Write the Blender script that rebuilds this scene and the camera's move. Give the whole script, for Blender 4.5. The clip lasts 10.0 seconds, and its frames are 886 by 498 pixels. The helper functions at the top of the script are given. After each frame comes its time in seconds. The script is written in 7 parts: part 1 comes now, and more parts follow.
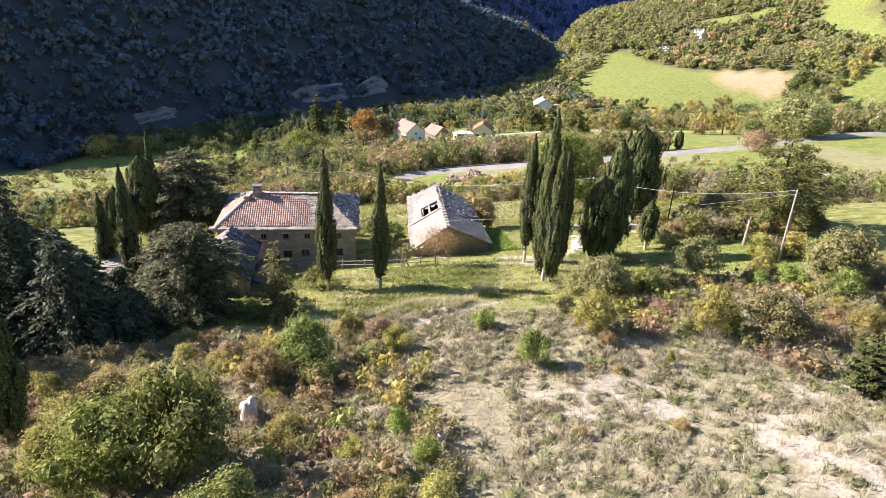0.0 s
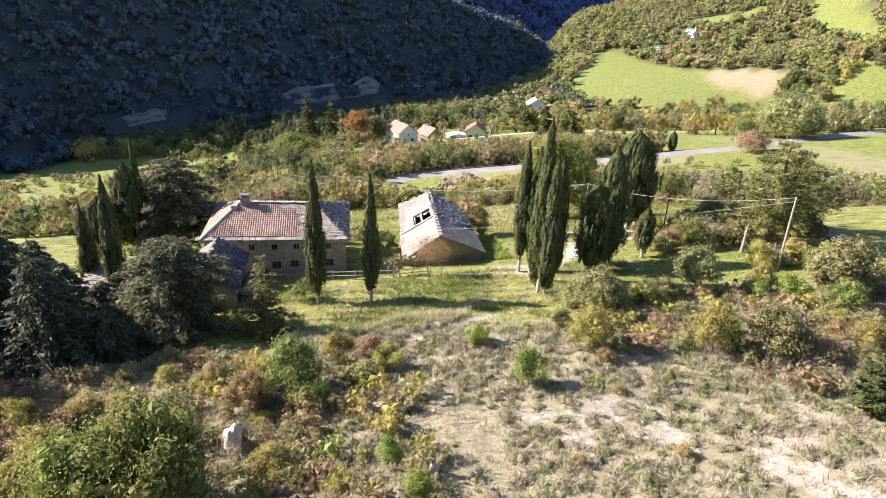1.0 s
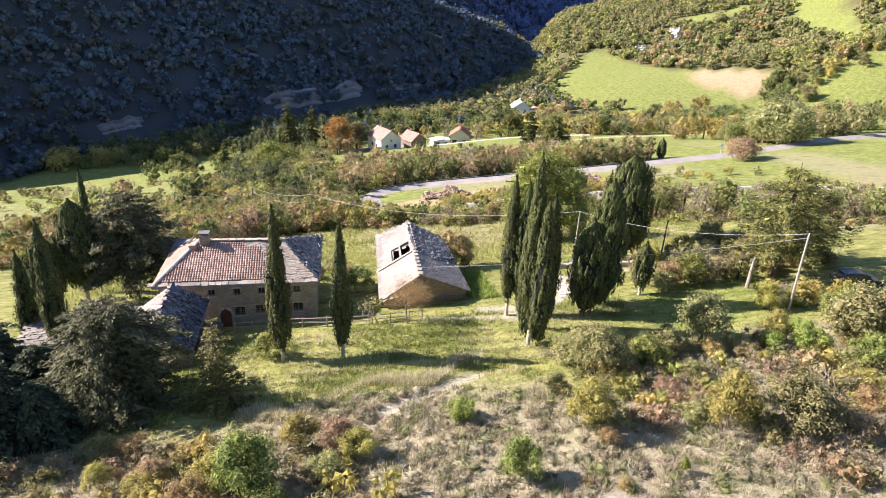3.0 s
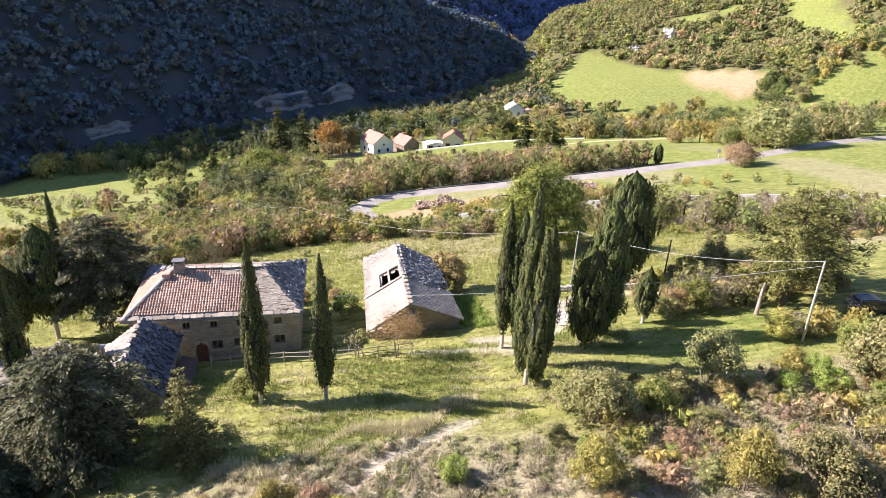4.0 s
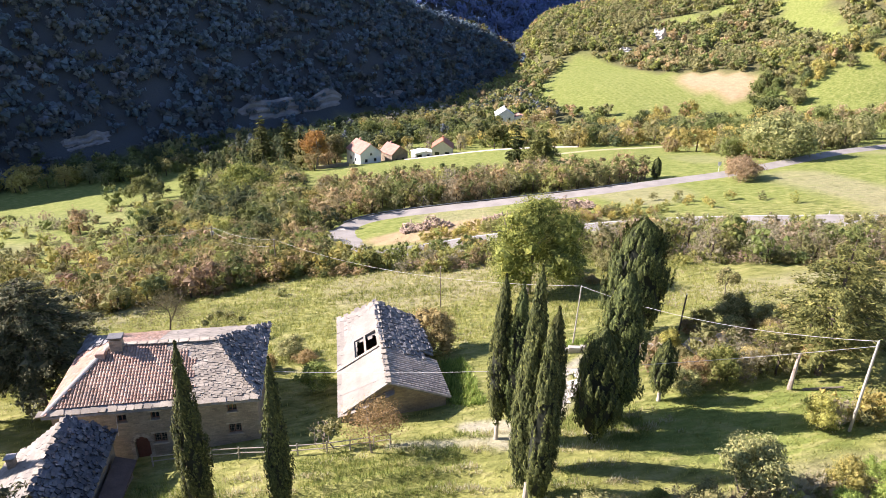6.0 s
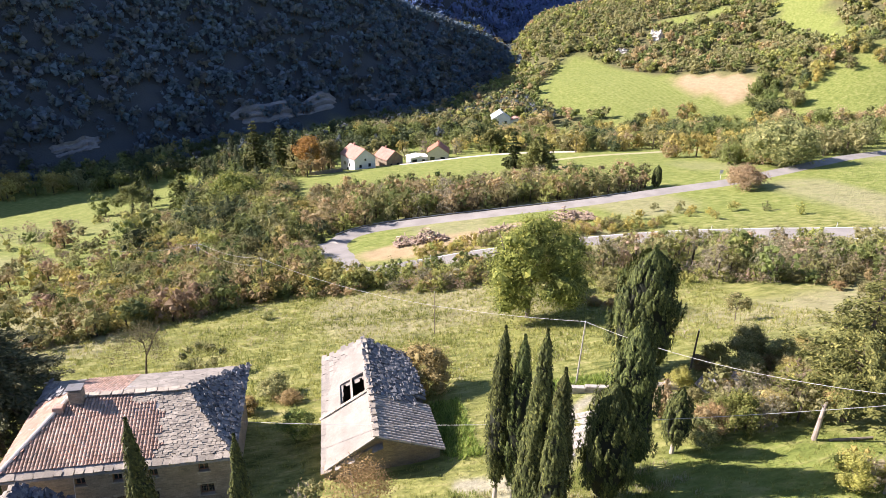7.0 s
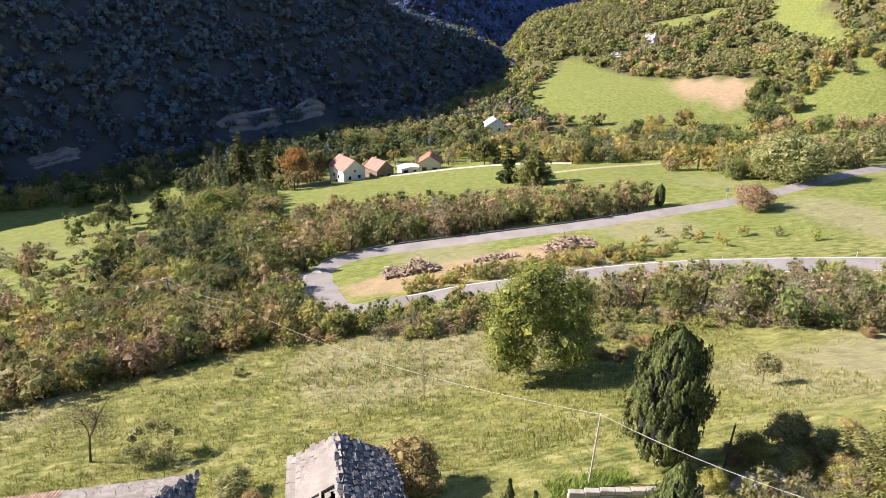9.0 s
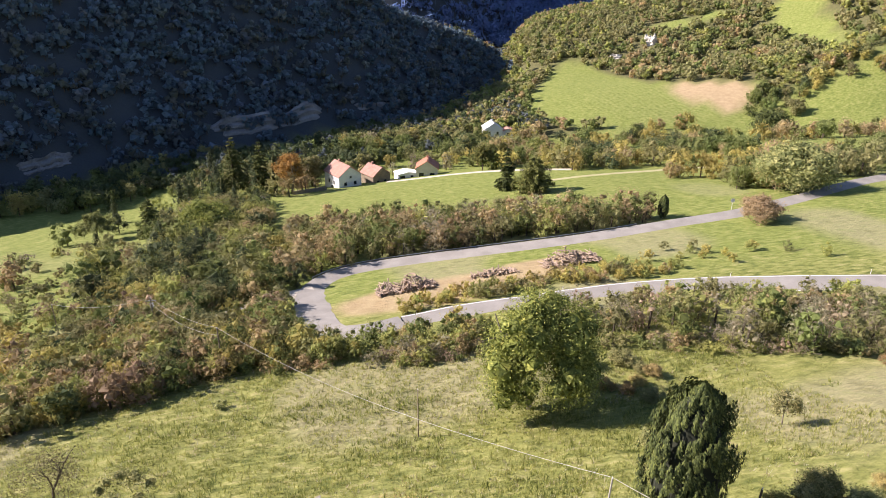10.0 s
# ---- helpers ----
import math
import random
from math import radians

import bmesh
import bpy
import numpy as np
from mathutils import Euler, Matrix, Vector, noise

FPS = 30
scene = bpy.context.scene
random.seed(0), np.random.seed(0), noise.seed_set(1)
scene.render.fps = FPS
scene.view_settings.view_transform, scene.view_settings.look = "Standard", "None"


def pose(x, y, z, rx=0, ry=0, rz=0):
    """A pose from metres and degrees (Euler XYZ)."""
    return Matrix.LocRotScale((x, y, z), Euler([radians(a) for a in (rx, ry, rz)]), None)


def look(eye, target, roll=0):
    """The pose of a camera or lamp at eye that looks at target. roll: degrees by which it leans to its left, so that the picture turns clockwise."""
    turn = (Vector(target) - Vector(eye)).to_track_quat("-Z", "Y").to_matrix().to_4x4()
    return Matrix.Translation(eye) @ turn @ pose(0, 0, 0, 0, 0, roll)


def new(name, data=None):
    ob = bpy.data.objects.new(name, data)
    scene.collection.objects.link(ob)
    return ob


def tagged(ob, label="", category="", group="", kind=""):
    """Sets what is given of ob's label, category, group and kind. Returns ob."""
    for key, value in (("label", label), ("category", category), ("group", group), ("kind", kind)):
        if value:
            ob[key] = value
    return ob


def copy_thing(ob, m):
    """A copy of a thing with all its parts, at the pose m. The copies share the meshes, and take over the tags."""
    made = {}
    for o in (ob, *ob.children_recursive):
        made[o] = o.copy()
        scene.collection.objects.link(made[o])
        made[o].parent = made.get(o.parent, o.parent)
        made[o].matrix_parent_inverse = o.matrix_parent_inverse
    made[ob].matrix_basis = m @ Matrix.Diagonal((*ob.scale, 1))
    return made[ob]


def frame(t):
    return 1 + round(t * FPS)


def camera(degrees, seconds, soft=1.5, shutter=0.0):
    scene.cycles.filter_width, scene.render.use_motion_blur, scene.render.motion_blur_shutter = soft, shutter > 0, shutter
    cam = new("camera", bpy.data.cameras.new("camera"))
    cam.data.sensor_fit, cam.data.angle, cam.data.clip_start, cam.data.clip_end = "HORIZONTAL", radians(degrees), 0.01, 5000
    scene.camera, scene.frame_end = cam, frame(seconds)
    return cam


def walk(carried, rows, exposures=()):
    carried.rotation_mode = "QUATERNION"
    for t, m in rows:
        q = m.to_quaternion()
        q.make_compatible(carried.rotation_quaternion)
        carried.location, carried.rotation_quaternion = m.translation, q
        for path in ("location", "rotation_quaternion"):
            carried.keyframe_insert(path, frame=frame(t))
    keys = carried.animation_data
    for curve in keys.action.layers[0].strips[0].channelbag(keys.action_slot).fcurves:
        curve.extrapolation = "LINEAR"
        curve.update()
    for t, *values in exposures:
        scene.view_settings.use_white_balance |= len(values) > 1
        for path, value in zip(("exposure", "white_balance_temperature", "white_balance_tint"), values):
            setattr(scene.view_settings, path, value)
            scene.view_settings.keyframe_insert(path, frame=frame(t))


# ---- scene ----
cam = camera(69.32, 10.0, soft=0.8)
PATH = [
    (0, (6.965, -67.868, 31.226), (9.797, -49.671, 23.425), 2.51),
    (0.5, (7.086, -67.149, 31.405), (10.010, -48.970, 23.599), 2.44),
    (1, (7.333, -66.013, 31.664), (10.360, -47.852, 23.853), 2.37),
    (1.5, (7.672, -64.551, 31.982), (10.806, -46.410, 24.167), 2.29),
    (2, (8.080, -62.834, 32.344), (11.321, -44.712, 24.526), 2.21),
    (2.5, (8.545, -60.912, 32.738), (11.887, -42.810, 24.917), 2.12),
    (3, (9.056, -58.824, 33.154), (12.493, -40.742, 25.331), 2.04),
    (3.5, (9.609, -56.601, 33.587), (13.133, -38.536, 25.762), 1.95),
    (4, (10.199, -54.265, 34.032), (13.802, -36.216, 26.205), 1.86),
    (4.5, (10.822, -51.835, 34.487), (14.497, -33.801, 26.659), 1.77),
    (5, (11.473, -49.329, 34.950), (15.212, -31.308, 27.122), 1.68),
    (5.5, (12.146, -46.761, 35.421), (15.944, -28.753, 27.593), 1.61),
    (6, (12.833, -44.148, 35.901), (16.687, -26.151, 28.073), 1.53),
    (6.5, (13.528, -41.504, 36.389), (17.434, -23.518, 28.562), 1.47),
    (7, (14.221, -38.843, 36.884), (18.179, -20.867, 29.059), 1.41),
    (7.5, (14.908, -36.173, 37.384), (18.916, -18.208, 29.562), 1.36),
    (8, (15.586, -33.501, 37.887), (19.643, -15.546, 30.067), 1.33),
    (8.5, (16.259, -30.822, 38.387), (20.364, -12.877, 30.570), 1.30),
    (9, (16.940, -28.122, 38.876), (21.089, -10.185, 31.062), 1.30),
    (9.5, (17.654, -25.369, 39.344), (21.839, -7.439, 31.534), 1.30),
    (10, (18.441, -22.512, 39.775), (22.651, -4.586, 31.969), 1.33),
]
walk(cam, [(t, look(eye, target, roll)) for t, eye, target, roll in PATH], [(0, 1.12, 6450, 21), (5, 1.17, 6500, 24), (7, 1.06, 6500, 22), (10, 0.76, 6650, 21)])

# ---- sky and sun ----
SUN_UP, SUN_FROM = radians(31.5), radians(-69.0)
world = bpy.data.worlds.new("sky")
scene.world = world
world.use_nodes = True
wn = world.node_tree.nodes
sky = wn.new("ShaderNodeTexSky")
sky.sky_type, sky.sun_disc = "NISHITA", False
sky.sun_elevation, sky.sun_rotation = SUN_UP, SUN_FROM
sky.dust_density, sky.ozone_density = 0.4, 3.0
world.node_tree.links.new(sky.outputs[0], wn["Background"].inputs[0])
wn["Background"].inputs[1].default_value = 0.091
sun = new("sun", bpy.data.lights.new("sun", "SUN"))
sun.data.energy, sun.data.angle, sun.data.color = 6.2, radians(0.5), (1.0, 0.94, 0.85)
sun.matrix_world = look((-math.cos(SUN_UP) * 0.934, math.cos(SUN_UP) * 0.358, math.sin(SUN_UP)), (0, 0, 0))
scene.view_settings.exposure = 0.87

# ---- materials ----
def node_tree(name):
    m = bpy.data.materials.new(name)
    m.use_nodes = True
    return m, m.node_tree.nodes, m.node_tree.links


def noise_fac(n, l, scale, detail=3.0, rough=0.6, where="world"):
    if where == "world":
        src = n.new("ShaderNodeNewGeometry").outputs["Position"]
    else:
        src = n.new("ShaderNodeTexCoord").outputs["Object"]
    t = n.new("ShaderNodeTexNoise")
    t.inputs["Scale"].default_value, t.inputs["Detail"].default_value, t.inputs["Roughness"].default_value = scale, detail, rough
    l.new(src, t.inputs["Vector"])
    return t.outputs["Fac"]


def ramp(n, l, fac, stops):
    r = n.new("ShaderNodeValToRGB")
    els = r.color_ramp.elements
    while len(els) < len(stops):
        els.new(0.5)
    for e, (at, c) in zip(els, stops):
        e.position, e.color = at, (*c, 1)
    l.new(fac, r.inputs[0])
    return r.outputs["Color"]


def mixed(n, l, fac, a, b, how="MIX"):
    m = n.new("ShaderNodeMix")
    m.data_type, m.blend_type = "RGBA", how
    for socket, value in ((m.inputs[0], fac), (m.inputs[6], a), (m.inputs[7], b)):
        if isinstance(value, bpy.types.NodeSocket):
            l.new(value, socket)
        elif isinstance(value, tuple):
            socket.default_value = (*value, 1)
        else:
            socket.default_value = value
    return m.outputs[2]


def spread(n, l, value, low, high):
    m = n.new("ShaderNodeMapRange")
    m.inputs["To Min"].default_value, m.inputs["To Max"].default_value = low, high
    l.new(value, m.inputs["Value"])
    return m.outputs[0]


def shift(n, l, colour, hue=None, sat=None, val=None):
    h = n.new("ShaderNodeHueSaturation")
    l.new(colour, h.inputs["Color"])
    for key, v in (("Hue", hue), ("Saturation", sat), ("Value", val)):
        if v is not None:
            l.new(v, h.inputs[key])
    return h.outputs[0]


def bumped(n, l, bsdf, height, strength, distance):
    b = n.new("ShaderNodeBump")
    b.inputs["Strength"].default_value, b.inputs["Distance"].default_value = strength, distance
    l.new(height, b.inputs["Height"])
    l.new(b.outputs[0], bsdf.inputs["Normal"])


def surface(name, c1, c2, scale=1.0, fine=14.0, rough=0.85, bump=0.4, depth=0.03, island=0.0, each=0.0, stain=None, metal=0.0):
    """A solid surface: two colours in patches, fine grain, and differences from piece to piece."""
    m, n, l = node_tree(name)
    p = n["Principled BSDF"]
    p.inputs["Roughness"].default_value, p.inputs["Metallic"].default_value = rough, metal
    big, small = noise_fac(n, l, scale), noise_fac(n, l, fine, 5.0, 0.7)
    col = ramp(n, l, big, [(0.32, c1), (0.68, c2)])
    col = shift(n, l, col, val=spread(n, l, small, 0.62, 1.38))
    if stain:
        spot = ramp(n, l, noise_fac(n, l, scale * 2.3, 6.0, 0.75), [(0.52, (0, 0, 0)), (0.66, (1, 1, 1))])
        col = mixed(n, l, spot, col, stain)
    if island:
        r = n.new("ShaderNodeNewGeometry").outputs["Random Per Island"]
        col = shift(n, l, col, val=spread(n, l, r, 1 - island, 1 + island))
    if each:
        r = n.new("ShaderNodeObjectInfo").outputs["Random"]
        col = shift(n, l, col, val=spread(n, l, r, 1 - each, 1 + each))
    l.new(col, p.inputs["Base Color"])
    bumped(n, l, p, small, bump, depth)
    return m


def foliage(name, c1, c2, c3=None, glow=0.35, each=0.18, rough=0.7):
    """Leaves: colour from leaf to leaf and plant to plant, with light passing through."""
    m, n, l = node_tree(name)
    c1, c2, c3 = (c and tuple(min(0.6, 1.6 * v) for v in c) for c in (c1, c2, c3))
    p, out = n["Principled BSDF"], n["Material Output"]
    p.inputs["Roughness"].default_value = rough
    p.inputs["Specular IOR Level"].default_value = 0.25
    r = n.new("ShaderNodeNewGeometry").outputs["Random Per Island"]
    stops = [(0.1, c1), (0.75, c2), (0.97, c3)] if c3 else [(0.1, c1), (0.9, c2)]
    col = ramp(n, l, r, stops)
    o = n.new("ShaderNodeObjectInfo").outputs["Random"]
    col = shift(n, l, col, hue=spread(n, l, o, 0.5 - each * 0.10, 0.5 + each * 0.10), val=spread(n, l, o, 1 - each, 1 + each))
    patch = noise_fac(n, l, 0.55, 2.0)
    col = shift(n, l, col, val=spread(n, l, patch, 0.75, 1.25))
    l.new(col, p.inputs["Base Color"])
    t = n.new("ShaderNodeBsdfTranslucent")
    l.new(col, t.inputs["Color"])
    mx = n.new("ShaderNodeMixShader")
    mx.inputs[0].default_value = min(0.45, glow * 1.4)
    l.new(p.outputs[0], mx.inputs[1])
    l.new(t.outputs[0], mx.inputs[2])
    l.new(mx.outputs[0], out.inputs[0])
    return m


def tinted(name, glow=0.43, twiggy=False):
    """Foliage of far woods, each tree with its own colour from the mesh."""
    m, n, l = node_tree(name)
    p, out = n["Principled BSDF"], n["Material Output"]
    p.inputs["Roughness"].default_value = 0.8
    p.inputs["Specular IOR Level"].default_value = 0.2
    a = n.new("ShaderNodeAttribute")
    a.attribute_name = "tint"
    r = n.new("ShaderNodeNewGeometry").outputs["Random Per Island"]
    col = shift(n, l, a.outputs["Color"], val=spread(n, l, r, 0.86, 1.14))
    if twiggy:
        fine = noise_fac(n, l, 14.0, 5.0, 0.75)
        col = shift(n, l, col, val=spread(n, l, fine, 0.5, 1.5))
        bumped(n, l, p, fine, 1.0, 0.12)
    l.new(col, p.inputs["Base Color"])
    t = n.new("ShaderNodeBsdfTranslucent")
    l.new(col, t.inputs["Color"])
    mx = n.new("ShaderNodeMixShader")
    mx.inputs[0].default_value = glow
    l.new(p.outputs[0], mx.inputs[1])
    l.new(t.outputs[0], mx.inputs[2])
    l.new(mx.outputs[0], out.inputs[0])
    return m


def stone_wall(name, c1, c2, mortar, wide=0.42, high=0.16):
    """Coursed rubble: uneven stones in rows, with recessed joints."""
    m, n, l = node_tree(name)
    p = n["Principled BSDF"]
    p.inputs["Roughness"].default_value = 0.9
    g = n.new("ShaderNodeNewGeometry")
    x = n.new("ShaderNodeSeparateXYZ")
    l.new(g.outputs["Position"], x.inputs[0])
    add = n.new("ShaderNodeMath")
    l.new(x.outputs[0], add.inputs[0])
    l.new(x.outputs[1], add.inputs[1])
    wob = n.new("ShaderNodeMath")
    wob.operation = "MULTIPLY_ADD"
    l.new(noise_fac(n, l, 1.3), wob.inputs[0])
    wob.inputs[1].default_value = 0.35
    l.new(x.outputs[2], wob.inputs[2])
    c = n.new("ShaderNodeCombineXYZ")
    l.new(add.outputs[0], c.inputs[0])
    l.new(wob.outputs[0], c.inputs[1])
    b = n.new("ShaderNodeTexBrick")
    b.inputs["Scale"].default_value = 1.0
    b.inputs["Brick Width"].default_value, b.inputs["Row Height"].default_value = wide, high
    b.inputs["Mortar Size"].default_value, b.inputs["Mortar Smooth"].default_value = 0.018, 0.4
    b.inputs["Color1"].default_value, b.inputs["Color2"].default_value = (*c1, 1), (*c2, 1)
    b.inputs["Mortar"].default_value = (*mortar, 1)
    l.new(c.outputs[0], b.inputs["Vector"])
    col = shift(n, l, b.outputs["Color"], val=spread(n, l, noise_fac(n, l, 0.6, 4.0), 0.55, 1.45))
    col = shift(n, l, col, val=spread(n, l, noise_fac(n, l, 9.0, 5.0), 0.6, 1.4))
    l.new(col, p.inputs["Base Color"])
    inv = n.new("ShaderNodeMath")
    inv.operation = "MULTIPLY_ADD"
    l.new(b.outputs["Fac"], inv.inputs[0])
    inv.inputs[1].default_value = -1.0
    l.new(noise_fac(n, l, 7.0, 5.0), inv.inputs[2])
    bumped(n, l, p, inv.outputs[0], 0.8, 0.05)
    return m


def glass(name, tone=(0.02, 0.025, 0.03)):
    m, n, l = node_tree(name)
    p = n["Principled BSDF"]
    p.inputs["Base Color"].default_value, p.inputs["Roughness"].default_value = (*tone, 1), 0.12
    return m


M_WALL = stone_wall("rubble wall", (0.37, 0.305, 0.235), (0.25, 0.21, 0.165), (0.31, 0.26, 0.20))
M_BARN_WALL = stone_wall("barn rubble", (0.34, 0.27, 0.19), (0.24, 0.19, 0.14), (0.26, 0.21, 0.15))
M_SLATE = surface("weathered stone slab", (0.30, 0.258, 0.205), (0.44, 0.385, 0.31), 0.7, 9.0, 0.8, 0.5, 0.03, 0.25, 0.22, (0.19, 0.16, 0.14))
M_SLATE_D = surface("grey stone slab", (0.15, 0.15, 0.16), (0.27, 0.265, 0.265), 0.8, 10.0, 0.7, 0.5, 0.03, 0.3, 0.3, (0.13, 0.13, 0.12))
# the shed's right slope has its shade put into this colour
M_SLATE_SHADE = surface("shade-dark shiny slab", (0.035, 0.04, 0.055), (0.095, 0.102, 0.122), 0.9, 10.0, 0.38, 0.4, 0.03, 0.3, 0.45, (0.16, 0.16, 0.16))
M_PALE = surface("pale stone slab", (0.22, 0.20, 0.17), (0.335, 0.30, 0.26), 0.6, 7.0, 0.85, 0.6, 0.03, 0.16, 0.16, (0.24, 0.215, 0.19))
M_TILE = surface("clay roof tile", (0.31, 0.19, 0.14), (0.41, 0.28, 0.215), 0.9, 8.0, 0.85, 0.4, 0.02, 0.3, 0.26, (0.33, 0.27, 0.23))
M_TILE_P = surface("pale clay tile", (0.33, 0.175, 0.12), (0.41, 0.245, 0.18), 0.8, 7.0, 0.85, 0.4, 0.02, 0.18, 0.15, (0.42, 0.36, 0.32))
M_COPPI = surface("bleached barrel tile", (0.30, 0.26, 0.225), (0.42, 0.37, 0.32), 0.8, 8.0, 0.85, 0.4, 0.02, 0.2, 0.2, (0.28, 0.24, 0.20))
M_MORTAR = surface("cement ridge", (0.55, 0.50, 0.44), (0.62, 0.57, 0.50), 1.2, 8.0, 0.9, 0.5, 0.02)
M_TIMBER = surface("grey timber", (0.16, 0.12, 0.09), (0.28, 0.23, 0.18), 2.0, 20.0, 0.85, 0.5, 0.02, 0.2, 0.2)
M_FENCE = surface("silvered fence wood", (0.36, 0.31, 0.25), (0.46, 0.40, 0.33), 2.0, 20.0, 0.85, 0.4, 0.01, 0.15, 0.15)
M_DOOR = surface("brown painted door", (0.14, 0.05, 0.035), (0.19, 0.075, 0.05), 2.0, 18.0, 0.7, 0.3, 0.01)
M_FRAME = surface("red-brown window frame", (0.20, 0.10, 0.06), (0.27, 0.14, 0.09), 2.0, 18.0, 0.7, 0.3, 0.01)
M_RUSTY = surface("brown sheet roofing", (0.07, 0.05, 0.045), (0.12, 0.085, 0.075), 1.2, 8.0, 0.8, 0.3, 0.02)
# near-black: the darkness inside house and barn is put into this colour
M_DARK = surface("dark interior", (0.02, 0.018, 0.016), (0.035, 0.03, 0.026), 1.0, 6.0, 0.9, 0.2, 0.02)
M_GLASS = glass("dusty window glass")
M_BARK = surface("grey bark", (0.17, 0.14, 0.11), (0.26, 0.22, 0.18), 2.0, 12.0, 0.9, 0.7, 0.04)
M_BARK_PALE = surface("pale bark", (0.38, 0.34, 0.29), (0.48, 0.43, 0.37), 2.0, 12.0, 0.9, 0.6, 0.03)
M_BARK_DARK = surface("dark bark", (0.07, 0.05, 0.04), (0.12, 0.09, 0.07), 2.0, 12.0, 0.9, 0.7, 0.04)
M_TWIG = surface("bare grey twigs", (0.26, 0.21, 0.18), (0.37, 0.31, 0.27), 2.0, 12.0, 0.9, 0.2, 0.01, 0.25, 0.15)
M_ASPHALT = surface("worn asphalt", (0.24, 0.222, 0.202), (0.31, 0.29, 0.265), 0.25, 30.0, 0.85, 0.3, 0.01)
M_LINE = surface("white road paint", (0.62, 0.62, 0.60), (0.74, 0.74, 0.72), 1.0, 10.0, 0.7, 0.1, 0.005)
M_GRAVEL = surface("pale gravel", (0.42, 0.38, 0.32), (0.54, 0.49, 0.42), 0.6, 8.0, 0.95, 0.6, 0.03)
M_MARGIN = surface("dry grass margin", (0.36, 0.34, 0.17), (0.44, 0.40, 0.23), 0.5, 6.0, 0.95, 0.4, 0.03)
M_CONCRETE = surface("weathered concrete", (0.36, 0.335, 0.295), (0.46, 0.43, 0.38), 0.5, 9.0, 0.9, 0.4, 0.02, 0.05, 0.12, (0.28, 0.25, 0.20))
M_STEEL = surface("galvanised steel", (0.36, 0.38, 0.40), (0.44, 0.46, 0.48), 2.0, 20.0, 0.5, 0.1, 0.005, metal=0.6)
M_LOGBARK = surface("log bark", (0.30, 0.22, 0.16), (0.42, 0.32, 0.25), 2.0, 14.0, 0.9, 0.5, 0.02, 0.3, 0.25)
M_LOGEND = surface("cut log end", (0.52, 0.38, 0.25), (0.62, 0.48, 0.34), 3.0, 20.0, 0.9, 0.2, 0.01, 0.2, 0.2)
M_WHITE = surface("white render", (0.66, 0.665, 0.68), (0.74, 0.745, 0.76), 0.3, 6.0, 0.9, 0.2, 0.01)
M_PINKROOF = surface("faded red tile roof", (0.38, 0.20, 0.155), (0.46, 0.27, 0.215), 0.5, 5.0, 0.85, 0.4, 0.04, 0.1)
M_REDROOF = surface("red tile roof", (0.42, 0.17, 0.11), (0.50, 0.23, 0.15), 0.5, 5.0, 0.85, 0.4, 0.04, 0.1)
M_ROCK = surface("pale limestone", (0.50, 0.47, 0.42), (0.64, 0.60, 0.54), 0.5, 4.0, 0.9, 0.8, 0.15, 0.2, 0.1)
M_CLIFF = surface("grey cliff rock", (0.15, 0.155, 0.165), (0.25, 0.25, 0.26), 0.08, 0.8, 0.9, 0.8, 0.6)
M_WIRE = surface("pale cable", (0.45, 0.44, 0.42), (0.52, 0.51, 0.49), 1.0, 10.0, 0.6, 0.0, 0.005)
M_POLE = surface("silvered pole wood", (0.36, 0.33, 0.28), (0.46, 0.42, 0.36), 1.5, 15.0, 0.85, 0.3, 0.01)
M_POLE_D = surface("tarred pole wood", (0.05, 0.04, 0.03), (0.09, 0.07, 0.055), 1.5, 15.0, 0.8, 0.3, 0.01)
M_CARPAINT = surface("black car paint", (0.02, 0.022, 0.026), (0.03, 0.032, 0.036), 1.0, 10.0, 0.22, 0.0, 0.005)
M_TYRE = surface("tyre rubber", (0.02, 0.02, 0.02), (0.03, 0.03, 0.03), 4.0, 20.0, 0.8, 0.1, 0.005)
M_RIM = surface("alloy rim", (0.45, 0.45, 0.46), (0.55, 0.55, 0.56), 4.0, 20.0, 0.35, 0.0, 0.005, metal=0.8)
M_LAMP = surface("lamp glass", (0.7, 0.7, 0.7), (0.8, 0.8, 0.8), 4.0, 20.0, 0.1, 0.0, 0.005)
M_BLUE = surface("faded blue tarpaulin", (0.34, 0.34, 0.42), (0.44, 0.44, 0.50), 1.5, 8.0, 0.6, 0.4, 0.05)

F_CYPRESS = foliage("cypress scales", (0.026, 0.033, 0.010), (0.060, 0.071, 0.019), (0.105, 0.112, 0.030), 0.05)
F_LEAF = foliage("yellow-green leaves", (0.075, 0.095, 0.02), (0.165, 0.185, 0.038), (0.245, 0.24, 0.055), 0.22)
F_WALNUT = foliage("olive-green leaves", (0.08, 0.092, 0.022), (0.175, 0.184, 0.043), (0.265, 0.25, 0.066), 0.22)
F_DRYLEAF = foliage("dry golden-brown leaves", (0.19, 0.14, 0.055), (0.32, 0.245, 0.11), (0.35, 0.27, 0.13), 0.3)
# near-black: shade inside the cypresses put into the colour
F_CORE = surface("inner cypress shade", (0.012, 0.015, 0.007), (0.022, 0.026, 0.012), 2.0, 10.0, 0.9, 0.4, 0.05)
F_FIR = foliage("blue-green needles", (0.032, 0.042, 0.024), (0.064, 0.079, 0.043), (0.10, 0.115, 0.058), 0.12)
F_CEDAR = foliage("grey-green cedar needles", (0.050, 0.058, 0.026), (0.108, 0.115, 0.054), (0.16, 0.158, 0.078), 0.15)
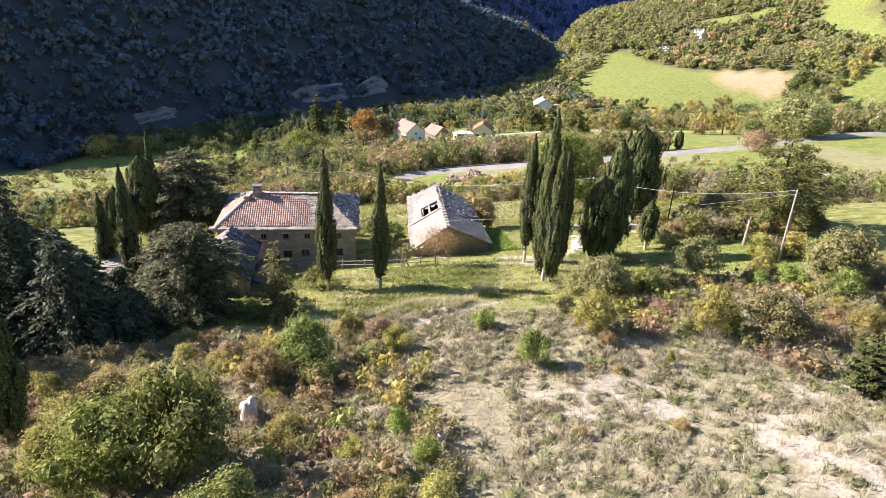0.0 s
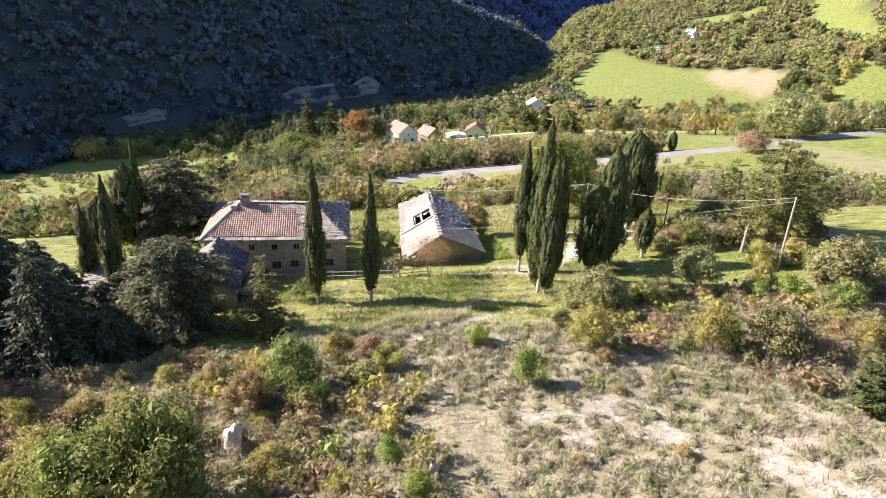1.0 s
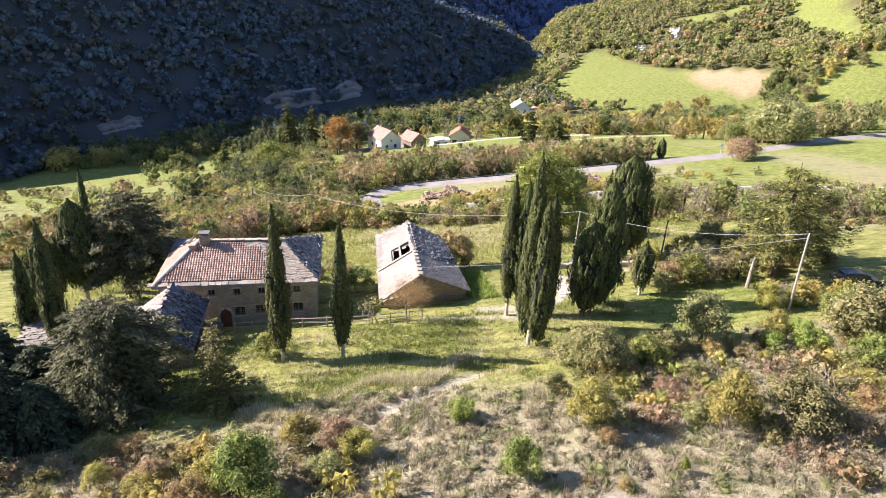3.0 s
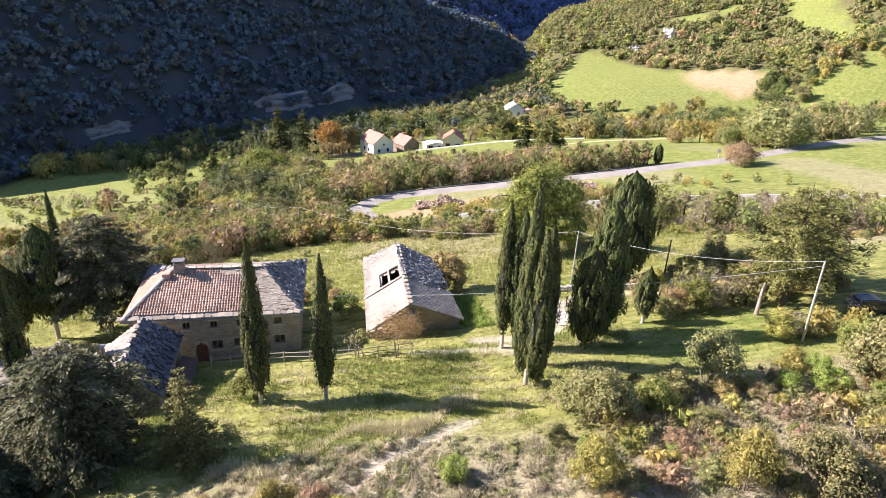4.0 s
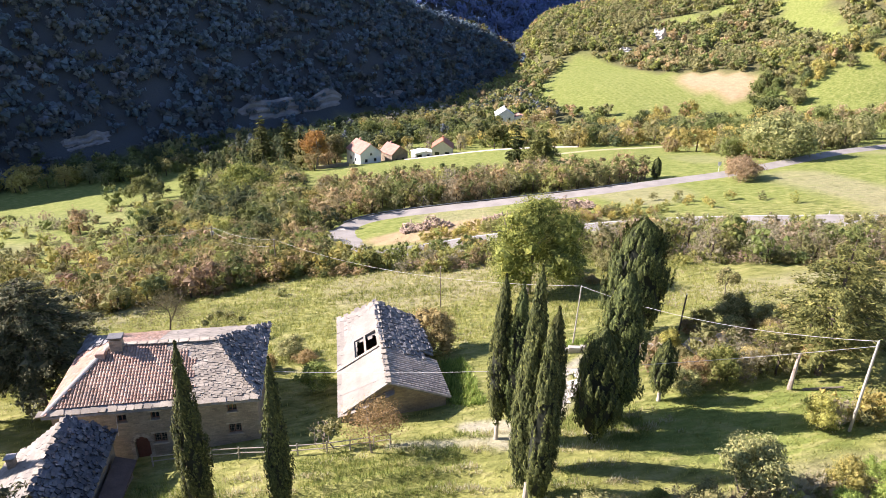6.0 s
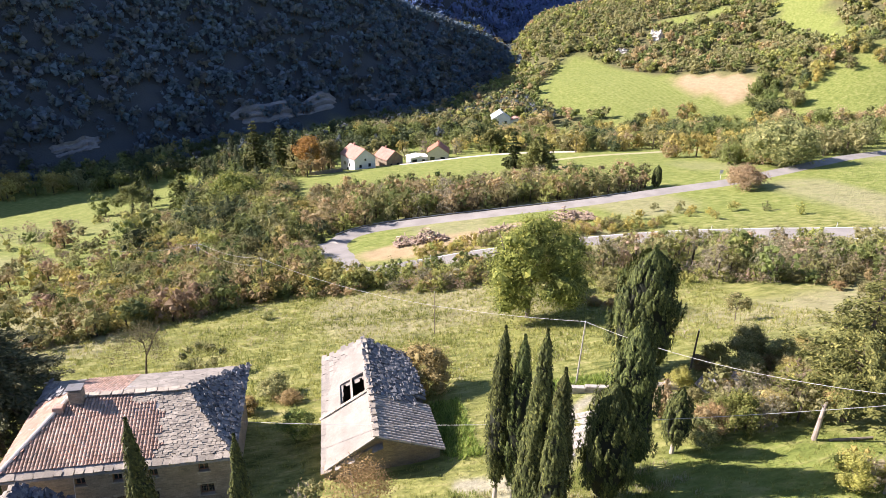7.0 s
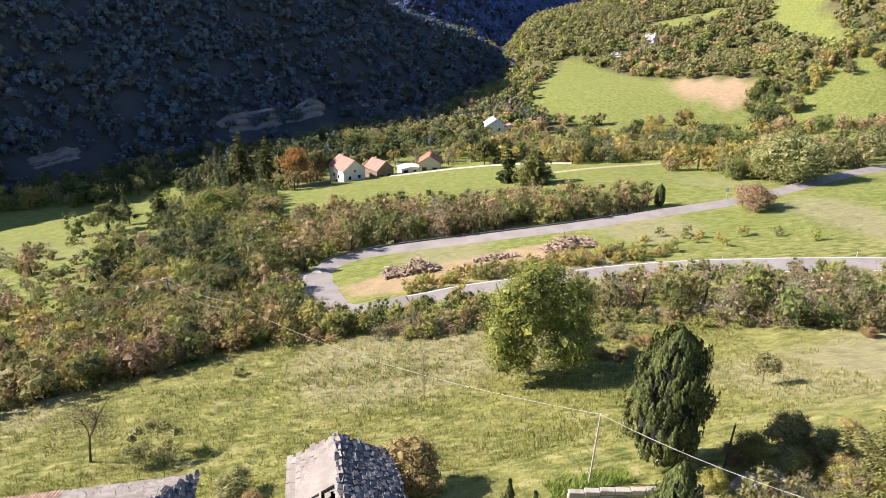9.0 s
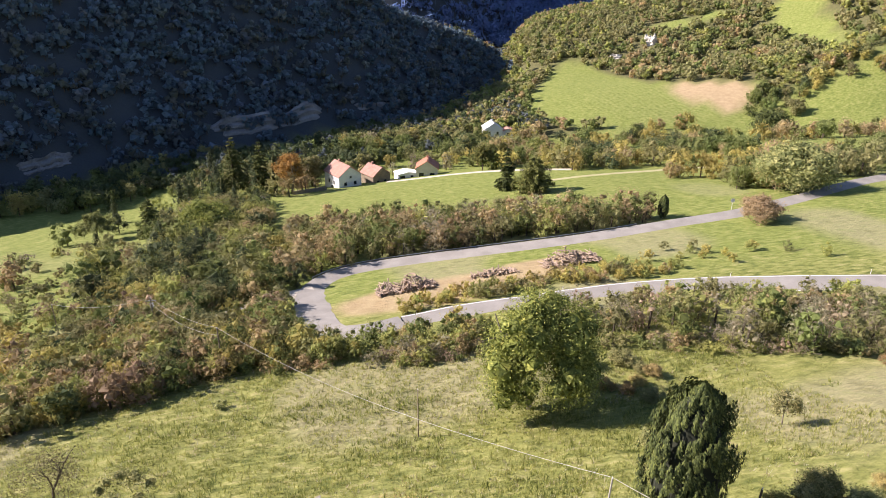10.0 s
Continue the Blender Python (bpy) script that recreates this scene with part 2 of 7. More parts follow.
F_SPRUCE = foliage("green spruce needles", (0.045, 0.055, 0.014), (0.095, 0.108, 0.028), (0.145, 0.148, 0.042), 0.12)
F_ORANGE = foliage("orange autumn leaves", (0.16, 0.095, 0.03), (0.30, 0.17, 0.045), (0.36, 0.22, 0.06), 0.25)
F_PINE = foliage("olive pine needles", (0.07, 0.076, 0.024), (0.145, 0.15, 0.045), (0.21, 0.198, 0.062), 0.2)
F_GREEN = foliage("green leaves", (0.077, 0.099, 0.025), (0.168, 0.187, 0.05), (0.238, 0.233, 0.069), 0.22)
F_LIME = foliage("lime leaves", (0.095, 0.13, 0.029), (0.207, 0.251, 0.057), (0.278, 0.278, 0.076), 0.25)
F_YELLOW = foliage("yellowing leaves", (0.149, 0.14, 0.043), (0.288, 0.258, 0.078), (0.353, 0.293, 0.095), 0.28)
F_OCHRE = foliage("ochre leaves", (0.176, 0.132, 0.057), (0.3, 0.237, 0.107), (0.354, 0.256, 0.108), 0.28)
F_RUST = foliage("rust leaves", (0.179, 0.124, 0.074), (0.263, 0.188, 0.113), (0.304, 0.21, 0.115), 0.25)
F_OLIVE = foliage("olive leaves", (0.099, 0.105, 0.04), (0.209, 0.203, 0.082), (0.287, 0.249, 0.11), 0.22)
F_GRASS = foliage("meadow grass", (0.15, 0.17, 0.04), (0.25, 0.26, 0.078), (0.33, 0.315, 0.115), 0.3)
F_DRY = foliage("dry grass", (0.24, 0.19, 0.11), (0.42, 0.35, 0.22), (0.50, 0.42, 0.28), 0.3)
F_SCRUB = foliage("grey-green scrub", (0.15, 0.15, 0.08), (0.29, 0.275, 0.16), (0.36, 0.32, 0.20), 0.35)
F_SCRUBLEAF = foliage("dull brown-olive leaves", (0.07, 0.065, 0.035), (0.14, 0.125, 0.065), (0.19, 0.165, 0.08), 0.25)
F_WOODS = tinted("woodland leaves")
F_CUSHION = tinted("dry scrub twigs", 0.15, True)

# ---- mesh helpers ----
def raw_mesh(name, verts, faces, material, smooth=False, tint=None):
    """A mesh from vertex and face arrays (faces all of one size)."""
    verts, faces = np.asarray(verts, np.float32), np.asarray(faces, np.int32)
    me = bpy.data.meshes.new(name)
    nf, k = faces.shape
    me.vertices.add(len(verts))
    me.vertices.foreach_set("co", verts.ravel())
    me.loops.add(nf * k)
    me.loops.foreach_set("vertex_index", faces.ravel())
    me.polygons.add(nf)
    me.polygons.foreach_set("loop_start", np.arange(0, nf * k, k, dtype=np.int32))
    me.polygons.foreach_set("use_smooth", np.full(nf, smooth))
    if tint is not None:
        at = me.color_attributes.new("tint", "FLOAT_COLOR", "POINT")
        at.data.foreach_set("color", np.asarray(tint, np.float32).ravel())
    me.update(calc_edges=True)
    me.materials.append(material)
    return me


def part(name, bm, material, parent=None, label=""):
    """Link a bmesh, or a ready mesh, as one object under a thing or a part."""
    if isinstance(bm, bpy.types.Mesh):
        me = bm
    else:
        bmesh.ops.recalc_face_normals(bm, faces=bm.faces)
        me = bpy.data.meshes.new(name)
        bm.to_mesh(me)
        bm.free()
        me.materials.append(material)
    ob = new(name, me)
    if parent is not None:
        ob.parent = parent
    if label:
        ob["label"] = label
    return ob


def thing(name, label, category, m=None, group="", kind=""):
    ob = new(name)
    ob.empty_display_size = 0.3
    if m is not None:
        ob.matrix_basis = m
    return tagged(ob, label, category, group, kind)


def box(bm, x0, x1, y0, y1, z0, z1, m=None, bevel=0.0):
    r = bmesh.ops.create_cube(bm, size=1.0)
    vs = r["verts"]
    for v in vs:
        v.co = Vector(((x0 + x1) / 2 + v.co.x * (x1 - x0), (y0 + y1) / 2 + v.co.y * (y1 - y0), (z0 + z1) / 2 + v.co.z * (z1 - z0)))
    if bevel:
        es = list({e for v in vs for e in v.link_edges})
        vs = list({v for f in bmesh.ops.bevel(bm, geom=es, offset=bevel, segments=1, affect="EDGES")["faces"] for v in f.verts})
    if m is not None:
        bmesh.ops.transform(bm, matrix=m, verts=vs)


def rod(bm, a, b, r0, r1=None, sides=6):
    """A tapered round bar from a to b."""
    a, b = Vector(a), Vector(b)
    r1 = r0 if r1 is None else r1
    q = (b - a).to_track_quat("Z", "Y")
    rings = []
    for c, r in ((a, r0), (b, r1)):
        rings.append([bm.verts.new(c + q @ Vector((r * math.cos(i * math.tau / sides), r * math.sin(i * math.tau / sides), 0))) for i in range(sides)])
    for i in range(sides):
        j = (i + 1) % sides
        bm.faces.new((rings[0][i], rings[0][j], rings[1][j], rings[1][i]))
    bm.faces.new(rings[0][::-1])
    bm.faces.new(rings[1])


def slab(bm, corners, thick):
    """A plate: the corners of its upper face, counter-clockwise from above, and its thickness downwards."""
    up = [bm.verts.new(c) for c in corners]
    lo = [bm.verts.new(Vector(c) - Vector((0, 0, thick))) for c in corners]
    bm.faces.new(up)
    bm.faces.new(lo[::-1])
    k = len(up)
    for i in range(k):
        bm.faces.new((up[i], lo[i], lo[(i + 1) % k], up[(i + 1) % k]))


def wall_run(bm, p, q, thick, z0, z1, holes=()):
    """A straight wall from p to q (outer face on the right hand of p to q), with holes (from, to, low, high) through it."""
    p, q = Vector((*p, 0)), Vector((*q, 0))
    length = (q - p).length
    m = Matrix.Translation(p) @ Matrix.Rotation(math.atan2(q.y - p.y, q.x - p.x), 4, "Z")
    xs = sorted({0.0, length, *(h[0] for h in holes), *(h[1] for h in holes)})
    for a, b in zip(xs, xs[1:]):
        cut = sorted((h[2], h[3]) for h in holes if h[0] <= a + 1e-6 and h[1] >= b - 1e-6)
        z = z0
        for lo, hi in cut:
            box(bm, a, b, 0, thick, z, lo, m)
            z = hi
        box(bm, a, b, 0, thick, z, z1, m)
    return m


def value_noise(x, y, scale, seed=0):
    """Smooth value noise in 0..1 on arrays."""
    x, y = np.asarray(x, float) / scale, np.asarray(y, float) / scale
    xi, yi = np.floor(x).astype(np.int64), np.floor(y).astype(np.int64)
    fx, fy = x - xi, y - yi
    fx, fy = fx * fx * (3 - 2 * fx), fy * fy * (3 - 2 * fy)

    def h(i, j):
        k = (i * 374761393 + j * 668265263 + seed * 974634777) & 0xFFFFFFFF
        k = ((k ^ (k >> 13)) * 1274126177) & 0xFFFFFFFF
        return ((k ^ (k >> 16)) & 0xFFFF) / 65535.0

    return (h(xi, yi) * (1 - fx) + h(xi + 1, yi) * fx) * (1 - fy) + (h(xi, yi + 1) * (1 - fx) + h(xi + 1, yi + 1) * fx) * fy


def line_dist(x, y, pts):
    """Distance from the points x, y to a polyline, and how far along it the foot lies."""
    best, along, run = np.full(np.shape(x), 1e9), np.zeros(np.shape(x)), 0.0
    for (ax, ay), (bx, by) in zip(pts, pts[1:]):
        dx, dy = bx - ax, by - ay
        ll = math.hypot(dx, dy)
        t = np.clip(((x - ax) * dx + (y - ay) * dy) / ll ** 2, 0, 1)
        d = np.hypot(x - ax - t * dx, y - ay - t * dy)
        along = np.where(d < best, run + t * ll, along)
        best = np.minimum(best, d)
        run += ll
    return best, along

# ---- ground ----
SLOPE_Y = [-120, -60, -38, -25, -13, -5, 3, 11, 33, 60, 95, 160, 240, 290, 340]
SLOPE_Z = [26, 13.5, 7.3, 5.95, 3.8, 2.3, 0.85, 0.0, -6.7, -12.4, -19.3, -29.6, -45.0, -54.0, -56.0]
LEAN_Y = [-120, -60, -38, -25, -13, -5, 3, 11, 33, 60, 95, 160, 240, 340]
LEAN_X = [1.4, 1.5, 1.9, 2.4, 3.0, 3.4, 3.5, 3.0, 1.0, 3.1, 4.6, 4.3, 4.6, 4.0]
TABLE_Y = np.arange(-200.0, 420.0, 1.0)


def soft_table(ys, zs):
    t = np.interp(TABLE_Y, ys, zs)
    k = np.exp(-np.linspace(-2, 2, 13) ** 2)
    return np.convolve(np.pad(t, 6, mode="edge"), k / k.sum(), mode="valid")


TABLE_P, TABLE_Q = soft_table(SLOPE_Y, SLOPE_Z), soft_table(LEAN_Y, LEAN_X)


def ss(a, b, v):
    t = np.clip((v - a) / (b - a), 0, 1)
    return t * t * (3 - 2 * t)


FOOT_S = [-200, 0, 60, 110, 160, 210, 290, 360, 440, 530, 620, 740, 812, 900]
FOOT_D = [-20, 5, 18, 14, -8, -38, -66, -84, -88, -66, -33, 12, 44, 80]
CREST_S = [-400, -160, -30, 40, 110, 200, 300, 360, 400, 422, 450, 480, 520, 600, 660, 710, 760]
CREST_Z = [60, 85, 100, 185, 250, 275, 265, 175, 103, 80, 67, 56, 46, 38, 18, 6, 0]


def dark_bank(x, y):
    """Distance up from the foot of the shaded hillside, and along it."""
    d = -0.81 * (x + 141) + 0.587 * (y - 222)
    s = 0.587 * (x + 141) + 0.81 * (y - 222)
    return d - np.interp(s, FOOT_S, FOOT_D) - 6 * np.sin(s / 29.0), s


def ground_z(x, y):
    """Height of the land at x, y (numbers or arrays)."""
    x, y = np.asarray(x, float), np.asarray(y, float)
    lean = 200 * np.tanh((x - 20) / 200)
    near = np.interp(y, TABLE_Y, TABLE_P) + np.interp(y, TABLE_Y, TABLE_Q) * lean / 50
    # valley beyond: the floor, the sunny hillside on one bank, the shaded one on the other
    u, v = 0.9 * (x - 40) - 0.44 * (y - 330), 0.44 * (x - 40) + 0.9 * (y - 330)
    slope = 0.06 + 0.09 * ss(60, 180, v) + 0.06 * ss(200, 350, v)
    ur = np.maximum(u, 0)
    far = -52 + slope * ur + 0.24 * np.maximum(u - 250, 0) - 0.03 * np.maximum(-u, 0)
    far = np.minimum(far, 420 + 0.05 * ur)
    # the gorge between the two banks, and the shoulder of the sunny one above it
    bed = np.interp(v, [150, 240, 350, 430, 560], [20, 28, 30, 22, 0])
    far = far - np.interp(v, [60, 160, 320, 560], [0, 6, 12, 10]) * np.exp(-(np.maximum(u - bed, 0) / 38) ** 2)
    far = far + np.interp(v, [250, 290, 345, 440, 540, 700], [0, 6, 16, 30, 32, 12]) * ss(-6, 46, u - bed)
    z = near + (far - near) * ss(230, 340, y)
    d, s = dark_bank(x, y)
    rise = np.interp(s, [380, 470], [0.92, 1.2]) * np.maximum(d, 0)
    crest = np.interp(s, CREST_S, CREST_Z)
    q = rise / np.maximum(crest, 1)
    k = np.interp(s, [430, 560], [6.0, 3.6])
    z = z + crest * q / (1 + q ** k) ** (1 / k)
    d2 = -0.81 * (x - 380) + 0.587 * (y - 1000)
    z = z + np.minimum(np.maximum(d2, 0) * 1.1, 170) * ss(900, 1100, y)
    return z


# lines on the plan: roads, the lane and the footpath
UPPER_ROAD = [(34, 68.8), (28, 67.4), (22.8, 69.0), (20.4, 74), (19.4, 82), (19.2, 92), (20.6, 98.5), (25, 104.3), (32, 106.6), (44, 106.4), (63.4, 104.4), (83.6, 103), (106, 104.2), (121.6, 104.8), (131.6, 107), (147, 111.4), (162.6, 117), (180.4, 123.6), (230, 140)]
LOWER_ROAD = [(34, 68.8), (42, 69.8), (52, 69.8), (62.3, 69.5), (74, 68.8), (88, 65.8), (101.4, 61.4), (114, 57.2), (150, 45)]
SPUR_ROAD = [(20, 96.5), (13, 94.4), (9, 91.8), (2, 86)]
LANE = [(24, -3.5), (30, -5.0), (33, -1.5), (35, 3.5), (38, 5.6), (46, 3.5)]
FOOTPATH = [(17.5, -4.4), (21, -5.0), (25, -6.2)]
DIRT_PATH = [(9, -26), (13, -21.5), (17, -19.2), (20, -17.6)]
HILL_LANE = [(56, 251), (64, 247), (83, 239), (103, 225), (124, 206)]
FIELD_STRIP = [(102, 182), (120, 183), (134, 184.5), (146, 186), (160, 188), (178, 181)]


def smooth_line(pts, step):
    """Points at even steps along a soft curve through pts."""
    out, p = [], [Vector(a) for a in ([pts[0]] + list(pts) + [pts[-1]])]
    for a, b, c, d in zip(p, p[1:], p[2:], p[3:]):
        k = max(2, int((c - b).length / step))
        for i in range(k):
            t = i / k
            out.append(0.5 * (2 * b + (c - a) * t + (2 * a - 5 * b + 4 * c - d) * t * t + (3 * b - a - 3 * c + d) * t ** 3))
    return [tuple(v) for v in out] + [tuple(pts[-1])]


UPPER, LOWER = smooth_line(UPPER_ROAD, 3.0), smooth_line(LOWER_ROAD, 3.0)


def shaped_z(x, y):
    """The land with the road beds and the small terraces worked into it."""
    z = ground_z(x, y)
    d, _ = line_dist(x, y, DIRT_PATH)
    z = z - 0.35 * np.exp(-(d / 0.8) ** 2)
    # mown terrace edge in front of the farmhouse
    bank = np.exp(-((y + 8.2 + 0.06 * (x - 10)) / 0.7) ** 2) * ss(-2, 6, x) * (1 - ss(20, 26, x))
    z = z + 0.28 * bank
    near = (1 - ss(60, 140, np.hypot(x - 20, y + 10)))
    tread = value_noise(x, y, 6, 7) * 2.2 + 0.12 * x
    z = z + 0.20 * np.sin((y + tread) * 2 * np.pi / 2.1) * ss(-19, -16, y) * (1 - ss(-7, -5, y)) * ss(-4, 2, x) * (1 - ss(24, 30, x))
    tussock = value_noise(x * 0.7, y * 1.5, 1.15, 8) - 0.5
    z = z + 0.26 * tussock * ss(14, 20, y) * (1 - ss(58, 66, y))
    z = z + near * (0.34 * (value_noise(x, y, 5.5, 3) - 0.5) + 0.16 * (value_noise(x, y, 1.9, 4) - 0.5))
    z = z + ss(90, 260, np.hypot(x - 20, y)) * 3.0 * (value_noise(x, y, 55, 5) - 0.5)
    z = z + ss(380, 600, y) * 12.0 * (value_noise(x, y, 130, 6) - 0.5)
    for line in (UPPER, LOWER):
        d, _ = line_dist(x, y, line)
        z = z - 0.12 * (1 - ss(3.4, 4.6, d))
    return z


def axis(fine_lo, fine_hi, step, lo, hi, grow):
    a = list(np.arange(fine_lo, fine_hi, step))
    s = step
    while a[-1] < hi:
        s = min(s * grow, 60)
        a.append(a[-1] + s)
    s = step
    while a[0] > lo:
        s = min(s * grow, 60)
        a.insert(0, a[0] - s)
    return np.array(a)


def inside(x, y, cx, cy, rx, ry, turn=0.0):
    """Under 1 inside an ellipse on the plan."""
    c, s = math.cos(radians(turn)), math.sin(radians(turn))
    dx, dy = x - cx, y - cy
    return np.hypot((dx * c + dy * s) / rx, (dy * c - dx * s) / ry)


def dark_side(x, y):
    """Distance into the wooded hillside across the valley."""
    return dark_bank(x, y)[0]


def land_use(x, y):
    """Shares of meadow, dry scrub, bare pale soil, ploughed earth, woodland floor."""
    wob = value_noise(x, y, 9, 11) * 0.7 + value_noise(x, y, 3, 12) * 0.3 - 0.5
    scrub = 1 - ss(-24, -18, y + 9 * wob + 0.12 * (x - 14) + 0.5 * np.clip(6 - x, 0, 12))
    scrub = np.maximum(scrub, ss(28, 33, x) * (1 - ss(-20, -15, y + 5 * wob)))
    bare = ss(0.0, 0.12, value_noise(x + 0.5 * y, y * 1.9, 6.0, 13) * 0.65 + value_noise(x, y * 1.6, 1.7, 14) * 0.35 - 0.61 + 0.16 * ss(14, 30, x) * ss(28, 34, -y)) * scrub * ss(25, 31, -y)
    d, _ = line_dist(x, y, DIRT_PATH)
    bare = np.maximum(bare * 0.7 * ss(0.3, 0.6, value_noise(x, y, 0.9, 16)), 0.55 * (1 - ss(0.3, 0.8, d + 0.6 * wob)))
    d, _ = line_dist(x, y, LANE)
    bare = np.maximum(bare, 0.6 * (1 - ss(0.4, 1.1, d + 1.6 * wob)))
    d, _ = line_dist(x, y, FOOTPATH)
    bare = np.maximum(bare, (1 - ss(0.3, 0.8, d + wob)) * 0.45)
    bare = np.maximum(bare, (1 - ss(0.6, 1.1, inside(x, y, 26.3, -6.5, 1.9, 1.2) + wob)) * 0.5)
    plough = 1 - ss(-1, 2, poly_dist(x, y, TILLED))
    plough = np.maximum(plough, (1 - ss(0.8, 1.1, inside(x, y, 45, 84, 24, 8.0, 4) + 0.4 * wob)) * 0.9)
    plough = np.maximum(plough, (1 - ss(0.85, 1.1, inside(x, y, 66, 90, 13, 4.0, 3) + 0.4 * wob)) * 0.9)
    wood = ss(-8, 4, dark_side(x, y))
    u = 0.9 * (x - 40) - 0.44 * (y - 330)
    wood = np.maximum(wood, ss(0, 4, hill_field(x, y)) * ss(318, 345, y) * np.maximum(ss(28, 45, u), ss(372, 400, y)) * (1 - ss(0, 6, 16 - np.hypot(x - 137, y - 338))))
    dry = scrub + 0.55 * ss(0.55, 0.75, value_noise(x, y, 23, 15)) * ss(8, 20, y) * (1 - ss(70, 200, y))
    return scrub, dry, bare, plough, wood


HILL_FIELDS = (
    [(176, 392), (189, 432), (225, 492), (259, 536), (268, 463), (267, 401), (299, 378), (322, 350), (290, 332), (259, 323), (224, 320), (186, 346)],
    [(250, 314), (279, 314), (302, 302), (346, 277), (330, 252), (290, 256), (272, 276), (256, 296)],
    [(318, 318), (338, 312), (352, 304), (350, 290), (330, 294)],
    [(345, 566), (367, 566), (392, 550), (424, 556), (405, 526), (368, 529), (347, 541)],
    [(436, 505), (410, 466), (398, 414), (382, 372), (392, 362), (404, 380), (438, 440), (452, 480)],
    [(104, 150), (112, 190), (128, 205), (168, 203), (196, 180), (176, 140), (128, 128)])
TILLED = [(275, 391), (299, 378), (321, 346), (302, 334), (283, 329), (270, 360)]


def poly_dist(x, y, poly):
    """Signed distance to a closed outline on the plan, negative inside."""
    d, _ = line_dist(x, y, list(poly) + [poly[0]])
    odd = np.zeros(np.shape(x), bool)
    for (ax, ay), (bx, by) in zip(poly, list(poly[1:]) + [poly[0]]):
        hit = ((ay > y) != (by > y)) & (x < (bx - ax) * (y - ay) / (by - ay + 1e-12) + ax)
        odd ^= hit
    return np.where(odd, -d, d)


def hill_field(x, y):
    """Distance outside the open fields of the sunny hillside."""
    return np.min([poly_dist(x, y, p) for p in HILL_FIELDS], axis=0)


def ground_material():
    m, n, l = node_tree("open land")
    p = n["Principled BSDF"]
    p.inputs["Roughness"].default_value = 0.95
    p.inputs["Specular IOR Level"].default_value = 0.2
    z1, z2 = n.new("ShaderNodeAttribute"), n.new("ShaderNodeAttribute")
    z1.attribute_name, z2.attribute_name = "use_a", "use_b"
    z3 = n.new("ShaderNodeAttribute")
    z3.attribute_name = "lush"
    s1, s2 = n.new("ShaderNodeSeparateColor"), n.new("ShaderNodeSeparateColor")
    l.new(z1.outputs["Color"], s1.inputs[0])
    l.new(z2.outputs["Color"], s2.inputs[0])
    mid, fine, wide = noise_fac(n, l, 0.35, 4.0), noise_fac(n, l, 3.2, 6.0, 0.7), noise_fac(n, l, 0.05, 3.0)
    # mown and grazed grass lies in streaks along the slope
    mp = n.new("ShaderNodeMapping")
    mp.inputs["Rotation"].default_value, mp.inputs["Scale"].default_value = (0, 0, 0.32), (0.42, 1.25, 0.8)
    l.new(n.new("ShaderNodeNewGeometry").outputs["Position"], mp.inputs["Vector"])
    st = n.new("ShaderNodeTexNoise")
    st.inputs["Scale"].default_value, st.inputs["Detail"].default_value, st.inputs["Roughness"].default_value = 1.0, 5.0, 0.62
    l.new(mp.outputs[0], st.inputs["Vector"])
    streak = st.outputs["Fac"]
    both = n.new("ShaderNodeMath")
    both.operation = "MULTIPLY_ADD"
    l.new(streak, both.inputs[0])
    both.inputs[1].default_value = 1.25
    half = n.new("ShaderNodeMath")
    half.operation = "MULTIPLY_ADD"
    l.new(mid, half.inputs[0])
    half.inputs[1].default_value, half.inputs[2].default_value = 0.55, -0.40
    l.new(half.outputs[0], both.inputs[2])
    grass = ramp(n, l, both.outputs[0], [(0.29, (0.093, 0.115, 0.028)), (0.43, (0.195, 0.208, 0.06)), (0.57, (0.275, 0.278, 0.09)), (0.71, (0.38, 0.352, 0.15))])
    straw = ramp(n, l, mid, [(0.3, (0.24, 0.21, 0.13)), (0.5, (0.37, 0.32, 0.21)), (0.7, (0.27, 0.27, 0.145))])
    soil = ramp(n, l, fine, [(0.3, (0.40, 0.355, 0.29)), (0.7, (0.55, 0.50, 0.43))])
    tilled = ramp(n, l, mid, [(0.3, (0.36, 0.26, 0.15)), (0.7, (0.46, 0.35, 0.21))])
    litter = ramp(n, l, mid, [(0.3, (0.09, 0.09, 0.04)), (0.7, (0.16, 0.15, 0.065))])
    col = mixed(n, l, ramp(n, l, wide, [(0.4, (0, 0, 0)), (0.65, (0.45, 0.45, 0.45))]), grass, (0.27, 0.275, 0.08))
    lush = ramp(n, l, both.outputs[0], [(0.32, (0.14, 0.18, 0.04)), (0.52, (0.20, 0.24, 0.058)), (0.72, (0.29, 0.295, 0.10))])
    col = mixed(n, l, z3.outputs["Fac"], col, lush)
    col = mixed(n, l, s1.outputs[0], col, straw)
    col = mixed(n, l, s1.outputs[2], col, tilled)
    col = mixed(n, l, s2.outputs[0], col, litter)
    # shaded hill and far mountain ground: shade and haze mixed into the colour
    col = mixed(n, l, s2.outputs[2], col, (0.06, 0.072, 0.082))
    col = mixed(n, l, s1.outputs[1], col, soil)
    # drilled rows on the hill fields
    w = n.new("ShaderNodeTexWave")
    w.inputs["Scale"].default_value, w.inputs["Distortion"].default_value = 0.09, 1.5
    l.new(n.new("ShaderNodeNewGeometry").outputs["Position"], w.inputs["Vector"])
    rows = mixed(n, l, ramp(n, l, w.outputs["Fac"], [(0.3, (0, 0, 0)), (0.7, (0.12, 0.12, 0.12))]), col, (0.36, 0.36, 0.15))
    col = mixed(n, l, s2.outputs[1], col, rows)
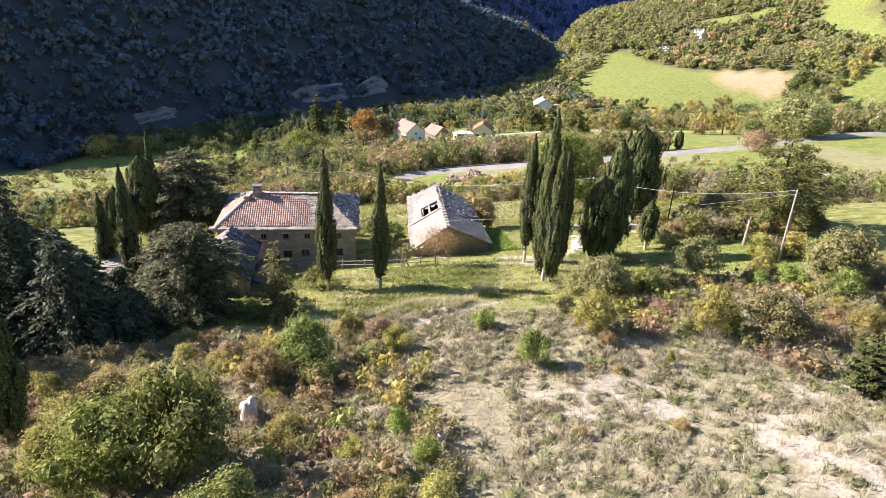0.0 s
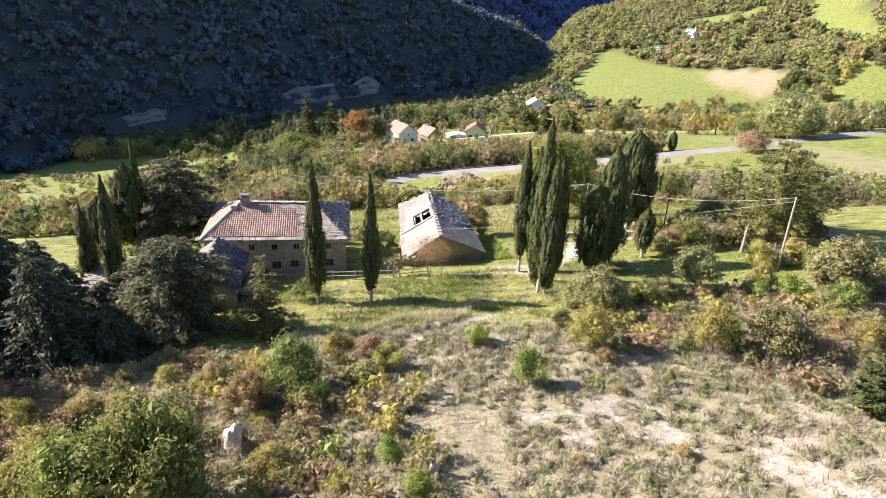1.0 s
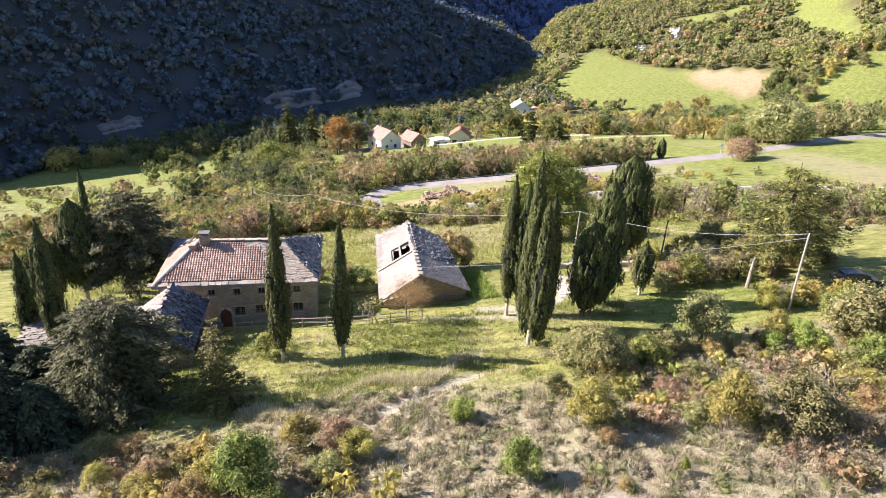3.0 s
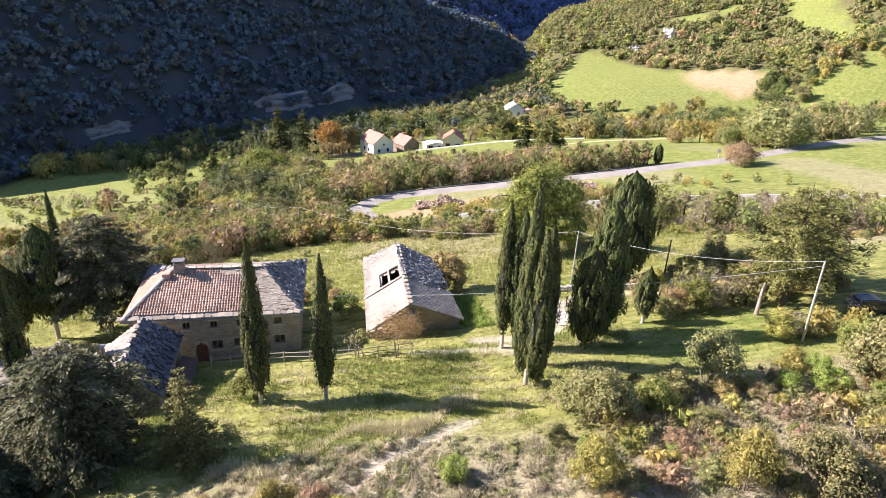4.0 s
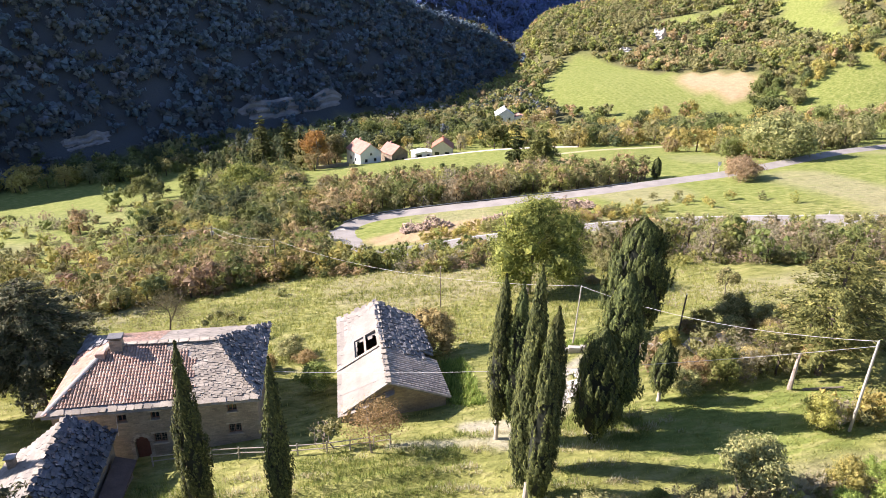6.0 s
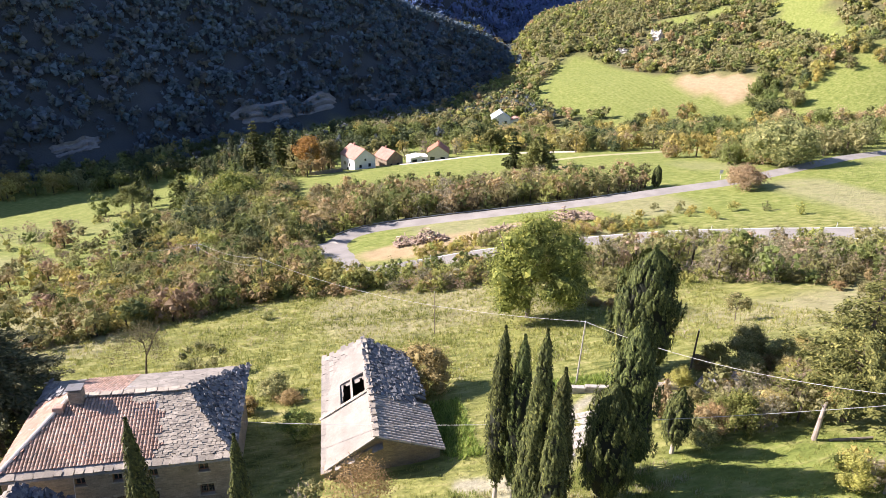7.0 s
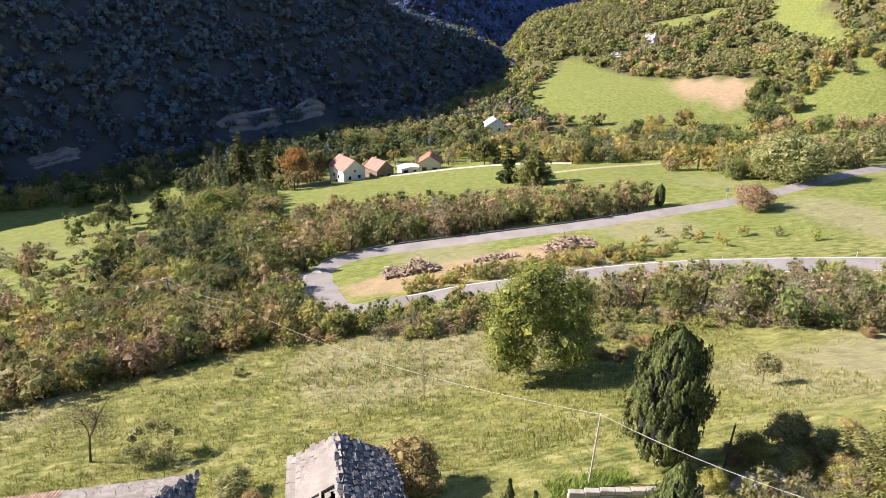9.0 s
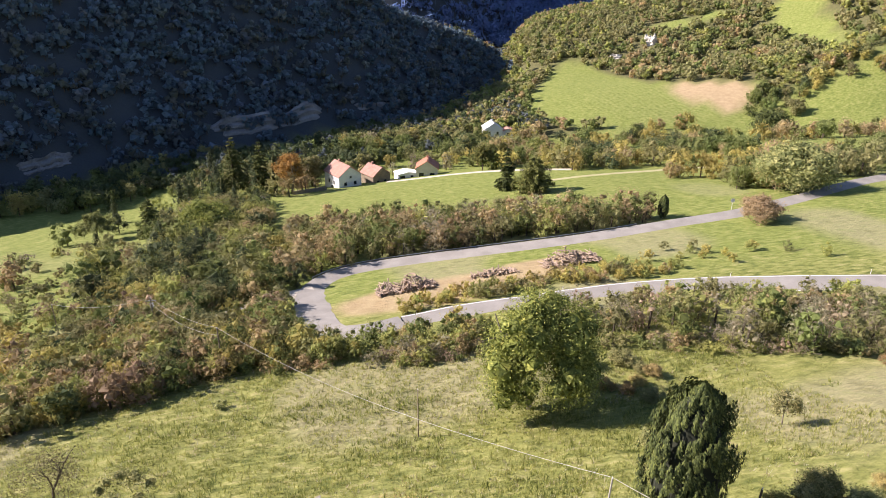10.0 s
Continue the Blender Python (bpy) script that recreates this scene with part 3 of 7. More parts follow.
    col = shift(n, l, col, val=spread(n, l, fine, 0.6, 1.4))
    l.new(col, p.inputs["Base Color"])
    rough = n.new("ShaderNodeMath")
    rough.operation = "MULTIPLY_ADD"
    l.new(streak, rough.inputs[0])
    rough.inputs[1].default_value = 3.4
    l.new(fine, rough.inputs[2])
    bumped(n, l, p, rough.outputs[0], 0.75, 0.22)
    return m


def build_ground():
    xs = axis(-30, 68, 0.5, -1500, 1900, 1.05)
    ys = axis(-54, 60, 0.5, -320, 3200, 1.034)
    gx, gy = np.meshgrid(xs, ys)
    x, y = gx.ravel(), gy.ravel()
    z = shaped_z(x, y)
    nx, ny = len(xs), len(ys)
    i = np.arange((ny - 1) * (nx - 1))
    r, c = i // (nx - 1), i % (nx - 1)
    a = r * nx + c
    faces = np.stack([a, a + 1, a + nx + 1, a + nx], -1)
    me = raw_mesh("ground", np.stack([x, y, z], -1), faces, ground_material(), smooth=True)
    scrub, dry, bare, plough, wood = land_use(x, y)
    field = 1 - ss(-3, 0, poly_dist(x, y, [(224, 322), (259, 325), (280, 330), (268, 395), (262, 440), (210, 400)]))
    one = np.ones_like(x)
    # third channel of use_b: ground tinted for hill shade and distance haze
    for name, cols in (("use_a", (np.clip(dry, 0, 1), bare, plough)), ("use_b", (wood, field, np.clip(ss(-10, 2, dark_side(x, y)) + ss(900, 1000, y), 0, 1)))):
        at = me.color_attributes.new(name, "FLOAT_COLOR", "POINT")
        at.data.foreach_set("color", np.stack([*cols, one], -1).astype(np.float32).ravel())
    at = me.attributes.new("lush", "FLOAT", "POINT")
    at.data.foreach_set("value", np.maximum(0.85 * ss(68, 96, y + 0.1 * x), 0.95 * (1 - ss(0.7, 1.1, inside(x, y, 46, -9, 13, 6)))).astype(np.float32))
    return tagged(new("ground", me), "rolling valley land of meadow, dry scrub and woodland floor", "ground", kind="structure")


ground = build_ground()


def land(x, y):
    return float(shaped_z(np.array([float(x)]), np.array([float(y)]))[0])


def ribbon(name, line, left, right, lift, material, label, category, thick=0.0, parent=None):
    """A strip along a line on the ground, from left to right of its middle."""
    pts = [Vector(p) for p in line]
    v, zc = [], shaped_z(np.array([p.x for p in pts]), np.array([p.y for p in pts]))
    for i, p in enumerate(pts):
        t = (pts[min(i + 1, len(pts) - 1)] - pts[max(i - 1, 0)]).normalized()
        nrm = Vector((-t.y, t.x))
        for o in (left, right):
            v.append((*(p + nrm * o), zc[i] + lift))
            v.append((*(p + nrm * o), zc[i] + lift - 0.5))
    f = []
    for i in range(len(pts) - 1):
        a, b = 4 * i, 4 * i + 4
        f += [(a, a + 2, b + 2, b), (a + 1, b + 1, b + 3, a + 3), (a, b, b + 1, a + 1), (a + 2, a + 3, b + 3, b + 2)]
    me = raw_mesh(name, v, f, material)
    ob = new(name, me)
    if parent is not None:
        ob.parent = parent
        return ob
    return tagged(ob, label, category, kind="structure")


road_up = ribbon("road", UPPER, -3.3, 3.3, 0.22, M_ASPHALT, "worn grey asphalt road sweeping round a hairpin", "road")
road_low = ribbon("road", LOWER, -3.2, 3.2, 0.20, M_ASPHALT, "grey asphalt road with white edge lines", "road")
road_spur = ribbon("road", smooth_line(SPUR_ROAD, 3.0), -2.6, 2.6, 0.16, M_GRAVEL, "pale gravel spur leaving the hairpin", "road")
hill_lane = ribbon("lane", smooth_line(HILL_LANE, 4.0), -1.5, 1.5, 0.15, M_GRAVEL, "pale gravel lane past the valley houses", "road")
field_margin = ribbon("field_margin", smooth_line(FIELD_STRIP, 4.0), -1.3, 1.3, 0.10, M_MARGIN, "pale dry grass margin across the far meadow", "path")
for o in (-2.9, 2.9):
    ribbon("edge_line", LOWER, o - 0.11, o + 0.11, 0.215, M_LINE, "", "", parent=road_low)

# ---- farm buildings ----
def plane_frame(a, b, d):
    """Axes of a roof plane: across the eave, up the slope, and out."""
    a, b, d = Vector(a), Vector(b), Vector(d)
    across = (b - a).normalized()
    out = across.cross(d - a).normalized()
    return a, across, out.cross(across), out


def slate_mesh(w, h, t, rnd, material):
    """One split stone slab with chipped corners."""
    bm = bmesh.new()
    j = lambda s: (rnd.random() - 0.5) * s
    ring = [(-w / 2 + j(w * .18), 0 + j(h * .12)), (w / 2 + j(w * .18), 0 + j(h * .12)), (w / 2 + j(w * .12), h * 0.8 + j(h * .1)), (w * 0.3, h), (-w / 2 + j(w * .12), h + j(h * .1))]
    slab(bm, [(x, y, t) for x, y in ring], t)
    me = bpy.data.meshes.new("slab")
    bmesh.ops.recalc_face_normals(bm, faces=bm.faces)
    bm.to_mesh(me)
    bm.free()
    me.materials.append(material)
    return me


def barrel_mesh(w, h, t, rnd, material):
    """One barrel tile: a tapered half pipe, hollow below."""
    bm = bmesh.new()
    rows = []
    for y, s in ((0.0, 1.0), (h, 0.84)):
        for lift, rr in ((0.0, 1.0), (-0.018, 0.86)):
            rows.append([bm.verts.new((math.cos(math.pi * k / 4) * w / 2 * s * rr, y, t * 0.3 + math.sin(math.pi * k / 4) * w * 0.42 * s * rr + lift * 0)) for k in range(5)])
    a, b, c, d = rows
    for k in range(4):
        bm.faces.new((a[k], a[k + 1], c[k + 1], c[k]))
        bm.faces.new((b[k + 1], b[k], d[k], d[k + 1]))
        bm.faces.new((a[k + 1], a[k], b[k], b[k + 1]))
        bm.faces.new((c[k], c[k + 1], d[k + 1], d[k]))
    me = bpy.data.meshes.new("tile")
    bmesh.ops.recalc_face_normals(bm, faces=bm.faces)
    bm.to_mesh(me)
    bm.free()
    me.materials.append(material)
    return me


def lay(parent, name, corners, w, h, t, maker, material, keep, rnd, wild=0.05, singles=300, tilt=0.06, first=None):
    """Cover a roof plane (eave left, eave right, ridge right, ridge left) with pieces; keep(u, v) tells where (metres along and up)."""
    o, ax, up, out = plane_frame(corners[0], corners[1], corners[3])
    poly = [((Vector(c) - o).dot(ax), (Vector(c) - o).dot(up)) for c in corners]
    top = max(p[1] for p in poly)
    lo, hi = min(p[0] for p in poly), max(p[0] for p in poly)

    def within(u, v):
        side = 0
        for (x0, y0), (x1, y1) in zip(poly, poly[1:] + poly[:1]):
            if (x1 - x0) * (v - y0) - (y1 - y0) * (u - x0) < -0.12 * math.hypot(x1 - x0, y1 - y0):
                return False
        return True

    kinds = [maker(w, h, t, rnd, material) for _ in range(5)]
    base = Matrix((ax, up, out)).transposed().to_4x4()
    spots, v, row = [], 0.02, 0
    while v < top - 0.1:
        u = lo + (w / 2 if row % 2 else 0.0) * (1 if maker is slate_mesh else 0)
        while u < hi + w / 2:
            if within(u, v + h * 0.35) and keep(u, v):
                spots.append((u, v))
            u += w * (1.02 if maker is barrel_mesh else 0.92 + 0.16 * rnd.random())
        v += h * 0.78
        row += 1
    if first:
        spots.sort(key=first)
    vs, fs, count = [], [], 0
    for k, (u, v) in enumerate(spots):
        me = kinds[rnd.randrange(5)]
        m = Matrix.Translation(o + ax * u + up * v + out * (0.02 + wild * 0.5 * rnd.random())) @ base
        m = m @ Euler((-tilt + wild * (rnd.random() - 0.5), wild * (rnd.random() - 0.5) * 1.5, wild * 2.2 * (rnd.random() - 0.5))).to_matrix().to_4x4()
        s = 1 + wild * 3 * (rnd.random() - 0.5)
        m = m @ Matrix.Diagonal((s, s, 1 + wild * 4 * rnd.random(), 1))
        if k < singles:
            ob = new(name, me)
            ob.parent = parent
            ob.matrix_basis = m
        else:
            for p in me.polygons:
                idx = list(p.vertices)
                fs.append([count + i for i in idx])
            vs += [tuple(m @ q.co) for q in me.vertices]
            count += len(me.vertices)
    if fs:
        me = bpy.data.meshes.new(name + "_cover")
        me.from_pydata(vs, [], fs)
        me.materials.append(material)
        ob = new(name + "_cover", me)
        ob.parent = parent
        ob["kind"] = "stuff"


def chimney(parent, x, y, z0, z1, w=0.55, d=0.45):
    bm = bmesh.new()
    box(bm, x - w / 2, x + w / 2, y - d / 2, y + d / 2, z0, z1, bevel=0.03)
    stack = part("chimney", bm, M_WALL, parent, "squat rubble chimney under a stone cap")
    for dx in (-1, 1):
        for dy in (-1, 1):
            bm = bmesh.new()
            box(bm, x + dx * w * 0.36 - 0.06, x + dx * w * 0.36 + 0.06, y + dy * d * 0.36 - 0.06, y + dy * d * 0.36 + 0.06, z1 - 0.01, z1 + 0.18)
            part("cap_support", bm, M_WALL, stack)
    bm = bmesh.new()
    box(bm, x - w / 2 - 0.1, x + w / 2 + 0.1, y - d / 2 - 0.1, y + d / 2 + 0.1, z1 + 0.17, z1 + 0.26, bevel=0.02)
    part("cap", bm, M_SLATE_D, stack, "flat stone chimney cap")


def window(parent, m, a, b, lo, hi, barred=False):
    """A small casement set in a wall whose run has the matrix m."""
    bm = bmesh.new()
    y = 0.22
    for x0, x1, z0, z1 in ((a, a + 0.07, lo, hi), (b - 0.07, b, lo, hi), (a + 0.07, b - 0.07, lo, lo + 0.07), (a + 0.07, b - 0.07, hi - 0.07, hi), ((a + b) / 2 - 0.03, (a + b) / 2 + 0.03, lo + 0.07, hi - 0.07)):
        box(bm, x0, x1, y, y + 0.06, z0, z1, m)
    w = part("window", bm, M_FRAME, parent, "small red-brown wooden casement")
    mid = (a + b) / 2
    for x0, x1 in ((a + 0.07, mid - 0.03), (mid + 0.03, b - 0.07)):
        bm = bmesh.new()
        box(bm, x0, x1, y + 0.02, y + 0.035, lo + 0.07, hi - 0.07, m)
        part("pane", bm, M_GLASS, w)
    bm = bmesh.new()
    box(bm, a - 0.1, b + 0.1, -0.08, 0.2, lo - 0.1, lo - 0.003, m)
    part("sill", bm, M_SLATE, w, "worn stone sill")
    bm = bmesh.new()
    box(bm, a - 0.15, b + 0.15, -0.03, 0.2, hi + 0.003, hi + 0.16, m)
    part("lintel", bm, M_SLATE, w, "stone lintel")
    if barred:
        bm = bmesh.new()
        for k in range(1, 5):
            x = a + (b - a) * k / 5
            rod(bm, m @ Vector((x, 0.12, lo)), m @ Vector((x, 0.12, hi)), 0.012)
        for k in range(1, 4):
            z = lo + (hi - lo) * k / 4
            rod(bm, m @ Vector((a, 0.12, z)), m @ Vector((b, 0.12, z)), 0.01)
        part("grille", bm, M_TIMBER, w, "rusty iron grille")


def farmhouse():
    rnd = random.Random(5)
    house = thing("farmhouse", "two-storey rubble stone farmhouse under a patched hipped roof", "house")
    x0, x1, y0, y1, eave = -7.55, 7.45, 0.25, 11.3, 4.65
    holes = [(0.9, 1.65, 3.55, 4.25), (4.5, 5.2, 3.5, 4.2), (6.95, 7.6, 3.5, 4.2), (12.7, 13.4, 3.5, 4.2), (12.6, 13.6, 1.35, 2.3), (6.9, 7.9, 1.2, 2.15), (8.9, 9.8, 1.35, 2.25), (9.3, 9.95, 3.5, 4.2)]
    door = (5.45, 6.55, -1.2, 2.0)
    bm = bmesh.new()
    m = wall_run(bm, (x0, y0), (x1, y0), 0.55, -2.2, eave, holes + [door])
    # round head of the doorway, filled back in at the corners
    for k in range(5):
        a0, a1 = math.pi * k / 5, math.pi * (k + 1) / 5
        for s in (0,):
            xa, xb = 6.0 + 0.55 * math.cos(a1), 6.0 + 0.55 * math.cos(a0)
            zt = 1.5 + 0.5 * min(math.sin(a0), math.sin(a1))
            box(bm, xa, xb, 0.0, 0.5, zt, 2.0, m)
    part("wall", bm, M_WALL, house, "brown-grey coursed rubble front wall")
    for name, p, q in (("wall", (x1, y0 + 0.55), (x1, y1)), ("wall", (x1, y1), (x0, y1)), ("wall", (x0, y1), (x0, y0 + 0.55))):
        bm = bmesh.new()
        wall_run(bm, p, q, 0.5, -4.5, eave)
        part(name, bm, M_WALL, house)
    bm = bmesh.new()
    box(bm, x0 + 0.6, x1 - 0.6, y0 + 0.75, y1 - 0.6, 2.4, 2.6)
    part("upper_floor", bm, M_DARK, house, "upper floor, near-black for the unlit inside")
    for h in holes:
        window(house, m, *h, barred=h[2] < 2.5)
    bm = bmesh.new()
    box(bm, 5.47, 6.53, 0.25, 0.33, -1.0, 1.98, m)
    leaf = part("door", bm, M_DOOR, house, "brown plank door in an arched stone surround")
    for k in range(5):
        bm = bmesh.new()
        box(bm, 5.49 + k * 0.208, 5.49 + k * 0.208 + 0.19, 0.225, 0.247, -0.98, 1.96, m, 0.006)
        part("plank", bm, M_DOOR, leaf)
    for k in range(11):
        a0, a1 = math.pi * k / 11 + 0.02, math.pi * (k + 1) / 11 - 0.02
        bm = bmesh.new()
        vs = []
        for r in (0.56, 0.84):
            for a in (a0, a1):
                for yy in (-0.06, 0.1):
                    vs.append(bm.verts.new(m @ Vector((6.0 + r * math.cos(a), yy, 1.45 + r * math.sin(a)))))
        for f in ((0, 1, 3, 2), (4, 6, 7, 5), (0, 2, 6, 4), (1, 5, 7, 3), (0, 4, 5, 1), (2, 3, 7, 6)):
            bm.faces.new([vs[i] for i in f])
        part("arch_stone", bm, M_SLATE, house)
    for sx in (5.16, 6.56):
        for k in range(6):
            bm = bmesh.new()
            box(bm, sx, sx + 0.28, -0.06, 0.1, -0.9 + k * 0.39, -0.53 + k * 0.39, m, 0.015)
            part("jamb_stone", bm, M_SLATE, house)
    # hipped roof
    ex0, ex1, ey0, ey1, zr, zb = -8.05, 7.8, -0.15, 11.75, 7.05, 4.75
    FL, FR, BR, BL = (ex0, ey0, zb + 0.1), (ex1, ey0, zb - 0.1), (ex1 + 0.25, ey1, zb), (ex0, ey1, zb + 0.1)
    RL, RR = (-4.3, 6.0, zr + 0.05), (3.9, 5.8, zr - 0.05)
    bm = bmesh.new()
    for c in ((FL, FR, RR, RL), (FR, BR, RR), (BR, BL, RL, RR), (BL, FL, RL)):
        slab(bm, c, 0.16)
    roof = part("roof", bm, M_SLATE_D, house, "hipped roof patched with clay tiles and stone slabs")
    front = (FL, FR, RR, RL)
    edge = lambda u: 10.6 + 0.25 * math.sin(u * 3.0)
    lay(roof, "clay_tile", front, 0.24, 0.42, 0.03, barrel_mesh, M_TILE, lambda u, v: v > 0.42 and (u < 10.5 + 0.3 * math.sin(v * 5)) and not (v > 5.4 and u > 8.1) and not (v > 4.6 and u > 10.0), rnd, 0.035, 300, tilt=0.11, first=lambda s: abs(s[0] - 6) + abs(s[1] - 3))
    lay(roof, "eave_slab", front, 0.62, 0.5, 0.07, slate_mesh, M_SLATE, lambda u, v: v < 0.38, rnd, 0.10, 40)
    lay(roof, "stone_slab", front, 0.32, 0.21, 0.045, slate_mesh, M_SLATE, lambda u, v: v > 0.35 and not ((u < 10.5 + 0.3 * math.sin(v * 5)) and not (v > 5.4 and u > 8.1) and not (v > 4.6 and u > 10.0)), rnd, 0.11, 300)
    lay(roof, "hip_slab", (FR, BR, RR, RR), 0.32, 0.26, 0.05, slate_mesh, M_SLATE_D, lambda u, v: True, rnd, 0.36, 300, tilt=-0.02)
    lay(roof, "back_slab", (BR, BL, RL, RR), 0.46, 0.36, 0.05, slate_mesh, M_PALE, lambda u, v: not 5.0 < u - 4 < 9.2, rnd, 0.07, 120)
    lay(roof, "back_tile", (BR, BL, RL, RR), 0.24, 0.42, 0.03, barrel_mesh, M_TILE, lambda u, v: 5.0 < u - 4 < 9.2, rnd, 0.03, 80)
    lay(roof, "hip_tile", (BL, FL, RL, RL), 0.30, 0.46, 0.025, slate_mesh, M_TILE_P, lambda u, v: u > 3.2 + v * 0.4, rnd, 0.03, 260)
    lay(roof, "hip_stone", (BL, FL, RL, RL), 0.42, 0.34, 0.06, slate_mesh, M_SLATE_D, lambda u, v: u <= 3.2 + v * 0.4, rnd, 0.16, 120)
    # cement on the hip, capping stones on the ridge
    bm = bmesh.new()
    a, b = Vector(FL) + Vector((0.1, 0.1, 0.10)), Vector(RL) + Vector((0, 0, 0.12))
    rod(bm, a, b, 0.16, 0.16, 8)
    part("hip_cement", bm, M_MORTAR, roof, "pale cement hip ridge")
    for k in range(11):
        t = k / 10.0
        p = Vector(RL).lerp(Vector(RR), t)
        bm = bmesh.new()
        mm = Matrix.Translation(p + Vector((0, 0, 0.06))) @ Euler((0.1 * (rnd.random() - 0.5), 0.1 * (rnd.random() - 0.5), 0.3 * (rnd.random() - 0.5))).to_matrix().to_4x4()
        box(bm, -0.4, 0.38, -0.24 - 0.1 * rnd.random(), 0.24, 0, 0.09, mm, 0.02)
        part("ridge_stone", bm, M_SLATE, roof)
    chimney(house, -3.75, 5.6, 6.3, 7.95, 0.95, 0.75)
    bm = bmesh.new()
    box(bm, -5.25, -4.5, 4.6, 5.2, 6.0, 7.15, bevel=0.05)
    part("chimney_stub", bm, M_TILE, house, "broken brick chimney stub")
    return house


def barn():
    rnd = random.Random(8)
    barn_ob = thing("barn", "small rubble stone barn with a broken slab roof", "barn")
    FL, FM, FR = (13.75, 0.35, 1.80), (18.0, 0.0, 4.95), (23.45, 0.65, 2.45)
    BL, BM, BR = (14.35, 12.7, 4.05), (18.25, 12.9, 5.85), (22.6, 12.4, 3.6)
    ground0 = -0.6
    # walls follow the uneven eaves
    def panel(pts, thick, name, label=""):
        bm = bmesh.new()
        inner = [Vector(p) + Vector(thick) for p in pts]
        a, b = [bm.verts.new(p) for p in pts], [bm.verts.new(p) for p in inner]
        bm.faces.new(a)
        bm.faces.new(b[::-1])
        for i in range(len(a)):
            j = (i + 1) % len(a)
            bm.faces.new((a[i], b[i], b[j], a[j]))
        part(name, bm, M_BARN_WALL, barn_ob, label)
    panel([(14.0, 0.55, ground0), (23.1, 0.85, ground0), (23.1, 0.85, 2.4), (18.0, 0.4, 4.72), (14.0, 0.55, 1.75)], (0, 0.5, 0), "wall", "honey-grey rubble gable wall")
    panel([(14.0, 0.56, ground0 - 3), (14.0, 0.56, 1.72), (14.55, 12.3, 3.85), (14.55, 12.3, ground0 - 4)], (0.5, 0, 0), "wall")
    panel([(23.1, 0.86, ground0 - 2), (23.1, 0.86, 2.38), (22.3, 12.1, 3.4), (22.3, 12.1, ground0 - 4)], (-0.5, 0, 0), "wall")
    panel([(14.56, 12.3, ground0 - 4), (22.29, 12.1, ground0 - 4), (22.29, 12.1, 3.4), (18.25, 12.5, 5.6), (14.56, 12.3, 3.85)], (0, -0.45, 0), "wall")
    V = Vector
    mix = lambda a, b, t: V(a).lerp(V(b), t)
    # left slope with a two-bay hole through it
    def at(u, v):
        return mix(mix(FL, BL, u), mix(FM, BM, u), v)
    us, vs = [0, 0.44, 0.64, 1.0], [0, 0.40, 0.62, 0.66, 0.90, 1.0]
    bm = bmesh.new()
    for i in range(3):
        for j in range(5):
            if i == 1 and j in (1, 3):
                continue
            slab(bm, (at(us[i], vs[j]), at(us[i], vs[j + 1]), at(us[i + 1], vs[j + 1]), at(us[i + 1], vs[j])), 0.18)
    bmesh.ops.remove_doubles(bm, verts=bm.verts, dist=0.004)
    roof = part("roof", bm, M_PALE, barn_ob, "pale slab roof with a two-bay hole")
    inhole = lambda u, v: False
    span, rise = (V(BL) - V(FL)).length, (V(FM) - V(FL)).length
    hole = lambda u, v: 0.415 * span < span - u < 0.645 * span and (0.37 < v / rise < 0.92)
    lay(roof, "pale_slab", (BL, FL, FM, BM), 0.62, 0.50, 0.035, slate_mesh, M_PALE, lambda u, v: not hole(u, v), rnd, 0.05, 280, tilt=0.05)
    for t in (0.30, 0.64):
        bm = bmesh.new()
        rod(bm, at(0.0, t) - V((0, 0, 0.34)), at(1.0, t) - V((0, 0, 0.34)), 0.11)
        part("purlin", bm, M_TIMBER, roof)
    # raised lip where the two halves of the slope meet
    for k in range(9):
        bm = bmesh.new()
        p = at(0.43, 0.04 + k * 0.105)
        box(bm, -0.3, 0.3, -0.16, 0.16, 0.03, 0.11, Matrix.Translation(p) @ Euler((0, -0.63, 0.2 * (rnd.random() - 0.5))).to_matrix().to_4x4(), 0.015)
        part("lip_stone", bm, M_SLATE, roof)
    # right slope: barrel tiles in front, loose slabs behind, with a gap
    def bt(u, v):
        return mix(mix(FR, BR, u), mix(FM, BM, u), v)
    bm = bmesh.new()
    us, vs = [0, 0.40, 0.50, 1.0], [0, 0.28, 0.55, 1.0]
    for i in range(3):
        for j in range(3):
            if (i, j) == (1, 0):
                continue
            slab(bm, (bt(us[i], vs[j]), bt(us[i + 1], vs[j]), bt(us[i + 1], vs[j + 1]), bt(us[i], vs[j + 1])), 0.16)
    bmesh.ops.remove_doubles(bm, verts=bm.verts, dist=0.004)
    right = part("roof", bm, M_SLATE_D, barn_ob, "worn roof slope, half barrel tiles and half loose slabs")
    lay(right, "barrel_tile", (bt(0, 0), bt(0.40, 0), bt(0.40, 0.97), bt(0, 0.97)), 0.30, 0.5, 0.04, barrel_mesh, M_COPPI, lambda u, v: True, rnd, 0.03, 260, tilt=0.04)
    lay(right, "loose_slab", (bt(0.40, 0.0), bt(1, 0.0), bt(1, 1), bt(0.40, 1)), 0.34, 0.28, 0.06, slate_mesh, M_SLATE_D, lambda u, v: v > 1.3 or u > 1.6, rnd, 0.28, 280, tilt=0.02)
    for k in range(10):
        bm = bmesh.new()
        p = bt(0.41, 0.05 + k * 0.05 if k < 5 else 0.1 * k - 0.1)
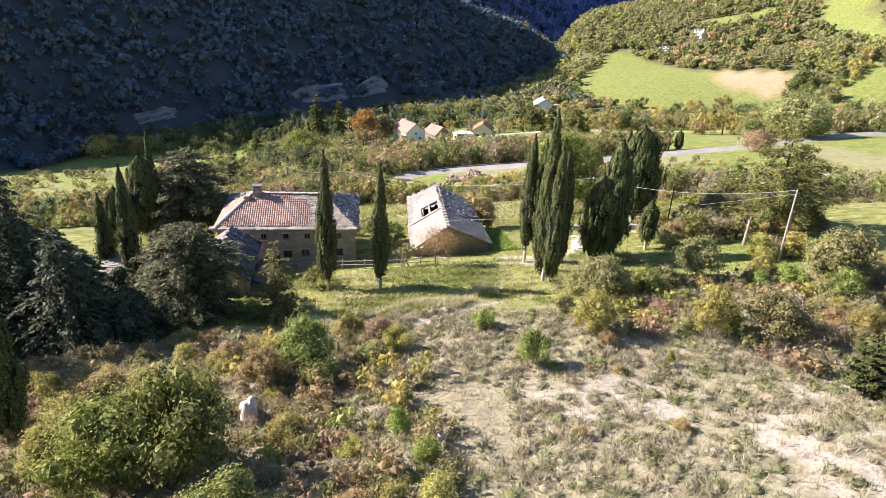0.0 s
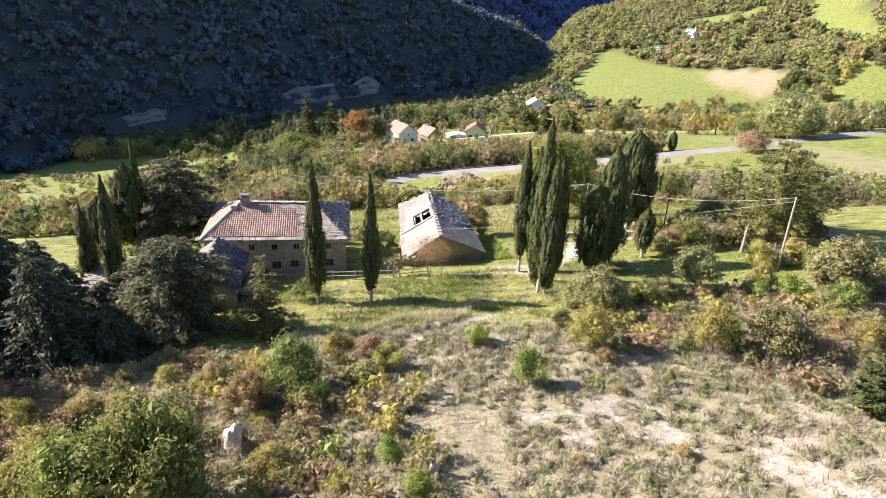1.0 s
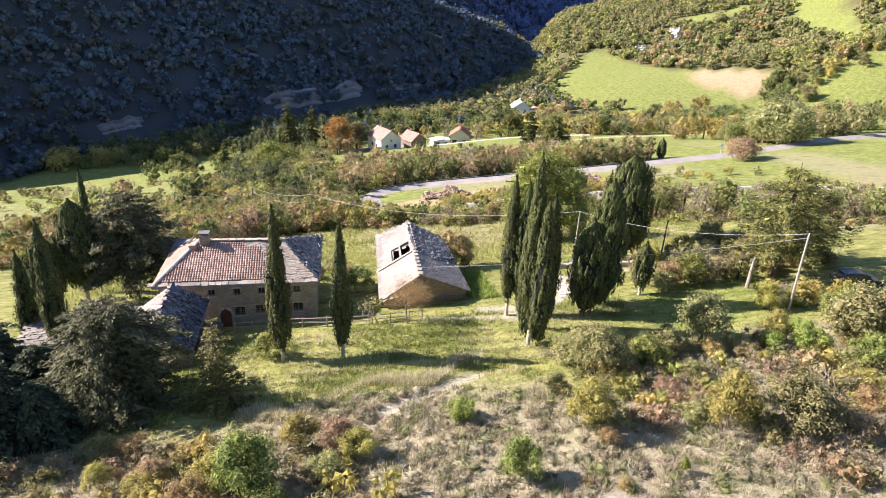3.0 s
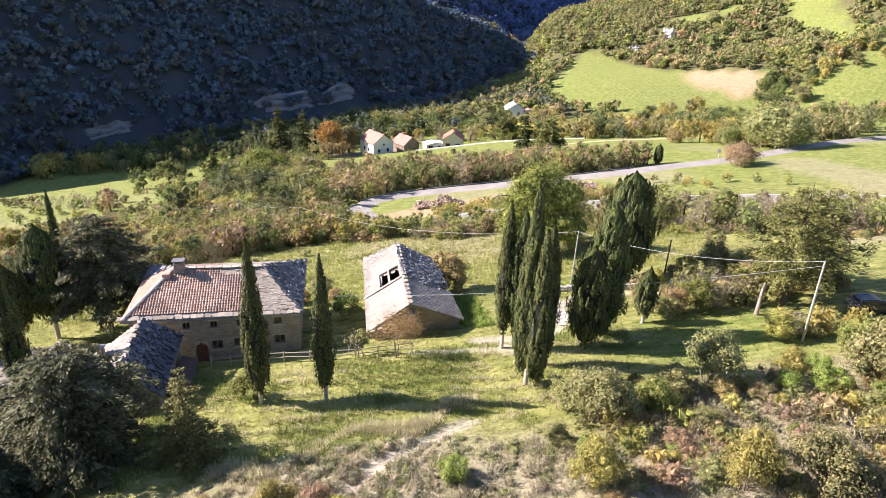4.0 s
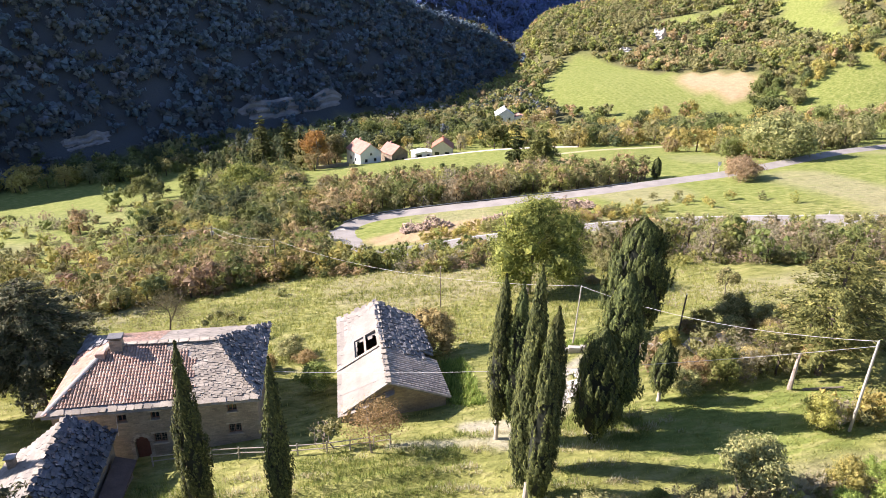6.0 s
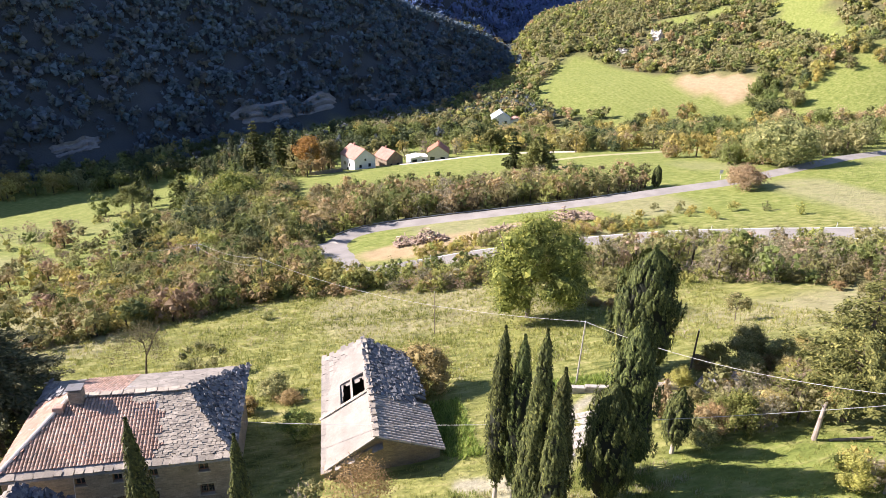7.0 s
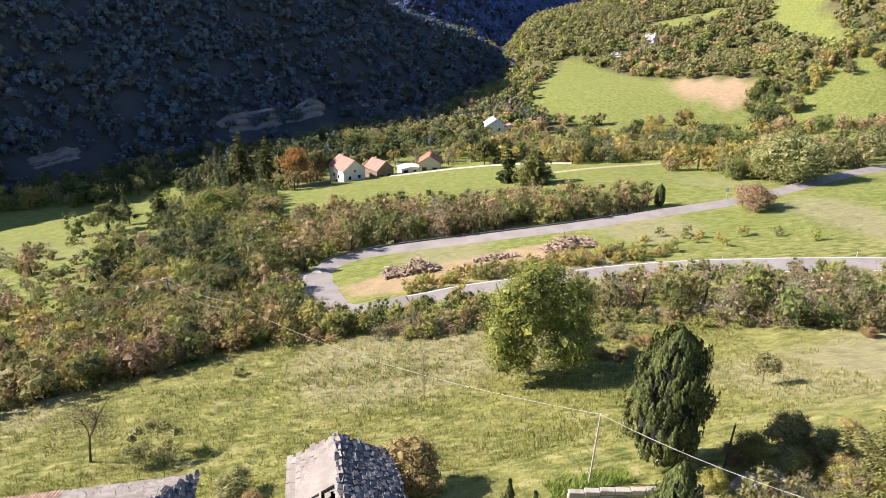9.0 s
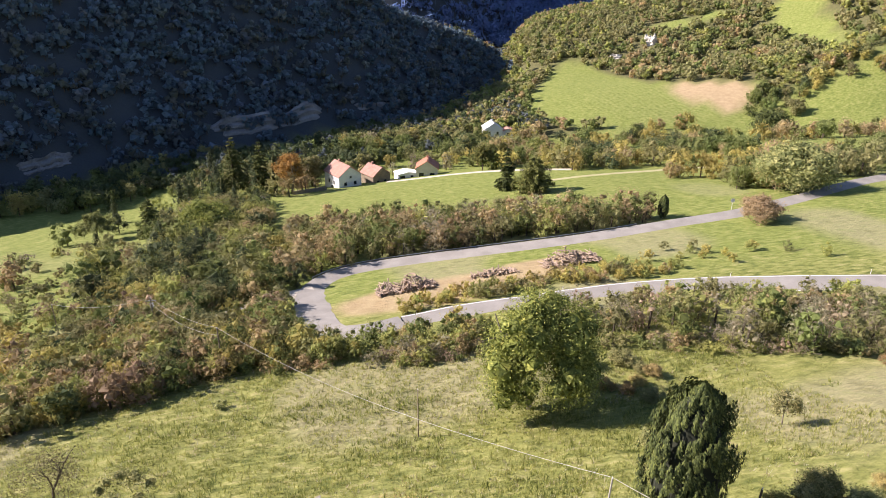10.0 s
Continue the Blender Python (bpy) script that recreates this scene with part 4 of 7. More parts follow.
        box(bm, -0.28, 0.28, -0.16, 0.16, 0.02, 0.12, Matrix.Translation(p) @ Euler((0.2 * rnd.random(), 0.42, 0.4 * (rnd.random() - 0.5))).to_matrix().to_4x4(), 0.02)
        part("edge_stone", bm, M_SLATE, right)
    for k in range(16):
        bm = bmesh.new()
        p = mix(FM, BM, (k + 0.3) / 16)
        box(bm, -0.26, 0.26, -0.32, 0.32, 0.02, 0.12, Matrix.Translation(p) @ Euler((0.1 * (rnd.random() - 0.5), 0.25 * (rnd.random() - 0.5), 0.5 * (rnd.random() - 0.5))).to_matrix().to_4x4(), 0.02)
        part("ridge_stone", bm, M_SLATE, barn_ob)
    bm = bmesh.new()
    box(bm, 14.6, 22.2, 1.2, 11.8, -1.8, -1.6)
    part("floor", bm, M_DARK, barn_ob, "barn floor, near-black for the unlit inside")
    return barn_ob


def annex():
    rnd = random.Random(12)
    a = thing("stone_shed", "stone slab-roofed shed standing before the farmhouse", "shed")
    # ridge runs out from the farmhouse
    RB, RF = Vector((-5.95, -1.5, 5.45)), Vector((-5.9, -8.6, 5.3))
    EB, EF = Vector((-2.8, -1.1, 3.5)), Vector((-2.95, -9.4, 3.0))
    WB, WF = Vector((-9.4, -3.6, 3.75)), Vector((-9.6, -8.2, 3.5))
    def block(pts, name, label=""):
        bm = bmesh.new()
        lo = [bm.verts.new((p.x, p.y, -2.5)) for p in pts]
        hi = [bm.verts.new((p.x, p.y, p.z - 0.2)) for p in pts]
        k = len(pts)
        bm.faces.new(lo[::-1])
        bm.faces.new(hi)
        for i in range(k):
            bm.faces.new((lo[i], lo[(i + 1) % k], hi[(i + 1) % k], hi[i]))
        part(name, bm, M_WALL, a, label)
    inw = lambda p, dx, dy: Vector((p.x + dx, p.y + dy, p.z + 0.04))
    block([inw(WB, 0.35, 0.2), inw(WF, 0.35, 0.35), inw(RF, 0, 0.4), inw(EF, -0.3, 0.4), inw(EB, -0.3, -0.2), inw(RB, 0, -0.25)], "wall", "brown rubble walls")
    bm = bmesh.new()
    slab(bm, (EF, EB, RB, RF), 0.15)
    slab(bm, (RF, RB, WB, WF), 0.15)
    roof = part("roof", bm, M_SLATE_D, a, "gabled roof of rough stone slabs")
    # slope tones hold the light: dark away from the sun, pale towards it
    lay(roof, "stone_slab", (EF, EB, RB, RF), 0.30, 0.25, 0.05, slate_mesh, M_SLATE_SHADE, lambda u, v: True, rnd, 0.36, 300, tilt=-0.02)
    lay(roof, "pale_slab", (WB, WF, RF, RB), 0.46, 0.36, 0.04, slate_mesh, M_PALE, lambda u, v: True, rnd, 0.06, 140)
    for k in range(10):
        bm = bmesh.new()
        p = RB.lerp(RF, k / 9.5)
        box(bm, -0.26, 0.26, -0.3, 0.3, 0.02, 0.12, Matrix.Translation(p) @ Euler((0.1 * (rnd.random() - 0.5), 0.3 * (rnd.random() - 0.5), 0.5 * (rnd.random() - 0.5))).to_matrix().to_4x4(), 0.02)
        part("ridge_stone", bm, M_SLATE, roof)
    chimney(a, -8.45, -4.5, 3.6, 4.85, 0.5, 0.45)
    bm = bmesh.new()
    slab(bm, (Vector((-2.9, -7.6, 2.3)), Vector((-1.5, -7.4, 1.75)), Vector((-1.4, -2.2, 1.75)), Vector((-2.8, -2.2, 2.3))), 0.14)
    lean = part("lean_to_roof", bm, M_RUSTY, a, "low dark brown lean-to roof in the shade")
    bm = bmesh.new()
    box(bm, -3.0, -1.75, -7.2, -2.5, -1.0, 1.7)
    part("lean_to_wall", bm, M_WALL, a)
    return a


def ruin():
    rnd = random.Random(3)
    r = thing("stone_outbuilding", "low ruined stone outbuilding with a sagging slab roof", "outbuilding")
    bm = bmesh.new()
    box(bm, -19.2, -13.6, -2.6, 1.2, -3.0, 0.75)
    part("wall", bm, M_WALL, r, "tumbled rubble walls")
    c = (Vector((-19.5, -3.0, 0.85)), Vector((-13.3, -3.0, 0.95)), Vector((-13.3, 1.5, 1.75)), Vector((-19.5, 1.5, 1.65)))
    bm = bmesh.new()
    slab(bm, c, 0.15)
    roof = part("roof", bm, M_SLATE_D, r, "sagging roof of pale slabs")
    lay(roof, "stone_slab", c, 0.5, 0.4, 0.06, slate_mesh, M_PALE, lambda u, v: True, rnd, 0.16, 150)
    bm = bmesh.new()
    box(bm, -14.2, -13.3, 0.6, 1.5, -2.0, 2.5, bevel=0.08)
    part("pier", bm, M_WALL, r, "leaning rubble pier")
    return r


farmhouse()
barn()
annex()
ruin()

# ---- plants ----
def unit(v):
    return v / np.maximum(np.linalg.norm(v, axis=-1, keepdims=True), 1e-9)


def leaf_cards(centre, face, length, width, rng, along=None):
    """Three-cornered leaf sprays: centres, facing directions, sizes; along: the way they point, or any way."""
    k = len(centre)
    face = unit(face)
    a = rng.normal(size=(k, 3)) if along is None else along
    a = unit(a - face * np.sum(a * face, -1, keepdims=True))
    b = np.cross(face, a)
    L, W = np.broadcast_to(length, (k,))[:, None], np.broadcast_to(width, (k,))[:, None]
    w0 = rng.uniform(0.25, 0.75, (k, 1))
    v = np.stack([centre - a * L * 0.5 - b * W * w0, centre - a * L * (w0 - 0.5) * 0.8 + b * W * (1 - w0), centre + a * L * 0.5], 1)
    return v.reshape(-1, 3), np.arange(3 * k).reshape(k, 3)


OCTA = np.array([[(a, 0, 0), (0, b, 0), (0, 0, c)] if a * b * c > 0 else [(a, 0, 0), (0, 0, c), (0, b, 0)] for a in (-1, 1) for b in (-1, 1) for c in (-1, 1)], float)


BALL = unit(np.concatenate([np.stack([OCTA[:, i], OCTA[:, i] + OCTA[:, (i + 1) % 3], OCTA[:, i] + OCTA[:, (i + 2) % 3]], 1) for i in range(3)] + [np.stack([OCTA[:, i] + OCTA[:, (i + 1) % 3] for i in range(3)], 1)]))


def lump_cores(rng, centres, radii, flat=0.8, shape=OCTA, ragged=0.12):
    """Knobbly inner masses of leafage under the loose leaves: eight sides each, turned at random."""
    k = len(centres)
    m = rng.normal(size=(k, 3, 3))
    e1 = unit(m[:, 0])
    e2 = unit(m[:, 1] - e1 * np.sum(e1 * m[:, 1], -1, keepdims=True))
    turn = np.stack([e1, e2, np.cross(e1, e2)], 1)
    v = np.einsum("fqi,kij->kfqj", shape, turn) * np.asarray(radii)[:, None, None, None] * np.array((1, 1, flat)) + np.asarray(centres)[:, None, None, :]
    v = v + ragged * rng.normal(size=v.shape) * np.asarray(radii)[:, None, None, None]
    v = v.reshape(-1, 3)
    return v, np.arange(len(v)).reshape(-1, 3)


def clump_points(rng, clumps, per):
    """Points and outward directions on lumps (x, y, z, radius)."""
    c, f = [], []
    for x, y, z, r in clumps:
        d = unit(rng.normal(size=(per, 3)))
        rr = r * (0.5 + 0.8 * rng.random((per, 1)) ** 0.9)
        c.append(np.array((x, y, z)) + d * rr * np.array((1, 1, 0.8)))
        f.append(d + 0.45 * rng.normal(size=(per, 3)) + np.array((0, 0, 0.45)))
    return np.concatenate(c), np.concatenate(f)


def limbs(bm, rnd, base, way, length, r, depth, out, spread=0.75, sides=6):
    """A tapered limb that forks; the tips are gathered in out."""
    a, d = Vector(base), Vector(way).normalized()
    for k in range(2):
        d2 = (d + Vector((rnd.gauss(0, 0.13), rnd.gauss(0, 0.13), rnd.gauss(0, 0.08)))).normalized()
        b = a + d2 * length * 0.5
        rod(bm, a, b, r * (1 - 0.2 * k), r * (0.8 - 0.2 * k), sides)
        a, d = b, d2
    out.append((a.x, a.y, a.z, depth))
    if depth > 0:
        for k in range(rnd.choice((2, 3, 3))):
            w = (d + Vector((rnd.gauss(0, spread), rnd.gauss(0, spread), rnd.gauss(0.15, spread * 0.4)))).normalized()
            limbs(bm, rnd, a, w, length * rnd.uniform(0.55, 0.8), r * 0.55, depth - 1, out, spread, max(3, sides - 1))


def leafy_tree(name, label, category, h, crown_r, leaf, seed, bark=None, stems=1, lumps=16, per=70, size=0.24, low=0.25, flat=0.85, sparse=1.0, core=0.5, wild=0.12):
    """A broad-leaved tree or bush: stem, limbs and a ragged crown of leaf clumps."""
    rnd, rng = random.Random(seed), np.random.default_rng(seed)
    ob = thing(name, label, category)
    bm, tips = bmesh.new(), []
    for k in range(stems):
        way = (rnd.gauss(0, 0.12 + 0.2 * (stems > 1)), rnd.gauss(0, 0.12 + 0.2 * (stems > 1)), 1)
        limbs(bm, rnd, (rnd.gauss(0, 0.06) * stems, rnd.gauss(0, 0.06) * stems, -0.3), way, h * 0.46, 0.022 * h / stems ** 0.4, 2 if stems == 1 else 1, tips)
    tr = part("trunk", bm, bark or M_BARK, ob)
    if stems > 1:
        tr["kind"] = "stuff"
    cl = []
    for k in range(lumps):
        a, e = rnd.random() * math.tau, rnd.uniform(-0.6, 1.0)
        q = math.sqrt(max(0, 1 - e * e))
        rr = crown_r * rnd.uniform(0.5, 0.88) * (1 + wild * math.sin(2 * a + seed) * math.cos(3 * a + 2 * seed))
        e *= 1 + wild * rnd.uniform(-0.6, 0.35)
        zc = h * (low + 1) / 2
        cl.append((math.cos(a) * q * rr, math.sin(a) * q * rr, zc + e * (h * (1 - low) / 2) * 0.82 * flat, crown_r * rnd.uniform(0.26, 0.46)))
    for x, y, z, d in tips:
        if d < 2 and rnd.random() < 0.6:
            cl.append((x, y, z, crown_r * rnd.uniform(0.2, 0.32)))
    c, f = clump_points(rng, cl, int(per * sparse))
    c[:, 2] = np.maximum(c[:, 2], 0.05)
    s = size * rng.uniform(0.6, 1.3, len(c))
    v, q = leaf_cards(c, f, s * 1.15, s * 0.75, rng)
    ca = np.array(cl)
    if core == 0:
        ca = ca[:1] * np.array((1, 1, 1, 0.01))
    cv, cf = lump_cores(rng, ca[:, :3], ca[:, 3] * core, 0.8, BALL)
    cv[:, 2] = np.maximum(cv[:, 2], 0.02)
    v, q = np.concatenate([v, cv]), np.concatenate([q, cf + len(v)])
    part("crown", raw_mesh("crown", v, q, leaf), leaf, ob)
    return ob


def bare_tree(name, label, category, h, r, seed, bark, stems=3, leaf=None, few=0):
    """Forking bare twigs, with a few last leaves."""
    rnd, rng = random.Random(seed), np.random.default_rng(seed)
    ob = thing(name, label, category)
    bm, tips = bmesh.new(), []
    for k in range(stems):
        a = rnd.random() * math.tau
        s = 0.12 if stems == 1 else 0.55
        limbs(bm, rnd, (0.05 * math.cos(a), 0.05 * math.sin(a), -0.2), (s * math.cos(a), s * math.sin(a), 1), h * 0.42, 0.018 * h, 3, tips, 0.62, 4)
    part("twig_crown", bm, bark, ob)
    if leaf:
        t = np.array([q[:3] for q in tips if q[3] < 3])
        c = t[rng.integers(0, len(t), few)] + rng.normal(0, 0.07 * h, (few, 3))
        v, q = leaf_cards(c, rng.normal(size=(few, 3)), 0.2, 0.1, rng)
        part("leaf_scatter", raw_mesh("leaves", v, q, leaf), leaf, ob)["kind"] = "stuff"
    return ob


def cypress(label, h, r, seed, m, leaf=None, trunk=1.0, columns=1, dense=1.0, top=-0.1, lumpy=0.06):
    """A dense columnar cypress: pale stem, dark shade-coloured core, and upright sprays in ribs."""
    rnd, rng = random.Random(seed), np.random.default_rng(seed)
    ob = thing("cypress_tree", label, "tree", m, "cypresses")
    bm = bmesh.new()
    rod(bm, (0, 0, -0.5), (0.05, 0.03, trunk + 0.6), 0.05 * r + 0.13, 0.05 * r + 0.09, 9)
    part("trunk", bm, M_BARK_PALE, ob, "pale grey bare stem")
    v0, f0, n0 = [], [], 0
    core = bmesh.new()
    for col in range(columns):
        ca = rnd.random() * math.tau
        off = 0.0 if columns == 1 else r * 0.46
        ox, oy = off * math.cos(ca + col * math.tau / max(columns, 1)), off * math.sin(ca + col * math.tau / max(columns, 1))
        ch = h * (1.0 if col == 0 else rnd.uniform(0.72, 0.95))
        cr = r if columns == 1 else r * 0.62
        prof = lambda t: np.where(t < 0.22, (0.35 + 0.65 * (t / 0.22)) ** 0.8, np.clip(1.02 - (np.maximum(t - 0.22, 0) / 0.80) ** (1.5 + top * 2), 0.02, 1))
        k = int(11500 * dense * ch / 12 * cr / 1.1) + 900
        # upright flame-shaped tufts over the whole column
        big = 0.75 + 0.25 * min(cr, 3.0)
        tufts_n = int(26 * cr * (ch - trunk) / big ** 2) + 30
        tt, ta = rng.random(tufts_n) ** 0.9, rng.random(tufts_n) * math.tau
        tr = cr * prof(tt) * (0.86 + lumpy * 1.3 * np.sin(ta * 3 + 17 * tt + seed) + 0.10 * rng.normal(size=tufts_n))
        ts = big * rng.uniform(0.7, 1.3, tufts_n)
        i = rng.integers(0, tufts_n, k)
        u = rng.random(k)
        w = 0.19 * ts[i] * np.sin(np.pi * np.clip(u, 0.04, 1) ** 0.7) * np.sqrt(rng.random(k))
        b2 = rng.random(k) * math.tau
        a = ta[i] + w * np.cos(b2) / np.maximum(tr[i], 0.25)
        rad = np.maximum(tr[i], 0.04) + w * np.sin(b2) + 0.10 * ts[i] * u * (1 - tt[i])
        z = np.minimum(trunk + tt[i] * (ch - trunk) + (u - 0.35) * 1.15 * ts[i], ch + 0.2)
        rad = rad * np.where(z > ch - 0.8, np.clip((ch + 0.25 - z) / 1.05, 0.05, 1), 1)
        c = np.stack([ox + rad * np.cos(a), oy + rad * np.sin(a), z], -1)
        out = np.stack([np.cos(a), np.sin(a), 0.25 + 0 * a], -1) + 0.5 * np.stack([np.cos(a) * np.sin(b2) - np.sin(a) * np.cos(b2), np.sin(a) * np.sin(b2) + np.cos(a) * np.cos(b2), u - 0.3], -1) + 0.16 * rng.normal(size=(k, 3))
        up = np.stack([0.25 * np.cos(a), 0.25 * np.sin(a), np.ones(k)], -1) + 0.22 * rng.normal(size=(k, 3))
        ln = rng.uniform(0.13, 0.28, k) * (1.7 if dense < 0.9 else 1.0) * big ** 0.5
        v, q = leaf_cards(c, out, ln, ln * 0.55, rng, up)
        v0.append(v)
        f0.append(q + n0)
        n0 += len(v)
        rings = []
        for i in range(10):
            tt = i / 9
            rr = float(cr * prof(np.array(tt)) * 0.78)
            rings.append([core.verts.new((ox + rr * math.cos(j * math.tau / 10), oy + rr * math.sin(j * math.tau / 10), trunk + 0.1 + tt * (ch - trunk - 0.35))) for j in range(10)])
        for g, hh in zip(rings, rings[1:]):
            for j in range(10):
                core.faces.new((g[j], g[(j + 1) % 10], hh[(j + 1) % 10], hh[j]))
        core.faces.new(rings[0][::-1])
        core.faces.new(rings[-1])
    # added solid body that blocks light and stands for shade between sprays
    part("shade_core", core, F_CORE, ob)
    part("foliage", raw_mesh("foliage", np.concatenate(v0), np.concatenate(f0), leaf or F_CYPRESS), None, ob)
    return ob


def conifer(name, label, h, r, seed, m, leaf, layers=12, arms=9, droop=0.35, flat=0.5, low=0.12, bark=None, per=46, size=0.42, tip=1.0, taper=1.1):
    """A fir, cedar or pine: straight stem, whorls of boughs, sprays hung along each bough."""
    rnd, rng = random.Random(seed), np.random.default_rng(seed)
    ob = thing(name, label, "tree", m, "conifers")
    bm = bmesh.new()
    lean = Vector((rnd.gauss(0, 0.02), rnd.gauss(0, 0.02), 1))
    rod(bm, (0, 0, -0.5), lean * h * 0.55, 0.018 * h + 0.05, 0.011 * h + 0.03, 8)
    rod(bm, lean * h * 0.55, lean * h * 0.98, 0.011 * h + 0.03, 0.02, 7)
    cs, fs, al, masses = [], [], [], []
    for i in range(layers):
        t = low + (0.97 - low) * (i + rnd.random() * 0.5) / layers
        reach = r * (1 - ((t - low) / (1.001 - low)) ** taper) ** 0.8 * rnd.uniform(0.72, 1.15) + 0.12 * r * tip * (1 - t)
        n = max(4, int(arms * (0.5 + reach / r * 0.6)))
        for k in range(n):
            a = (k + rnd.random() * 0.7) * math.tau / n + i * 0.7
            ln = reach * rnd.uniform(0.6, 1.2)
            z0 = h * t
            d = np.array((math.cos(a), math.sin(a), -droop * 0.35 + rnd.gauss(0, 0.1)))
            if ln > 0.9:
                rod(bm, (0, 0, z0), (d[0] * ln * 0.75, d[1] * ln * 0.75, z0 + d[2] * ln * 0.75), 0.02 + 0.012 * ln, 0.012, 4)
            m2 = max(10, int(1.9 * per * ln / r))
            s = rng.random(m2) ** 0.7
            side = np.array((-math.sin(a), math.cos(a), 0))
            wdt = 0.34 * ln * (1.05 - s) + 0.12
            p = np.array((0, 0, z0)) + d * (ln * s)[:, None] + side * (rng.normal(size=m2) * wdt * 0.6)[:, None]
            p[:, 2] += -droop * 0.5 * ln * s ** 2 + rng.normal(size=m2) * flat * 0.16 * (0.4 + ln * 0.25)
            cs.append(p)
            fs.append(np.array((0, 0, 1.0)) + 0.5 * rng.normal(size=(m2, 3)) + 0.25 * d)
            al.append(d + 0.5 * side * rng.normal(size=(m2, 1)) + np.array((0, 0, -droop * 0.8)))
            for t2 in (0.3, 0.52, 0.74):
                masses.append((*(np.array((0, 0, z0)) + d * ln * t2 - np.array((0, 0, droop * 0.5 * t2 * t2 * ln))), 0.085 * ln + 0.04))
    c, f, g = np.concatenate(cs), np.concatenate(fs), np.concatenate(al)
    s = 0.68 * size * rng.uniform(0.65, 1.3, len(c))
    v, q = leaf_cards(c, f, s * 1.5, s * 0.62, rng, g)
    ma = np.array(masses)
    cv, cf = lump_cores(rng, ma[:, :3], ma[:, 3], 0.45)
    v, q = np.concatenate([v, cv]), np.concatenate([q, cf + len(v)])
    part("trunk", bm, bark or M_BARK_DARK, ob)
    part("foliage", raw_mesh("foliage", v, q, leaf), None, ob)
    return ob


def stand(x, y, turn=0.0, s=1.0, sz=None, sink=0.0):
    return Matrix.Translation((x, y, land(x, y) - sink)) @ Matrix.Rotation(turn, 4, "Z") @ Matrix.Diagonal((s, s, sz or s, 1))


# the cypresses and conifers round the farm
cypress("tall slender dark-green cypress on the mown bank", 13.9, 1.08, 1, stand(4.6, -10.4), trunk=1.3)
cypress("slender dark-green cypress on the mown bank", 12.5, 0.90, 2, stand(9.7, -11.2), trunk=1.5)
cypress("tall cypress of several columns by the lane", 16.4, 1.6, 3, stand(25.3, -13.7), trunk=0.9, top=0.15, columns=3, dense=1.3)
cypress("dark cypress close behind a taller one", 12.6, 1.1, 16, stand(27.7, -10.6), trunk=1.2, top=0.1)
cypress("narrow cypress with a bare pale stem", 13.9, 0.95, 4, stand(25.6, -5.9), trunk=1.9, top=0.15)
cypress("narrow cypress with a bare pale stem", 13.4, 1.05, 5, stand(26.7, -6.5), trunk=2.0, top=0.15)
cypress("low dark cypress with a ragged top beside the lane", 9.6, 1.75, 6, stand(32.6, -7.9), trunk=0.7, top=0.9, dense=1.4, lumpy=0.12)
cypress("tall dark cypress beside the lane", 12.8, 1.9, 7, stand(35.2, -5.6), trunk=0.7, top=0.5, dense=1.4, lumpy=0.1)
cypress("stout egg-shaped cypress with a pale stem", 12.9, 3.1, 8, stand(44.5, 9.2), trunk=1.2, dense=1.2, top=0.8, lumpy=0.13)
cypress("small dark cypress on a pale stem", 5.8, 1.05, 9, stand(40.3, -4.1), trunk=1.1, top=0.7)
cypress("dark cypress beyond the cedar", 13.2, 1.2, 10, stand(-16.0, -2.0), trunk=0.5)
cypress("short dark cypress beyond the cedar", 10.0, 1.15, 11, stand(-19.6, 1.0), trunk=0.5)
cypress("dark spreading cypress on a slim stem", 12.6, 2.3, 12, stand(-17.9, 10.6), trunk=3.0, top=0.6, dense=1.3)
cypress("dark spreading cypress on a slim stem", 9.2, 1.9, 13, stand(-20.6, 8.6), trunk=2.4, top=0.6, dense=1.2)
cypress("slim dark cypress rising behind the cedar", 15.4, 0.85, 15, stand(-18.6, 16.8), trunk=1.0)
cypress("black-green cypress at the wood's edge", 10.5, 1.4, 14, stand(-12.6, -35.0), trunk=0.6, dense=1.3)
conifer("cedar_tree", "spreading grey-green cedar on a dark stem", 13.6, 6.6, 21, stand(-13.2, 12.2), F_CEDAR, layers=13, arms=11, droop=0.12, low=0.28, per=150, size=0.40, taper=3.0)
conifer("cedar_tree", "drooping blue-green cedar at the meadow edge", 9.3, 4.9, 22, stand(-7.0, -15.4), F_CEDAR, layers=13, arms=11, droop=0.25, low=0.06, per=170, size=0.32, taper=5.0)
conifer("cedar_tree", "large dark blue-green cedar", 14.5, 5.6, 23, stand(-19.5, -17.5), F_FIR, layers=15, arms=11, droop=0.5, low=0.06, per=110, size=0.46, taper=1.4)
conifer("cedar_tree", "large dark blue-green cedar", 11.5, 4.8, 24, stand(-27.0, -9.5), F_FIR, layers=13, arms=10, droop=0.5, low=0.06, per=90, size=0.46, taper=1.4)
conifer("cedar_tree", "dark blue-green cedar in shade", 4.6, 3.4, 25, stand(-14.0, -11.5), F_FIR, layers=12, arms=10, droop=0.5, low=0.06, per=90, size=0.44, taper=1.4)
